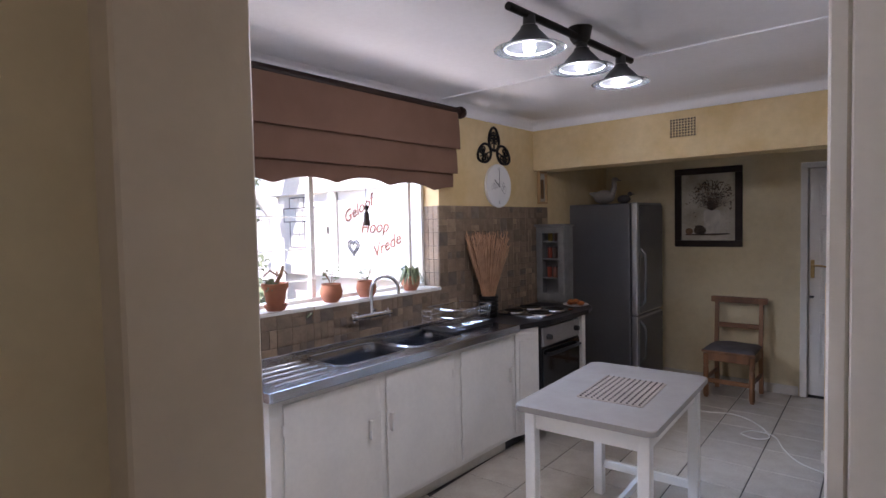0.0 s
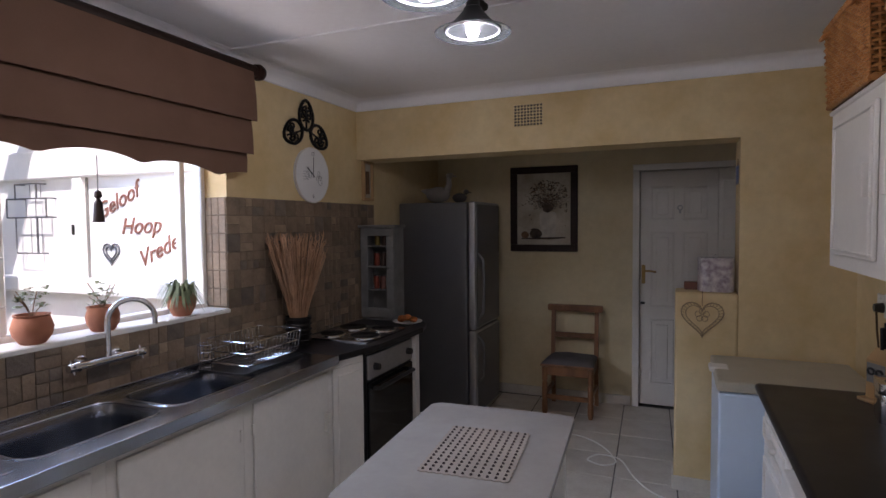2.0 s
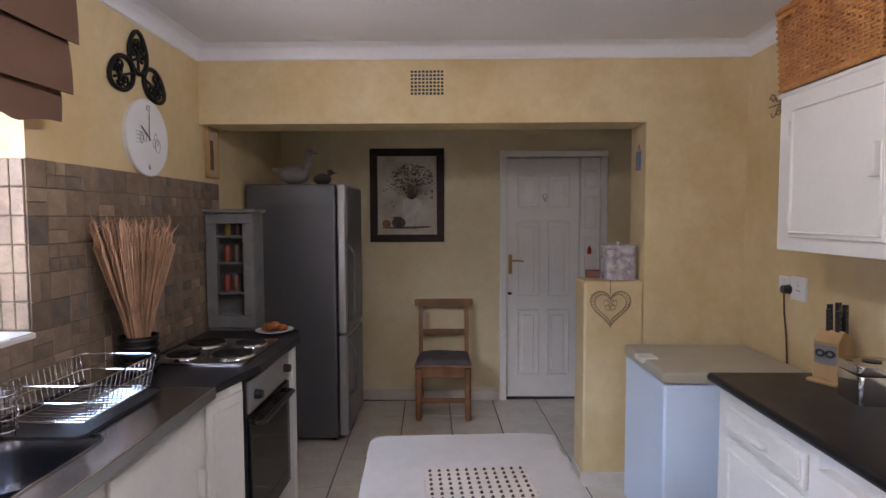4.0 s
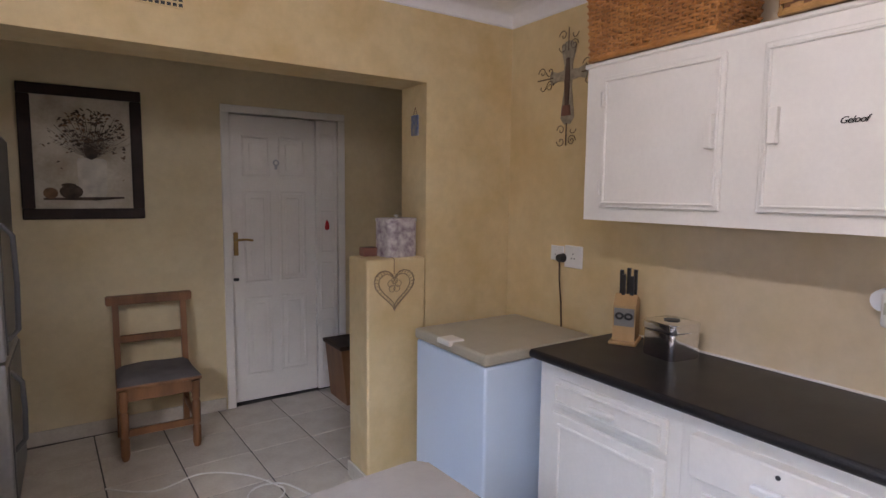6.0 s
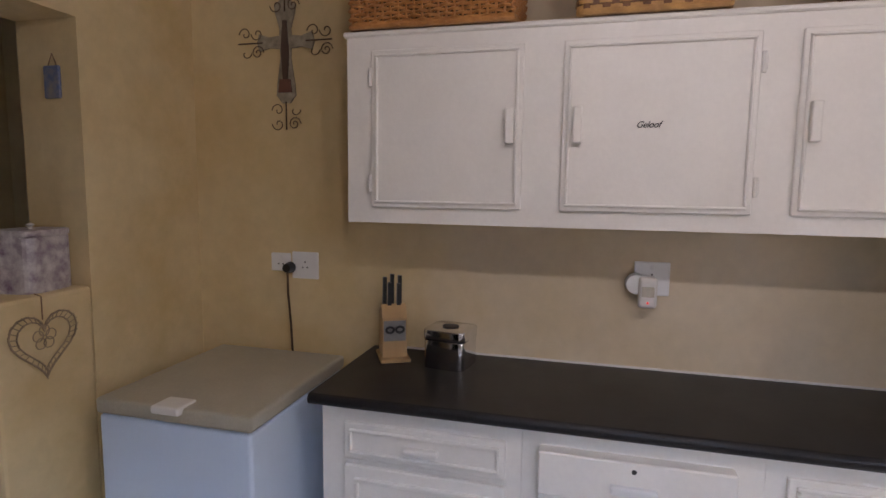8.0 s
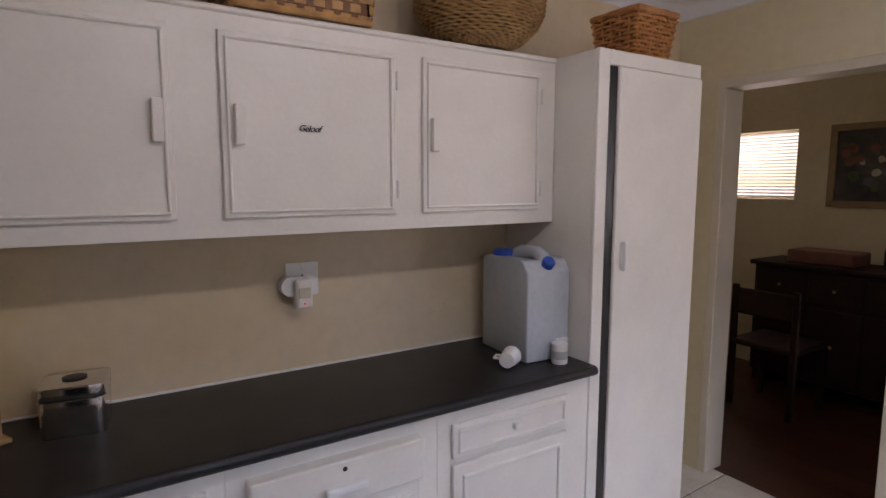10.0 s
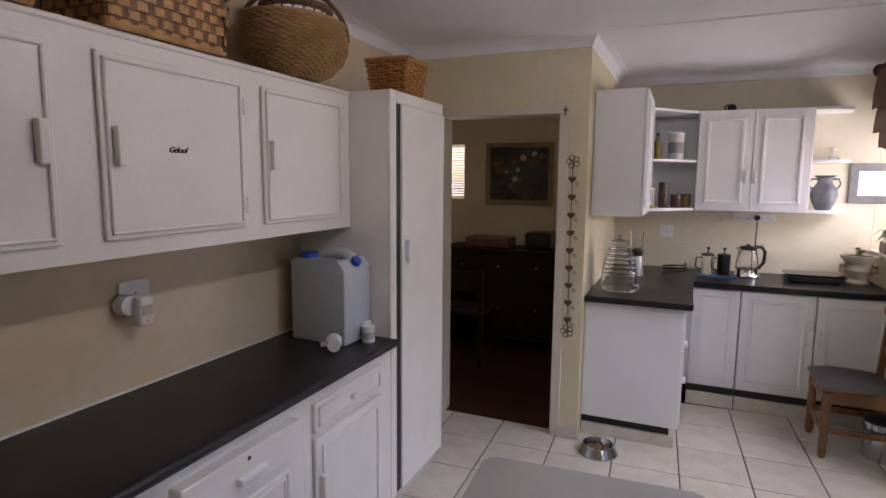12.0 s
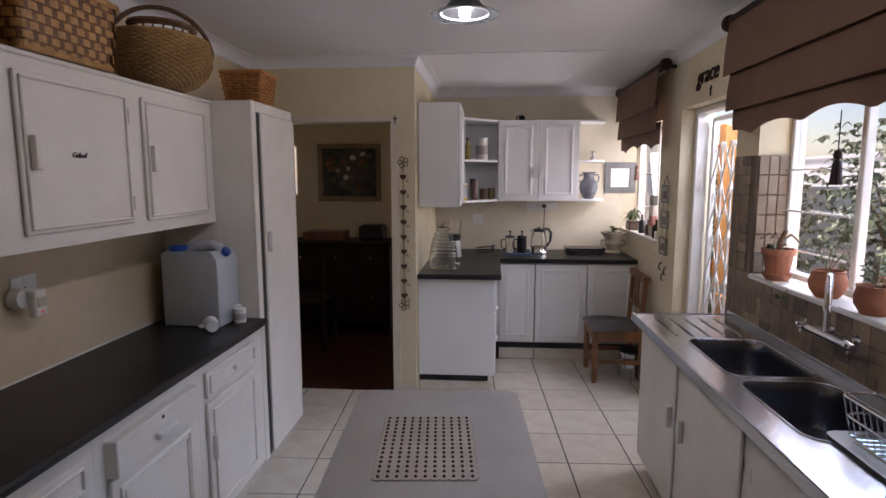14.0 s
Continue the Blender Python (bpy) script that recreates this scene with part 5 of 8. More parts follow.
RIM_GLASS.node_tree.nodes["Principled BSDF"].inputs["Transmission Weight"].default_value = 0.55
LIP = surface("bright_shade_lip", (0.78, 0.80, 0.80), 0.2, vary=0.03, bump=0.0)
SHADE_GREY = surface("grey_shade_enamel", (0.055, 0.058, 0.06), 0.38, vary=0.1, coarse=20, fine=80, bump=0.04, metal=0.3)
BULB = glow("lit_bulb", (0.93, 0.97, 1.0), 25.0)
for x, y in LA:
    bm = NB()
    pr = [(0.024, 0.125), (0.026, 0.085), (0.034, 0.08), (0.036, 0.07), (0.10, 0.0)]
    lathe(bm, (x, y, 2.30), pr, 28)
    sh = part("shade", bm, SHADE_GREY, t, "dark grey enamelled metal shade", True)
    bm = NB()
    tube(bm, [(x + 0.099 * math.cos(a), y + 0.099 * math.sin(a), 2.297) for a in [i * math.pi / 16 for i in range(32)]], 0.0045, 6, True)
    part("lip", bm, LIP, sh, "bright rolled lip", True)
    bm = NB()
    lathe(bm, (x, y, 2.30), [(0.030, 0.072), (0.034, 0.064), (0.096, -0.002), (0.100, -0.002)], 28)
    part("reflector", bm, REFLECTOR, sh, "pale silvered inside of the shade", True)
    bm = NB()
    lathe(bm, (x, y, 2.30), [(0.098, 0.002), (0.14, -0.012), (0.143, -0.010), (0.10, 0.006)], 28)
    part("glass_rim", bm, RIM_GLASS, sh, "pale glass rim", True)
    bm = NB()
    lathe(bm, (x, y, 2.272), [(0.0, 0.0), (0.016, 0.004), (0.023, 0.018), (0.021, 0.06), (0.012, 0.085)], 16)
    part("bulb", bm, BULB, t, smooth=True)


# ---------------------------------------------------------------- chairs
def chair(at, rz, label, splat=False):
    """Faces local -y; width along x."""
    t = thing("wooden_chair", label, "chair", at, rz)
    for x in (-0.185, 0.185):
        bm = NB()
        pr = [(0.016, 0.0), (0.024, 0.03), (0.024, 0.12), (0.019, 0.13), (0.024, 0.145), (0.024, 0.27), (0.018, 0.28), (0.025, 0.30), (0.022, 0.315), (0.025, 0.33), (0.025, 0.40)]
        lathe(bm, (x, -0.17, 0), pr, 14)
        part("front_leg", bm, WOOD, t, smooth=True)
        bm = NB()
        prism(bm, [(0.19, 0.0), (0.228, 0.0), (0.19, 0.42), (0.215, 0.84), (0.185, 0.84), (0.155, 0.42)], "x", x - 0.017, x + 0.017)
        part("back_leg", bm, WOOD, t)
    bm = NB()
    prism(bm, [(0.175, 0.815), (0.225, 0.815), (0.232, 0.85), (0.215, 0.872), (0.175, 0.868)], "x", -0.235, 0.235)
    bmesh.ops.bevel(bm, geom=list(bm.edges), offset=0.006, segments=2, affect="EDGES")
    part("top_rail", bm, WOOD, t)
    bm = NB()
    box(bm, -0.17, 0.17, 0.172, 0.192, 0.585, 0.63, 0.004)
    part("back_rail", bm, WOOD, t)
    if splat:
        bm = NB()
        prism(bm, [(-0.06, 0.63), (0.06, 0.63), (0.045, 0.72), (0.07, 0.815), (-0.07, 0.815), (-0.045, 0.72)], "y", 0.178, 0.19)
        part("splat", bm, WOOD, t)
    for y0, y1, x0, x1 in ((-0.182, -0.158, -0.165, 0.165), (0.165, 0.185, -0.165, 0.165), (-0.15, 0.165, -0.195, -0.175), (-0.15, 0.165, 0.175, 0.195)):
        bm = NB()
        box(bm, x0, x1, y0, y1, 0.335, 0.41, 0.003)
        part("seat_rail", bm, WOOD, t)
    bm = NB()
    slab(bm, [(-0.215, -0.205), (0.215, -0.205), (0.19, 0.19), (-0.19, 0.19)], 0.41, 0.43, 0.006)
    part("seat", bm, WOOD, t)
    for a in ((-0.18, -0.16, -0.165, 0.165), ):
        bm = NB()
        box(bm, -0.165, 0.165, -0.180, -0.160, 0.135, 0.175, 0.004)
        part("stretcher", bm, WOOD, t)
    for x in (-0.185, 0.185):
        bm = NB()
        box(bm, x - 0.010, x + 0.010, -0.15, 0.19, 0.155, 0.19, 0.003)
        part("stretcher", bm, WOOD, t)
    # tied seat cushion with a soft rounded body
    bm = NB()
    n = 14
    grid = []
    for j in range(n + 1):
        row = []
        for i in range(n + 1):
            u, v = -1 + 2 * i / n, -1 + 2 * j / n
            e = (1 - abs(u) ** 4) * (1 - abs(v) ** 4)
            tuft = 0.012 * math.exp(-30 * (u * u + v * v))
            row.append(bm.verts.new((u * (0.205 - 0.008 * v), v * 0.195 - 0.005, 0.433 + 0.034 * max(e, 0) ** 0.4 - tuft + 0.003 * math.sin(5 * u + 3 * v))))
        grid.append(row)
    for j in range(n):
        for i in range(n):
            bm.faces.new((grid[j][i], grid[j][i + 1], grid[j + 1][i + 1], grid[j + 1][i]))
    rim = [grid[0][i] for i in range(n + 1)] + [grid[j][n] for j in range(1, n + 1)] + [grid[n][i] for i in range(n - 1, -1, -1)] + [grid[j][0] for j in range(n - 1, 0, -1)]
    low = [bm.verts.new((v.co.x, v.co.y, 0.4305)) for v in rim]
    for i in range(len(rim)):
        j = (i + 1) % len(rim)
        bm.faces.new((rim[i], rim[j], low[j], low[i]))
    bm.faces.new(low)
    part("cushion", bm, CUSHION, t, "grey tied seat cushion", True)
    return t


chair((-0.855, 6.715, 0), 0, "oak chair with a grey cushion against the alcove wall")
chair((-1.915, 1.045, 0), 90, "oak chair with a blue-grey cushion beside the nook window", True)
t = thing("dustbin", "small steel pedal bin behind the chair", "bin", (-2.06, 1.10, 0))
bm = NB()
lathe(bm, (0, 0, 0), [(0.085, 0), (0.09, 0.01), (0.095, 0.22), (0.092, 0.225)], 24)
part("body", bm, STEEL, t, smooth=True)
bm = NB()
lathe(bm, (0, 0, 0.226), [(0.097, 0), (0.097, 0.012), (0.06, 0.03), (0, 0.034)], 24)
part("lid", bm, DARK, t, smooth=True)
t = thing("dog_bowl", "steel dog bowl of dry food on the floor", "bowl", (-0.515, 1.715, 0))
bm = NB()
lathe(bm, (0, 0, 0), [(0.115, 0), (0.118, 0.006), (0.092, 0.055), (0.085, 0.056), (0.075, 0.02), (0, 0.018)], 32)
part("bowl", bm, STEEL, t, smooth=True)
bm = NB()
for i in range(70):
    a, r = rng.uniform(0, 6.28), 0.068 * math.sqrt(rng.random())
    bmesh.ops.create_icosphere(bm, subdivisions=1, radius=rng.uniform(0.006, 0.009), matrix=Matrix.Translation((r * math.cos(a), r * math.sin(a), 0.024 + rng.uniform(0, 0.006))))
k = part("kibble", bm, surface("kibble", (0.25, 0.14, 0.06), 0.9, vary=0.2), t)
k["kind"] = "stuff"

# ---------------------------------------------------------------- on the sill and sink
def potted(at, prof, plant_kind, label, saucer=False):
    t = thing("potted_plant", label, "plant", at)
    bm = NB()
    r, h = prof[-1]
    z0 = 0.022 if saucer else 0.0
    lathe(bm, (0, 0, z0), prof + [(r - 0.008, h), (r - 0.012, h - 0.02), (0, h - 0.02)], 24)
    part("pot", bm, TERRACOTTA, t, smooth=True)
    if saucer:
        bm = NB()
        lathe(bm, (0, 0, 0), [(0.045, 0), (0.06, 0.02), (0.064, 0.032), (0.058, 0.032), (0.045, 0.012), (0, 0.012)], 24)
        part("saucer", bm, TERRACOTTA, t, smooth=True)
    bm = NB()
    cyl(bm, (0, 0, z0 + h - 0.03), (0, 0, z0 + h - 0.012), r - 0.010, seg=18)
    part("soil", bm, SOIL, t)
    top = z0 + h - 0.012
    bm = NB()
    if plant_kind == "stalk":
        tube(bm, [(0, 0, top), (0.01, 0.03, top + 0.05), (0.0, 0.055, top + 0.10)], [0.013, 0.011, 0.009], 8)
        for i in range(4):
            a = rng.uniform(0, 6.28)
            tube(bm, [(0, 0.02, top + 0.05), (0.05 * math.cos(a), 0.02 + 0.05 * math.sin(a), top + 0.08), (0.09 * math.cos(a), 0.02 + 0.09 * math.sin(a), top + 0.05)], 0.004, 5)
        part("stem", bm, STEM, t, smooth=True)
        bm = NB()
        leaves(bm, (0, -0.02, top), 22, 0.05, 0.5, 0.06, 0.012, rng, 0.9)
        part("foliage", bm, LEAF_PALE, t)
    elif plant_kind == "twig":
        for i in range(6):
            a = rng.uniform(0, 6.28)
            l = rng.uniform(0.05, 0.12)
            tube(bm, [(0, 0, top), (0.02 * math.cos(a), 0.02 * math.sin(a), top + l * 0.5), (0.05 * math.cos(a), 0.05 * math.sin(a), top + l)], 0.0018, 5)
        part("stem", bm, STEM, t, smooth=True)
        bm = NB()
        for i in range(18):
            leaves(bm, (rng.uniform(-0.05, 0.05), rng.uniform(-0.05, 0.05), top + rng.uniform(0.01, 0.11)), 3, 0.02, 0.5, 0.026, 0.008, rng)
        part("foliage", bm, LEAF_PALE, t)
    else:
        leaves(bm, (0, 0, top), 110, 0.08, 0.6, 0.11, 0.006, rng, 0.9)
        part("foliage", bm, LEAF_PALE, t)
    return t


SX = W - 0.045
potted((SX + 0.005, 2.93, 1.1545), [(0.045, 0), (0.062, 0.095), (0.070, 0.097), (0.072, 0.125)], "stalk", "terracotta pot with a cut-back succulent on a saucer", True)
potted((SX, 3.31, 1.1545), [(0.04, 0), (0.062, 0.03), (0.068, 0.06), (0.058, 0.095), (0.055, 0.10), (0.060, 0.108)], "twig", "round terracotta pot with a thin leafy plant")
potted((SX, 3.585, 1.1545), [(0.042, 0), (0.060, 0.03), (0.064, 0.06), (0.056, 0.09), (0.060, 0.10)], "twig", "small terracotta pot with sparse leaves on the sill")
potted((SX, 3.985, 1.1545), [(0.04, 0), (0.062, 0.04), (0.066, 0.075), (0.060, 0.10)], "spider", "clay pot with a pale spider plant on the sill")
t = thing("climbing_sprig", "small green sprig growing out over the sill edge", "plant", (W + 0.016, 3.12, 1.10))
bm = NB()
tube(bm, [(0.0, 0.02, 0.05), (0.012, 0.01, 0.03), (0.012, -0.005, -0.02)], 0.0025, 5)
part("stem", bm, STEM, t)
bm = NB()
leaves(bm, (0.012, 0, 0.01), 7, 0.03, 0.3, 0.045, 0.013, rng, 0.6)
part("foliage", bm, LEAF_PALE, t)

tap = thing("mixer_tap", "chrome wall-mounted kitchen mixer tap with swan neck", "tap", (W + 0.005, 3.52, 1.06), world=True)
TY, TZ, TX = 3.52, 1.055, W + 0.07
bm = NB()
cyl(bm, (TX, TY - 0.085, TZ), (TX, TY + 0.085, TZ), 0.016, seg=14)
for s in (-1, 1):
    cyl(bm, (W + 0.006, TY + s * 0.075, TZ), (TX, TY + s * 0.075, TZ), 0.013, seg=12)
    cyl(bm, (W + 0.004, TY + s * 0.075, TZ), (W + 0.012, TY + s * 0.075, TZ), 0.028, seg=16)
part("body", bm, CHROME, tap, smooth=True)
for s in (-1, 1):
    bm = NB()
    y = TY + s * 0.10
    cyl(bm, (TX, TY + s * 0.08, TZ), (TX, TY + s * 0.125, TZ), 0.014, seg=12)
    cyl(bm, (TX, y + s * 0.02, TZ), (TX, y + s * 0.06, TZ), 0.02, 0.016, 12)
    for a in range(4):
        w = a * math.pi / 2 + 0.4
        cyl(bm, (TX, y + s * 0.045, TZ), (TX + 0.028 * math.cos(w), y + s * 0.045, TZ + 0.028 * math.sin(w)), 0.006, seg=8)
    part("handle", bm, CHROME, tap, smooth=True)
bm = NB()
pts = [(TX, TY, TZ), (TX, TY, TZ + 0.14)]
for a in range(0, 181, 15):
    r = 0.085
    k = r - r * math.cos(radians(a))
    pts.append((TX + 0.52 * k, TY + 0.85 * k, TZ + 0.15 + r * math.sin(radians(a))))
pts.append((TX + 0.52 * 0.17, TY + 0.85 * 0.17, TZ + 0.125))
tube(bm, pts, 0.011, 12)
part("spout", bm, CHROME, tap, smooth=True)

rack = thing("dish_rack", "chrome wire dish rack on a dark drip tray", "dish rack", (-2.02, 4.23, WT), world=True)
bm = NB()
slab(bm, rounded_rect(-2.16, -1.86, 3.98, 4.44, 0.03), WT + 0.001, WT + 0.012, 0.004)
part("tray", bm, DARK, rack)
for z, i in ((WT + 0.03, 0.02), (WT + 0.09, 0.01), (WT + 0.145, 0.0)):
    bm = NB()
    tube(bm, [(x, y, z) for x, y in rounded_rect(-2.15 + i, -1.87 - i, 4.03 + i, 4.43 - i, 0.03, 4)], 0.003, 6, True)
    part("hoop", bm, CHROME, rack, smooth=True)
for k in range(15):
    y = 4.05 + 0.026 * k
    bm = NB()
    tube(bm, [(-2.15, y, WT + 0.145), (-2.135, y, WT + 0.03), (-2.02, y, WT + 0.025), (-1.895, y, WT + 0.03), (-1.87, y, WT + 0.145)], 0.0022, 5)
    part("wire", bm, CHROME, rack)
for k in range(4):
    bm = NB()
    tube(bm, [(-2.09 + 0.035 * math.cos(a), 3.985 + 0.035 * math.sin(a), WT + 0.03 + 0.035 * k) for a in [i * math.pi / 6 for i in range(12)]], 0.002, 5, True)
    part("cutlery_hoop", bm, CHROME, rack)
for k in range(6):
    a = k * math.pi / 3
    bm = NB()
    cyl(bm, (-2.09 + 0.035 * math.cos(a), 3.985 + 0.035 * math.sin(a), WT + 0.013), (-2.09 + 0.035 * math.cos(a), 3.985 + 0.035 * math.sin(a), WT + 0.14), 0.002, seg=5)
    part("wire", bm, CHROME, rack)

t = thing("dried_reeds", "bunch of dried reeds in a dark pot beside the hob", "arrangement", (-2.07, 4.66, WT))
bm = NB()
lathe(bm, (0, 0, 0), [(0.06, 0), (0.068, 0.01), (0.07, 0.15), (0.075, 0.165), (0.068, 0.165), (0.06, 0.02), (0, 0.02)], 20)
pot = part("pot", bm, IRON, t, smooth=True)
for z in (0.03, 0.06, 0.09, 0.12, 0.15):
    bm = NB()
    tube(bm, [(0.07 * math.cos(a), 0.07 * math.sin(a), z) for a in [i * math.pi / 12 for i in range(24)]], 0.007, 6, True)
    part("ring", bm, IRON, pot, smooth=True)
bm = NB()
for i in range(190):
    a, s = rng.uniform(0, 6.28), rng.random() ** 0.6
    dx, dy = 0.11 * s * math.cos(a), 0.24 * s * math.sin(a)
    h = rng.uniform(0.50, 0.64)
    tube(bm, [(0.02 * math.cos(a), 0.02 * math.sin(a), 0.03), (dx * 0.4, dy * 0.4, h * 0.45), (dx, dy, h)], [0.0026, 0.0026, 0.0034], 4)
    for q in range(2):
        w = rng.uniform(-0.02, 0.02)
        tube(bm, [(dx, dy, h - 0.01), (dx + w, dy + w * rng.uniform(-1, 1), h + rng.uniform(0.005, 0.03))], [0.0026, 0.0008], 4)
k = part("reeds", bm, surface("reed", (0.46, 0.26, 0.145), 0.8, vary=0.2, coarse=12), t)
k["kind"] = "stuff"

# spice cabinet
sc = thing("spice_cabinet", "small grey wooden spice cabinet with a glass door", "cabinet", (-2.03, 5.63, WT), world=True)
X0, X1, Y0, Y1, Z0, Z1 = -2.17, -1.90, 5.545, 5.69, WT + 0.001, 1.56
bm = NB()
box(bm, X0, X1, Y1 - 0.012, Y1, Z0, Z1)
box(bm, X0, X0 + 0.015, Y0, Y1 - 0.012, Z0, Z1)
box(bm, X1 - 0.015, X1, Y0, Y1 - 0.012, Z0, Z1)
box(bm, X0 + 0.015, X1 - 0.015, Y0, Y1 - 0.012, Z0, Z0 + 0.05)
part("carcass", bm, SAGE, sc)
bm = NB()
box(bm, X0 - 0.02, X1 + 0.02, Y0 - 0.03, Y1, Z1, Z1 + 0.02, 0.005)
part("top", bm, SAGE, sc)
for z in (1.10, 1.27, 1.42):
    bm = NB()
    box(bm, X0 + 0.015, X1 - 0.015, Y0 + 0.02, Y1 - 0.012, z, z + 0.01)
    part("shelf", bm, SAGE, sc)
bm = NB()
for a, b, c, e in ((X0, X1, Z0 + 0.02, Z0 + 0.09), (X0, X1, Z1 - 0.06, Z1 - 0.004), (X0, X0 + 0.06, Z0 + 0.09, Z1 - 0.06), (X1 - 0.06, X1, Z0 + 0.09, Z1 - 0.06)):
    box(bm, a, b, Y0 - 0.018, Y0 - 0.001, c, e, 0.003)
d = part("door", bm, SAGE, sc)
bm = NB()
cyl(bm, (X1 - 0.03, Y0 - 0.018, 1.27), (X1 - 0.03, Y0 - 0.035, 1.27), 0.010, seg=10)
part("knob", bm, SAGE, d)
REDL = surface("red_spice", (0.27, 0.045, 0.02), 0.5, vary=0.15)
for z, row in ((1.111, ((-2.09, REDL), (-2.035, RED), (-1.98, BROWNJAR))), (1.281, ((-2.085, REDL), (-2.03, BROWNJAR), (-1.98, OIL))), (1.431, ((-2.08, OIL), (-2.02, BROWNJAR)))):
    for x, m_ in row:
        can("spice_jar", (x, 5.62, z), 0.02, 0.10 if z > 1.1 else 0.1, m_, "small spice jar in the glass cabinet", None, "jar", DARK)

t = thing("plate_of_food", "white plate with orange pastries on the worktop", "plate", (-1.78, 5.50, WT))
bm = NB()
lathe(bm, (0, 0, 0), [(0.05, 0.0005), (0.06, 0.004), (0.105, 0.016), (0.105, 0.019), (0.06, 0.008), (0, 0.008)], 28)
part("plate", bm, WHITE_CLEAN, t, smooth=True)
PEACH = surface("orange_pastry", (0.55, 0.17, 0.04), 0.7, vary=0.25, coarse=25)
for i in range(9):
    bm = NB()
    a, r = i * 0.7, 0.045 if i < 8 else 0
    ball(bm, (r * math.cos(a), r * math.sin(a), 0.026 + (0.02 if i > 5 else 0)), 0.024, (1.2, 1.0, 0.7), 10, 7)
    part("pastry", bm, PEACH, t, smooth=True)

# goose figures on the fridge: plain shapes
bm = NB()
ball(bm, (0, 0, 0.07), 0.07, (1.5, 0.9, 0.95))
tube(bm, [(0.07, 0, 0.09), (0.10, 0, 0.15), (0.095, 0, 0.21)], [0.035, 0.022, 0.02], 10)
ball(bm, (0.105, 0, 0.225), 0.026, (1.2, 0.9, 0.9))
cyl(bm, (0.125, 0, 0.222), (0.165, 0, 0.215), 0.010, 0.004, 8)
cyl(bm, (-0.08, 0, 0.09), (-0.15, 0, 0.11), 0.035, 0.008, 8)
solo("goose_figure", bm, surface("grey_figure", (0.30, 0.27, 0.235), 0.7, vary=0.2), "grey goose figure on top of the fridge", "figurine", at=(-1.88, 6.30, 1.7555), smooth=True)
bm = NB()
ball(bm, (0, 0, 0.04), 0.042, (1.5, 0.9, 0.95))
ball(bm, (0.055, 0, 0.085), 0.022)
cyl(bm, (0.07, 0, 0.083), (0.10, 0, 0.08), 0.008, 0.003, 8)
solo("goose_figure", bm, surface("dark_figure", (0.07, 0.06, 0.055), 0.7, vary=0.2), "small dark duck figure beside the goose", "figurine", at=(-1.68, 6.28, 1.7555), smooth=True)

# ---------------------------------------------------------------- pictures and wall things
def framed(name, facing, plane, u0, u1, z0, z1, fw, frame_mat, sheet, label, cat="picture", slip=0.0):
    t = thing(name, label, cat, (0, 0, 0), world=True)
    for a, b, c, e in ((u0, u1, z0, z0 + fw), (u0, u1, z1 - fw, z1), (u0, u0 + fw, z0 + fw, z1 - fw), (u1 - fw, u1, z0 + fw, z1 - fw)):
        bm = NB()
        face_box(bm, facing, plane, a, b, c, e, 0.001, 0.028, 0.006, 2)
        part("rail", bm, frame_mat, t)
    if slip:
        bm = NB()
        f = fw
        for a, b, c, e in ((u0 + f, u1 - f, z0 + f, z0 + f + slip), (u0 + f, u1 - f, z1 - f - slip, z1 - f), (u0 + f, u0 + f + slip, z0 + f + slip, z1 - f - slip), (u1 - f - slip, u1 - f, z0 + f + slip, z1 - f - slip)):
            face_box(bm, facing, plane, a, b, c, e, 0.001, 0.014)
        part("slip", bm, CANVAS, t)
    bm = NB()
    face_box(bm, facing, plane, u0 + fw, u1 - fw, z0 + fw, z1 - fw, 0.001, 0.008)
    part("sheet", bm, sheet, t)
    return t


pic = framed("framed_print", "-y", NORTH, -1.46, -0.85, 1.327, 2.092, 0.062, DARKWOOD, CANVAS, "dark framed print of dried flowers in a jug")
pic["label"] = "dark framed print of dried flowers in a jug"
PY = NORTH - 0.0095
PAINT_D, PAINT_M, PAINT_L = surface("paint_umber", (0.09, 0.06, 0.04), 0.8, vary=0.3, coarse=20), surface("paint_sienna", (0.22, 0.12, 0.06), 0.8, vary=0.3, coarse=20), surface("paint_chalk", (0.62, 0.57, 0.48), 0.8, vary=0.15, coarse=20)
bm = NB()
prism(bm, [(-1.185, 1.452), (-1.055, 1.452), (-1.045, 1.50), (-1.042, 1.67), (-1.055, 1.682), (-1.185, 1.682), (-1.190, 1.66)], "y", PY - 0.002, PY)
part("jug", bm, PAINT_L, pic)
for bloom, count, mat, deep, seed in (("soft_leaves", 150, PAINT_M, 0.0012, 5), ("flowers", 230, PAINT_D, 0.0022, 6)):
    bm = NB()
    g = random.Random(seed)
    for i in range(count):
        a = g.gauss(0, 0.62)
        l = 0.27 * g.random() ** 0.75
        x, z = -1.118 + l * 0.95 * math.sin(a), 1.685 + l * math.cos(a) * 1.05
        x = max(-1.36, min(-0.95, x))
        s = g.uniform(0.005, 0.014)
        w = g.uniform(-0.8, 0.8)
        prism(bm, [(x - s, z - s * w), (x - s * 0.1, z - s * 0.5), (x + s, z + s * w), (x, z + s * 0.6)], "y", PY - deep - 0.000002 * i, PY)
    k = part(bloom, bm, mat, pic)
    k["kind"] = "stuff"
bm = NB()
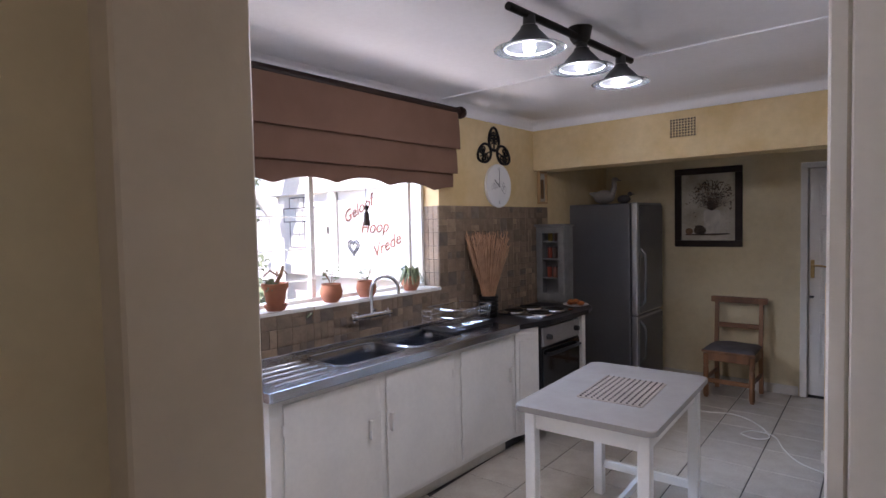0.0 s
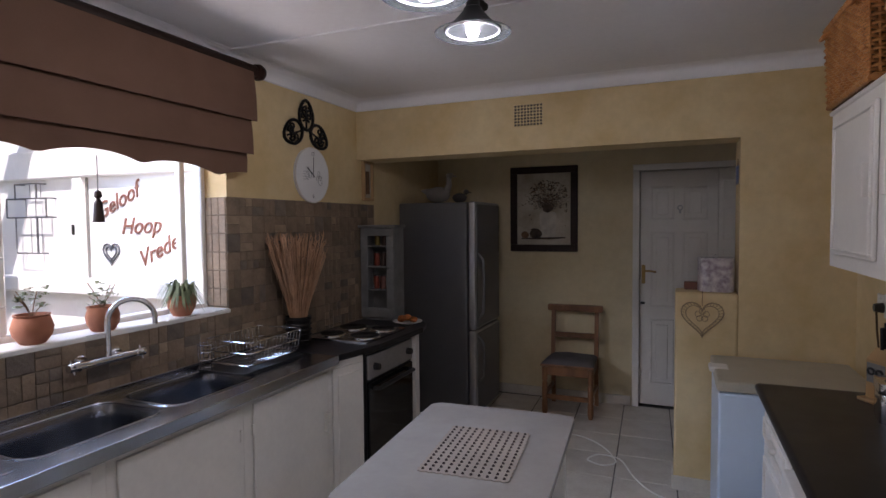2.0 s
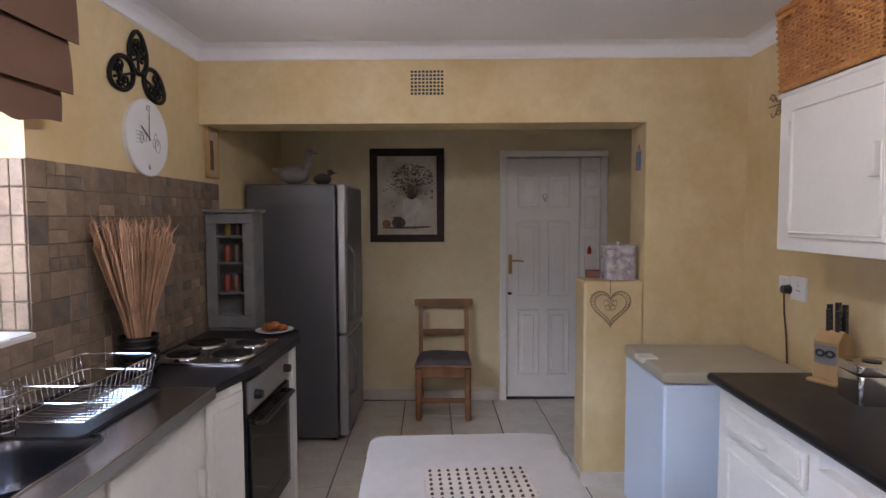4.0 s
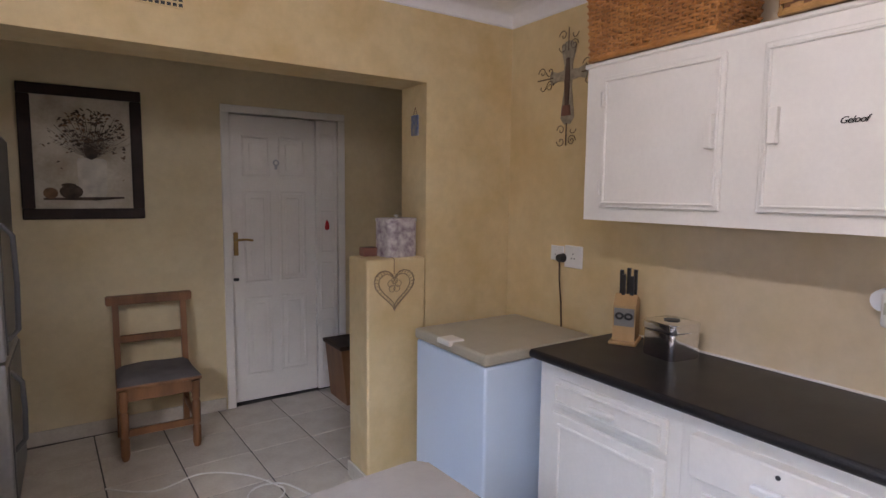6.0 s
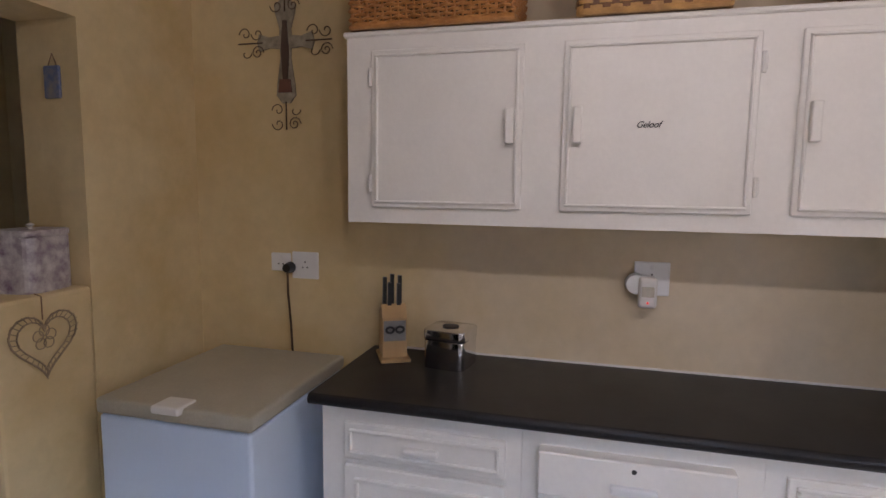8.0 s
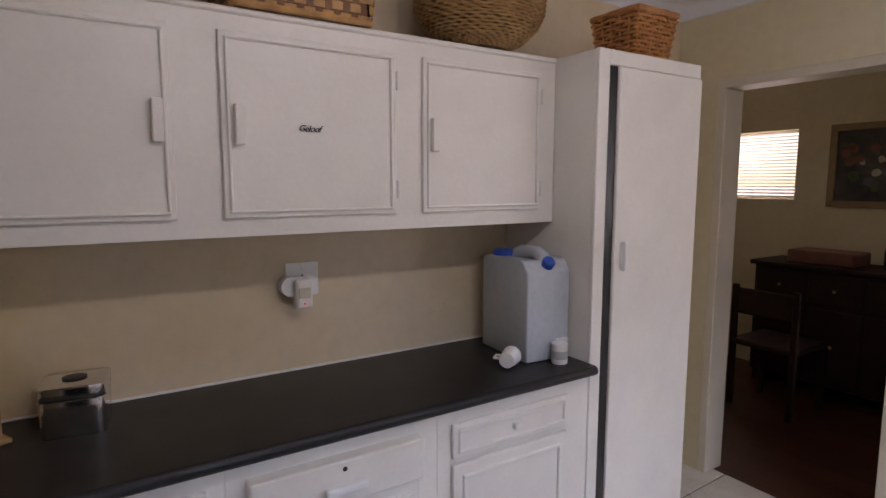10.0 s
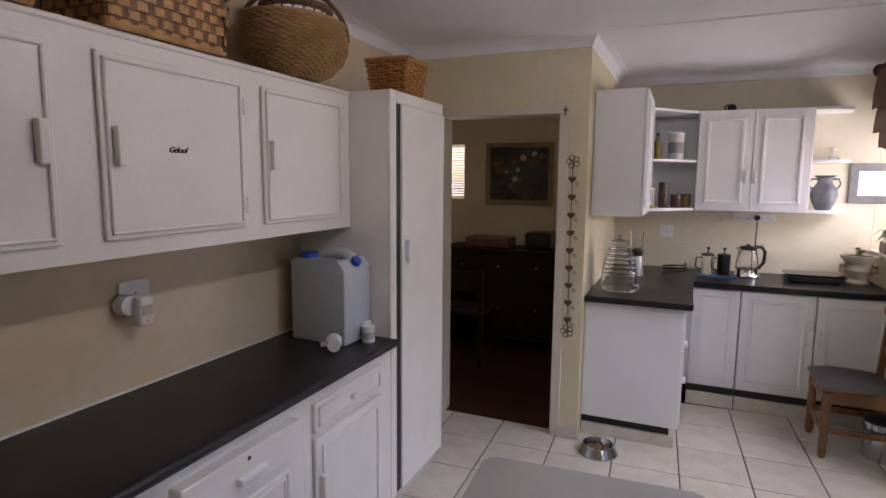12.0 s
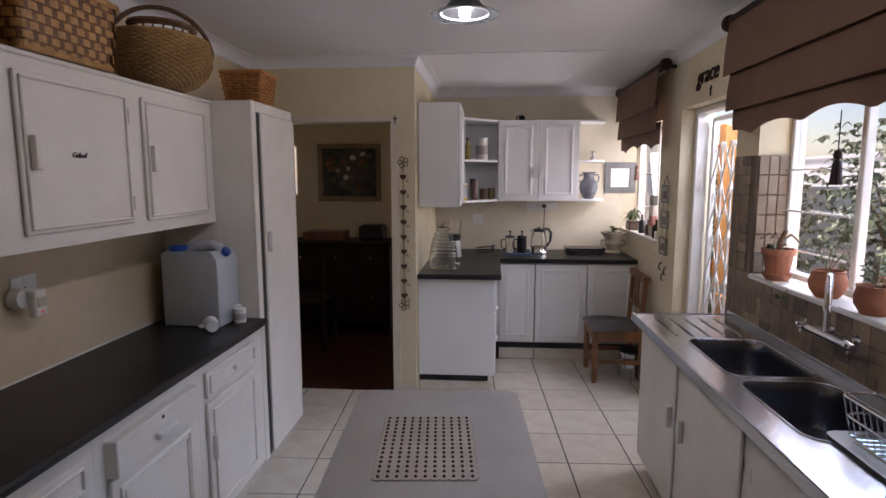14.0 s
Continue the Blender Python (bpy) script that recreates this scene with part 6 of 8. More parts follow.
for i in range(34):
    a = -1.15 + 2.3 * i / 33
    l = 0.20 + 0.06 * math.sin(i * 2.7)
    x, z = -1.118 + l * math.sin(a), 1.68 + l * math.cos(a) * 1.1
    prism(bm, [(-1.12, 1.675), (-1.116, 1.675), (x + 0.0015, z), (x - 0.0015, z)], "y", PY - 0.0030 - 0.00004 * i, PY - 0.0001)
k = part("stalks", bm, PAINT_D, pic)
k["kind"] = "stuff"
for name, cx, cz, r, sq, mat in (("bowl", -1.225, 1.487, 0.058, 0.72, PAINT_D), ("fruit", -1.325, 1.478, 0.036, 0.9, PAINT_M), ("lid", -1.235, 1.525, 0.038, 0.3, PAINT_D)):
    bm = NB()
    prism(bm, [(c[0], cz + (c[1] - cz) * sq) for c in arc(cx, cz, r, 0, 360, 14)[:-1]], "y", PY - 0.0042 if name == "bowl" else PY - 0.0036, PY)
    part(name, bm, mat, pic)
bm = NB()
prism(bm, [(-1.36, 1.440), (-1.10, 1.436), (-0.955, 1.448), (-0.96, 1.458), (-1.15, 1.456), (-1.36, 1.450)], "y", PY - 0.0026, PY)
part("ground_stroke", bm, PAINT_D, pic)

side_pic = framed("framed_print", "+x", W, 5.585, 5.73, 1.76, 2.055, 0.022, PINE, CANVAS, "small wooden framed print beside the alcove")
bm = NB()
box(bm, W + 0.008, W + 0.010, 5.625, 5.69, 1.81, 1.98)
part("motif", bm, PAINT_M, side_pic)
blue_pic = thing("small_plaque", "small blue icon plaque on the opening's side", "plaque", (0.28, 5.63, 1.85), world=True)
bm = NB()
box(bm, 0.268, 0.279, 5.60, 5.665, 1.795, 1.90, 0.003)
part("plaque", bm, surface("blue_icon", (0.08, 0.13, 0.30), 0.5, tint=(0.30, 0.28, 0.25), coarse=30), blue_pic)
bm = NB()
tube(bm, [(0.276, 5.615, 1.90), (0.276, 5.632, 1.94), (0.276, 5.65, 1.90)], 0.002, 5)
part("string", bm, STEM, blue_pic)

# clock
t = thing("wall_clock", "round white wall clock with dark numerals", "clock", (W + 0.001, 4.965, 1.897), m=pose(W + 0.001, 4.965, 1.897, 90, 0, 90))
bm = NB()
cyl(bm, (0, 0, 0), (0, 0, 0.022), 0.170, seg=48)
part("face", bm, WHITE_CLEAN, t)
bm = NB()
tube(bm, [(0.170 * math.cos(a), 0.170 * math.sin(a), 0.017) for a in [i * math.pi / 24 for i in range(48)]], 0.006, 8, True)
part("rim", bm, WHITE_OLD, t, smooth=True)
INK = surface("dark_ink", (0.05, 0.05, 0.05), 0.6)


FAINT = surface("faded_ink", (0.30, 0.30, 0.31), 0.7)
for k in (6, 12):
    a = radians(90 - 30 * k)
    o = new("numeral", writing(str(k), 0.036, FAINT))
    o.parent = t
    o.location = (0.132 * math.cos(a), 0.132 * math.sin(a), 0.0225)
for a, l, w in ((radians(90 - 305), 0.078, 0.0035), (radians(90 - 2), 0.115, 0.002)):
    bm = NB()
    box(bm, -0.015, l, -w, w, 0.0245, 0.026)
    bmesh.ops.rotate(bm, verts=bm.verts, matrix=Matrix.Rotation(a, 3, "Z"))
    part("hand", bm, INK, t)
bm = NB()
for x, y, s in ((-0.06, -0.005, 0.022), (-0.03, 0.0, 0.02), (0.045, -0.02, 0.018), (0.06, 0.01, 0.018), (0.075, -0.015, 0.014)):
    tube(bm, [(x + s * 0.6 * math.cos(b), y + s * math.sin(b), 0.0226) for b in [i * math.pi / 6 for i in range(12)]], 0.0014, 4, True)
for q in range(4):
    box(bm, -0.105, -0.045, -0.03 + 0.016 * q, -0.028 + 0.016 * q, 0.0222, 0.0232)
tube(bm, [(0.075 + 0.022 * math.cos(b), -0.03 + 0.03 * math.sin(b), 0.0226) for b in [i * math.pi / 8 for i in range(16)]], 0.0014, 4, True)
part("ornament", bm, FAINT, t)

# wrought iron trefoil above the clock
t = thing("iron_ornament", "black wrought iron trefoil wall ornament", "ornament", (W, 4.95, 2.22), world=True)
IX = W + 0.012


def lobe(cy, cz, r, sq, ang):
    pts = []
    for i in range(20):
        a = 2 * math.pi * i / 20
        rr = r * (1 + sq * max(0, math.cos(a)) ** 6)
        u, v = rr * math.cos(a), 0.85 * rr * math.sin(a)
        pts.append((IX, cy + u * math.cos(ang) - v * math.sin(ang), cz + u * math.sin(ang) + v * math.cos(ang)))
    return pts


for ang in (90, 205, 335):
    a = radians(ang)
    cy, cz = 4.92 + 0.135 * math.cos(a), 2.19 + 0.10 * math.sin(a)
    if ang == 90:
        cz = 2.255
    bm = NB()
    tube(bm, lobe(cy, cz, 0.082, 0.25, a), 0.010, 8, True)
    part("lobe", bm, IRON, t, smooth=True)
    for s in (-1, 1):
        bm = NB()
        pts = spiral((0.0, 0.0), 0.036, 0.006, -90 if s > 0 else -90, -90 + s * 430, 18)
        tube(bm, [(IX, cy + 0.032 * s * -math.sin(a) + p[1] * 0.8, cz + 0.032 * s * math.cos(a) + p[2] * 0.8) for p in pts], 0.006, 6)
        part("scroll", bm, IRON, t, smooth=True)
    bm = NB()
    tube(bm, [(IX, 4.92, 2.18), (IX, cy + 0.07 * math.cos(a), cz + 0.07 * math.sin(a))], 0.006, 6)
    part("rib", bm, IRON, t)
    for da in (-0.55, 0.55):
        bm = NB()
        tube(bm, spiral((cy + 0.035 * math.cos(a + da), cz + 0.035 * math.sin(a + da)), 0.030, 0.008, ang, ang + 400 * (1 if da > 0 else -1), 16, "yz", IX + 0.003), 0.008, 6)
        part("leaf_scroll", bm, IRON, t, smooth=True)

# vent grille
t = thing("air_vent", "white perforated air vent high on the wall", "vent", (-0.92, BEAM, 2.27), world=True)
# dark plate drawn as the shade inside the vent holes
bm = NB()
box(bm, -1.012, -0.828, BEAM - 0.003, BEAM + 0.002, 2.202, 2.336)
part("added_backing", bm, DARK, t)
for i in range(10):
    bm = NB()
    x = -1.015 + 0.0207 * i
    box(bm, x - 0.003, x + 0.003, BEAM - 0.006, BEAM - 0.0015, 2.199, 2.339)
    part("slat", bm, PLASTER, t)
for i in range(8):
    bm = NB()
    z = 2.2 + 0.0197 * i
    box(bm, -1.0205, -0.8235, BEAM - 0.0068, BEAM - 0.0017, z - 0.003, z + 0.003)
    part("slat", bm, PLASTER, t)

# ornate cross
t = thing("wall_cross", "weathered metal wall cross with wire scrolls", "cross", (E, 5.105, 2.0), world=True)
CX = E - 0.012
bm = NB()
half = [(0.018, 1.845), (0.042, 1.875), (0.038, 1.92), (0.022, 2.02), (0.024, 2.055), (0.07, 2.06), (0.115, 2.048), (0.125, 2.08), (0.115, 2.115), (0.07, 2.10), (0.026, 2.105), (0.024, 2.13), (0.042, 2.19), (0.046, 2.22), (0.018, 2.24)]
prism(bm, [(5.095 + u, v) for u, v in half] + [(5.095 - u, v) for u, v in reversed(half)], "x", CX, CX + 0.008)
part("cross", bm, surface("chalky_metal", (0.40, 0.34, 0.25), 0.7, vary=0.2, coarse=30, fine=90, bump=0.3), t)
bm = NB()
prism(bm, [(5.085, 1.93), (5.105, 1.93), (5.112, 2.05), (5.103, 2.16), (5.087, 2.16), (5.078, 2.05)], "x", CX - 0.006, CX)
part("inlay", bm, BROWNJAR, t)
bm = NB()
prism(bm, [(5.066, 1.885), (5.124, 1.885), (5.118, 1.935), (5.072, 1.935)], "x", CX - 0.009, CX - 0.002)
part("base_block", bm, RED, t)
for cy, cz, rots in ((5.095, 1.79, (180, 0)), (5.095, 2.245, (180, 0)), (4.945, 2.08, (90, -90)), (5.245, 2.08, (90, -90))):
    for s in (0, 1):
        horizontal = rots[0] == 180
        oy, oz = ((0.036 if s else -0.036), 0) if horizontal else (0, (0.036 if s else -0.036))
        for q in (-1, 1):
            bm = NB()
            py, pz = (cy + oy, cz + q * 0.027) if horizontal else (cy + q * 0.027, cz + oz)
            tube(bm, spiral((py, pz), 0.028, 0.005, 0 if s else 180, (380 if q > 0 else -380), 16, "yz", CX), 0.0021, 5)
            part("scroll", bm, RUST, t, smooth=True)
    bm = NB()
    if rots[0] == 180:
        tube(bm, [(CX, cy, cz + 0.06), (CX, cy, cz - 0.05)], 0.003, 5)
    else:
        tube(bm, [(CX, cy + 0.06, cz), (CX, cy - 0.05, cz)], 0.003, 5)
    part("stem", bm, RUST, t)

# wire heart on the half wall
def heart_pts(s, n=28):
    out = []
    for i in range(n):
        a = 2 * math.pi * i / n
        out.append((s * 16 * math.sin(a) ** 3 / 16, s * (13 * math.cos(a) - 5 * math.cos(2 * a) - 2 * math.cos(3 * a) - math.cos(4 * a)) / 16))
    return out


t = thing("wire_heart", "pale twig and wire heart hanging on the half wall", "ornament", (0.09, BEAM, 1.03), world=True)
PALE_TWIG = surface("pale_twig", (0.36, 0.26, 0.16), 0.8, vary=0.2, coarse=30, bump=0.1)
for s, r in ((0.112, 0.003), (0.088, 0.0024)):
    bm = NB()
    tube(bm, [(0.095 + u, BEAM - 0.010, 1.035 + v) for u, v in heart_pts(s)], r, 6, True)
    part("outline", bm, PALE_TWIG, t, smooth=True)
for i in range(5):
    a = 2 * math.pi * i / 5 + 0.3
    bm = NB()
    tube(bm, [(0.095 + 0.022 * math.cos(a) + 0.017 * math.cos(b), BEAM - 0.010, 1.045 + 0.022 * math.sin(a) + 0.017 * math.sin(b)) for b in [k * math.pi / 5 for k in range(10)]], 0.0018, 5, True)
    part("petal", bm, PALE_TWIG, t, smooth=True)
pts_out = heart_pts(0.116, 44)
pts_in = heart_pts(0.085, 44)
bm = NB()
for (a, b), (c, d) in zip(pts_out, pts_in):
    tube(bm, [(0.095 + a, BEAM - 0.012, 1.035 + b), (0.095 + c, BEAM - 0.012, 1.035 + d)], 0.0014, 4)
k = part("twig_binding", bm, PALE_TWIG, t)
k["kind"] = "stuff"
bm = NB()
tube(bm, [(0.095, BEAM - 0.006, 1.10), (0.095, BEAM - 0.006, 1.172), (0.095, BEAM + 0.02, 1.179)], 0.002, 5)
part("cord", bm, STEM, t)

# patterned tin and small box on the half wall
t = thing("biscuit_tin", "white biscuit tin printed with purple motifs", "tin", (0.168, 5.64, 1.1755), rz=8)
TINM = surface("tin_print", (0.66, 0.62, 0.60), 0.35, tint=(0.20, 0.13, 0.18), coarse=30, fine=60, bump=0.0)
bm = NB()
slab(bm, rounded_rect(-0.09, 0.09, -0.075, 0.075, 0.035), 0, 0.175, 0.004)
part("body", bm, TINM, t)
bm = NB()
slab(bm, rounded_rect(-0.093, 0.093, -0.078, 0.078, 0.037), 0.176, 0.196, 0.004)
lid = part("lid", bm, TINM, t)
bm = NB()
lathe(bm, (0, 0, 0.196), [(0.008, 0), (0.006, 0.006), (0.014, 0.014), (0, 0.02)], 12)
part("knob", bm, WHITE_OLD, lid, smooth=True)
bm = NB()
box(bm, -0.03, 0.05, -0.03, 0.03, 0, 0.045, 0.004)
solo("wooden_box", bm, RED, "small red-brown box behind the biscuit tin", "box", at=(0.03, 5.70, 1.1755))

# chest behind the half wall
t = thing("storage_chest", "brown wooden trunk beside the alcove door", "trunk", (0.53, 6.80, 0))
bm = NB()
prism(bm, [(-0.20, 0), (0.20, 0), (0.24, 0.40), (-0.24, 0.40)], "y", -0.15, 0.15)
part("body", bm, WOOD, t)
bm = NB()
box(bm, -0.255, 0.255, -0.165, 0.165, 0.401, 0.43, 0.006)
part("lid", bm, DARKWOOD, t)

# white extension cable on the floor
bm = NB()
key = [(-1.15, 6.25), (-0.95, 6.10), (-0.72, 6.16), (-0.52, 6.02), (-0.40, 5.78), (-0.47, 5.68), (-0.58, 5.74), (-0.52, 5.86), (-0.38, 5.83), (-0.28, 5.60), (-0.16, 5.42), (0.0, 5.34), (0.13, 5.33)]
pts = []
for i in range(len(key) - 1):
    p0, p1, p2, p3 = key[max(i - 1, 0)], key[i], key[i + 1], key[min(i + 2, len(key) - 1)]
    for j in range(6):
        s = j / 6
        pts.append(tuple(0.5 * (2 * p1[k] + (p2[k] - p0[k]) * s + (2 * p0[k] - 5 * p1[k] + 4 * p2[k] - p3[k]) * s * s + (3 * p1[k] - p0[k] - 3 * p2[k] + p3[k]) * s ** 3) for k in (0, 1)) + (0.0065 + (0.007 if i in (4, 5) else 0),))
tube(bm, pts, 0.0045, 6)
solo("extension_cable", bm, CABLE, "loose white cable lying on the floor tiles", "cable", smooth=True)

# ---------------------------------------------------------------- things on the cupboard wall
def basket_rect(name, at, wx, wy, h, flare, material, label, rows, cols, rim_r=0.014, splint=False):
    """Open woven basket: bottom, stakes and wavy weavers."""
    t = thing(name, label, "basket", at)
    bm = NB()
    hx, hy = wx / 2, wy / 2
    box(bm, -hx + 0.01, hx - 0.01, -hy + 0.01, hy - 0.01, 0, 0.012)
    a = 0.012
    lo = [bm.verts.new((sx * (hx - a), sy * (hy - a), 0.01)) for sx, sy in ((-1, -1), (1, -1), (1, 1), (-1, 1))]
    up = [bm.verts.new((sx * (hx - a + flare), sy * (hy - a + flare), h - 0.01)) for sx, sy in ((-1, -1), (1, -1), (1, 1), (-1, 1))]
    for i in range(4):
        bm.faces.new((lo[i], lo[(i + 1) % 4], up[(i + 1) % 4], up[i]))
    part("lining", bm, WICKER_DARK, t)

    def ring(z, grow, n):
        f = flare * z / h
        out = []
        X, Y = hx + f, hy + f
        per = 4 * (X + Y)
        for i in range(n):
            s = per * i / n
            if s < 2 * X:
                p, nn = (-X + s, -Y), (0, -1)
            elif s < 2 * X + 2 * Y:
                p, nn = (X, -Y + s - 2 * X), (1, 0)
            elif s < 4 * X + 2 * Y:
                p, nn = (X - (s - 2 * X - 2 * Y), Y), (0, 1)
            else:
                p, nn = (-X, Y - (s - 4 * X - 2 * Y)), (-1, 0)
            out.append((p[0] + nn[0] * grow(i), p[1] + nn[1] * grow(i), z))
        return out
    bm = NB()
    def strap(bm, c, along, out, length, width, lift):
        """A splint that bulges out over its neighbour and dives under at both ends."""
        up = along.cross(out)
        rows_ = []
        for k in range(5):
            f = k / 4 - 0.5
            o = lift * (1 - (2 * f) ** 2) - 0.002
            p = c + along * (length * f) + out * o
            rows_.append([bm.verts.new(p - up * width / 2), bm.verts.new(p - up * width * 0.3 + out * 0.0012),
                          bm.verts.new(p + up * width * 0.3 + out * 0.0012), bm.verts.new(p + up * width / 2)])
        for r0, r1 in zip(rows_, rows_[1:]):
            for k in range(3):
                bm.faces.new((r0[k], r1[k], r1[k + 1], r0[k + 1]))

    if splint:
        sw = h / rows
        bv = NB()
        for r in range(rows):
            z = sw * (r + 0.5)
            pts = ring(z, lambda i: 0.0, cols)
            for i in range(cols):
                o, q = Vector(pts[i - 1]), Vector(pts[(i + 1) % cols])
                d = (q - o).normalized()
                nrm = Vector((d.y, -d.x, 0))
                c = Vector(pts[i])
                cell = (q - o).length / 2
                if (i + r) % 2:
                    strap(bm, c, d, nrm, cell * 2.0, sw * 0.86, 0.008)
                else:
                    strap(bv, c + Vector((0, 0, 0.25 * sw if r == 0 else -0.25 * sw if r == rows - 1 else 0)), Vector((0, 0, 1)), nrm, sw * (1.45 if r in (0, rows - 1) else 2.0), cell * 0.80, 0.006)
        w = part("upright_weave", bv, surface("brown_splint", (0.22, 0.095, 0.035), 0.5, tint=(0.12, 0.05, 0.02), coarse=18, fine=80, bump=0.15), t)
        w["kind"] = "stuff"
    else:
        n2 = cols * 2
        stake = [i for i in range(n2) if i % 4 == 0]
        for r in range(rows):
            z = h * (r + 0.5) / rows
            pts = ring(z, lambda i: 0.006 * math.cos(math.pi * i / 4 + math.pi * (r % 2)), n2)
            tube(bm, pts, h / rows * 0.45, 5, True)
        f0, f1 = ring(0.0, lambda k: 0.0, n2), ring(h, lambda k: 0.0, n2)
        for i in stake:
            cyl(bm, f0[i], f1[i], 0.0042, seg=6)
    w = part("weave", bm, material, t)
    w["kind"] = "stuff"
    bm = NB()
    tube(bm, ring(h, lambda i: 0.0025 * math.sin(i * 2.1), cols), rim_r, 7, True)
    part("rim", bm, material, t, smooth=True)
    bm = NB()
    tube(bm, ring(0.010, lambda i: 0.0025 * math.sin(i * 2.1), cols), rim_r * 0.8, 7, True)
    part("base_rim", bm, material, t, smooth=True)
    return t


b = basket_rect("wicker_basket", (0.635, 4.415, 2.0185), 0.25, 0.52, 0.31, 0.012, WICKER, "large rectangular brown wicker basket on the wall cabinet", 24, 120)
for y in (-0.2, 0.2):
    bm = NB()
    tube(bm, [(-0.135, y - 0.03, 0.29), (-0.165, y - 0.02, 0.27), (-0.165, y + 0.02, 0.27), (-0.135, y + 0.03, 0.29)], 0.008, 6)
    part("loop", bm, WICKER, b, smooth=True)
basket_rect("splint_basket", (0.635, 3.76, 2.0185), 0.25, 0.40, 0.235, 0.02, WICKER_GOLD, "square basket of broad golden splints on the wall cabinet", 8, 48, 0.013, True)
basket_rect("wicker_basket", (0.47, 2.42, 2.0205), 0.18, 0.19, 0.185, 0.022, WICKER, "small rectangular wicker basket on the tall cupboard", 12, 40, 0.013)

t = thing("round_basket", "round golden woven basket with a hooped handle", "basket", (0.580, 3.10, 2.0185))
prof = [(0.10, 0.004), (0.165, 0.03), (0.215, 0.075), (0.238, 0.12), (0.242, 0.165), (0.228, 0.215)]
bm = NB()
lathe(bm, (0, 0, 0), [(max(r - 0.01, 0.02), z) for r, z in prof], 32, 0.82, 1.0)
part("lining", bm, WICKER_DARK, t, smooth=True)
bm = NB()
rows = 26
for k in range(rows):
    f = k / (rows - 1) * (len(prof) - 1)
    i = min(int(f), len(prof) - 2)
    r = prof[i][0] + (prof[i + 1][0] - prof[i][0]) * (f - i)
    z = prof[i][1] + (prof[i + 1][1] - prof[i][1]) * (f - i)
    n = 110
    ring_pts = [(2 * math.pi * j / n, r + (0.004 if (j // 2 + k) % 2 else -0.004)) for j in range(n)]
    tube(bm, [(0.82 * q * math.cos(a), q * math.sin(a), z + 0.004) for a, q in ring_pts], 0.0056, 5, True)
STRAW = surface("straw", (0.40, 0.235, 0.085), 0.6, tint=(0.24, 0.125, 0.042), coarse=9, fine=90, bump=0.2)
w = part("weave", bm, STRAW, t)
w["kind"] = "stuff"
bm = NB()
tube(bm, [(0.82 * 0.230 * math.cos(a), 0.230 * math.sin(a), 0.220) for a in [i * math.pi / 18 for i in range(36)]], 0.010, 7, True)
part("rim", bm, STRAW, t, smooth=True)
bm = NB()
HD = Vector((0.86 * 0.82, 0.51, 0)) * 0.245
tube(bm, [HD * math.cos(radians(a)) + Vector((0, 0, 0.165 + 0.20 * math.sin(radians(a)))) for a in range(0, 181, 9)], 0.0105, 7)
part("handle", bm, WICKER_DARK, t, smooth=True)
t = thing("nested_basket", "dark open-weave basket lying inside the round basket", "basket", (0.580, 3.08, 2.0185))
bm = NB()
for k in range(9):
    z = 0.10 + 0.021 * k
    r = 0.125 + 0.003 * k
    tube(bm, [(0.85 * (r + (0.004 if (j + k) % 2 else -0.004)) * math.cos(2 * math.pi * j / 40), (r + (0.004 if (j + k) % 2 else -0.004)) * math.sin(2 * math.pi * j / 40), z) for j in range(40)], 0.006, 5, True)
for j in range(20):
    a = 2 * math.pi * j / 20
    tube(bm, [(0.85 * 0.124 * math.cos(a), 0.124 * math.sin(a), 0.09), (0.85 * 0.15 * math.cos(a), 0.15 * math.sin(a), 0.285)], 0.004, 5)
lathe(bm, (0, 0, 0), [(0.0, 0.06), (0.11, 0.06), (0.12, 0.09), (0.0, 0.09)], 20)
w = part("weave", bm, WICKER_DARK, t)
w["kind"] = "stuff"
bm = NB()
tube(bm, [(0.85 * 0.152 * math.cos(a), 0.152 * math.sin(a), 0.283) for a in [i * math.pi / 14 for i in range(28)]], 0.011, 7, True)
part("rim", bm, WICKER_DARK, t, smooth=True)

# jerry can
t = thing("water_can", "milky plastic water can with blue caps on the worktop", "water can", (0.578, 2.875, RT), rz=-4)
bm = NB()
prism(bm, [(-0.152, 0.001), (0.152, 0.001), (0.152, 0.365), (0.13, 0.378), (0.045, 0.378), (0.03, 0.375), (-0.10, 0.378), (-0.118, 0.382), (-0.152, 0.340)], "y", -0.10, 0.10)
bmesh.ops.bevel(bm, geom=list(bm.edges), offset=0.02, segments=3, affect="EDGES", profile=0.5, clamp_overlap=True)
part("body", bm, JERRY, t, smooth=True)
bm = NB()
tube(bm, [(0.055, 0, 0.365), (0.042, 0, 0.388), (0.02, 0, 0.398), (-0.08, 0, 0.402), (-0.108, 0, 0.388), (-0.120, 0, 0.36)], [0.030, 0.028, 0.026, 0.026, 0.028, 0.030], 12)
part("handle", bm, JERRY, t, smooth=True)
for x, y, z, r, tilt in ((0.093, 0.035, 0.376, 0.046, 0), (-0.135, 0.0, 0.362, 0.025, -42)):
    bm = NB()
    lathe(bm, (0, 0, 0), [(r, 0), (r, 0.022), (r * 0.8, 0.027), (0, 0.027)], 18)
    bmesh.ops.transform(bm, matrix=pose(x, y, z, 0, tilt, 0), verts=bm.verts)
    part("cap", bm, BLUE, t, smooth=True)
bm = NB()
cyl(bm, (0.152, 0.0, 0.05), (0.168, 0.03, 0.05), 0.018, seg=12)
part("tap_plug", bm, TERRACOTTA, t, "small red-brown tap plug")
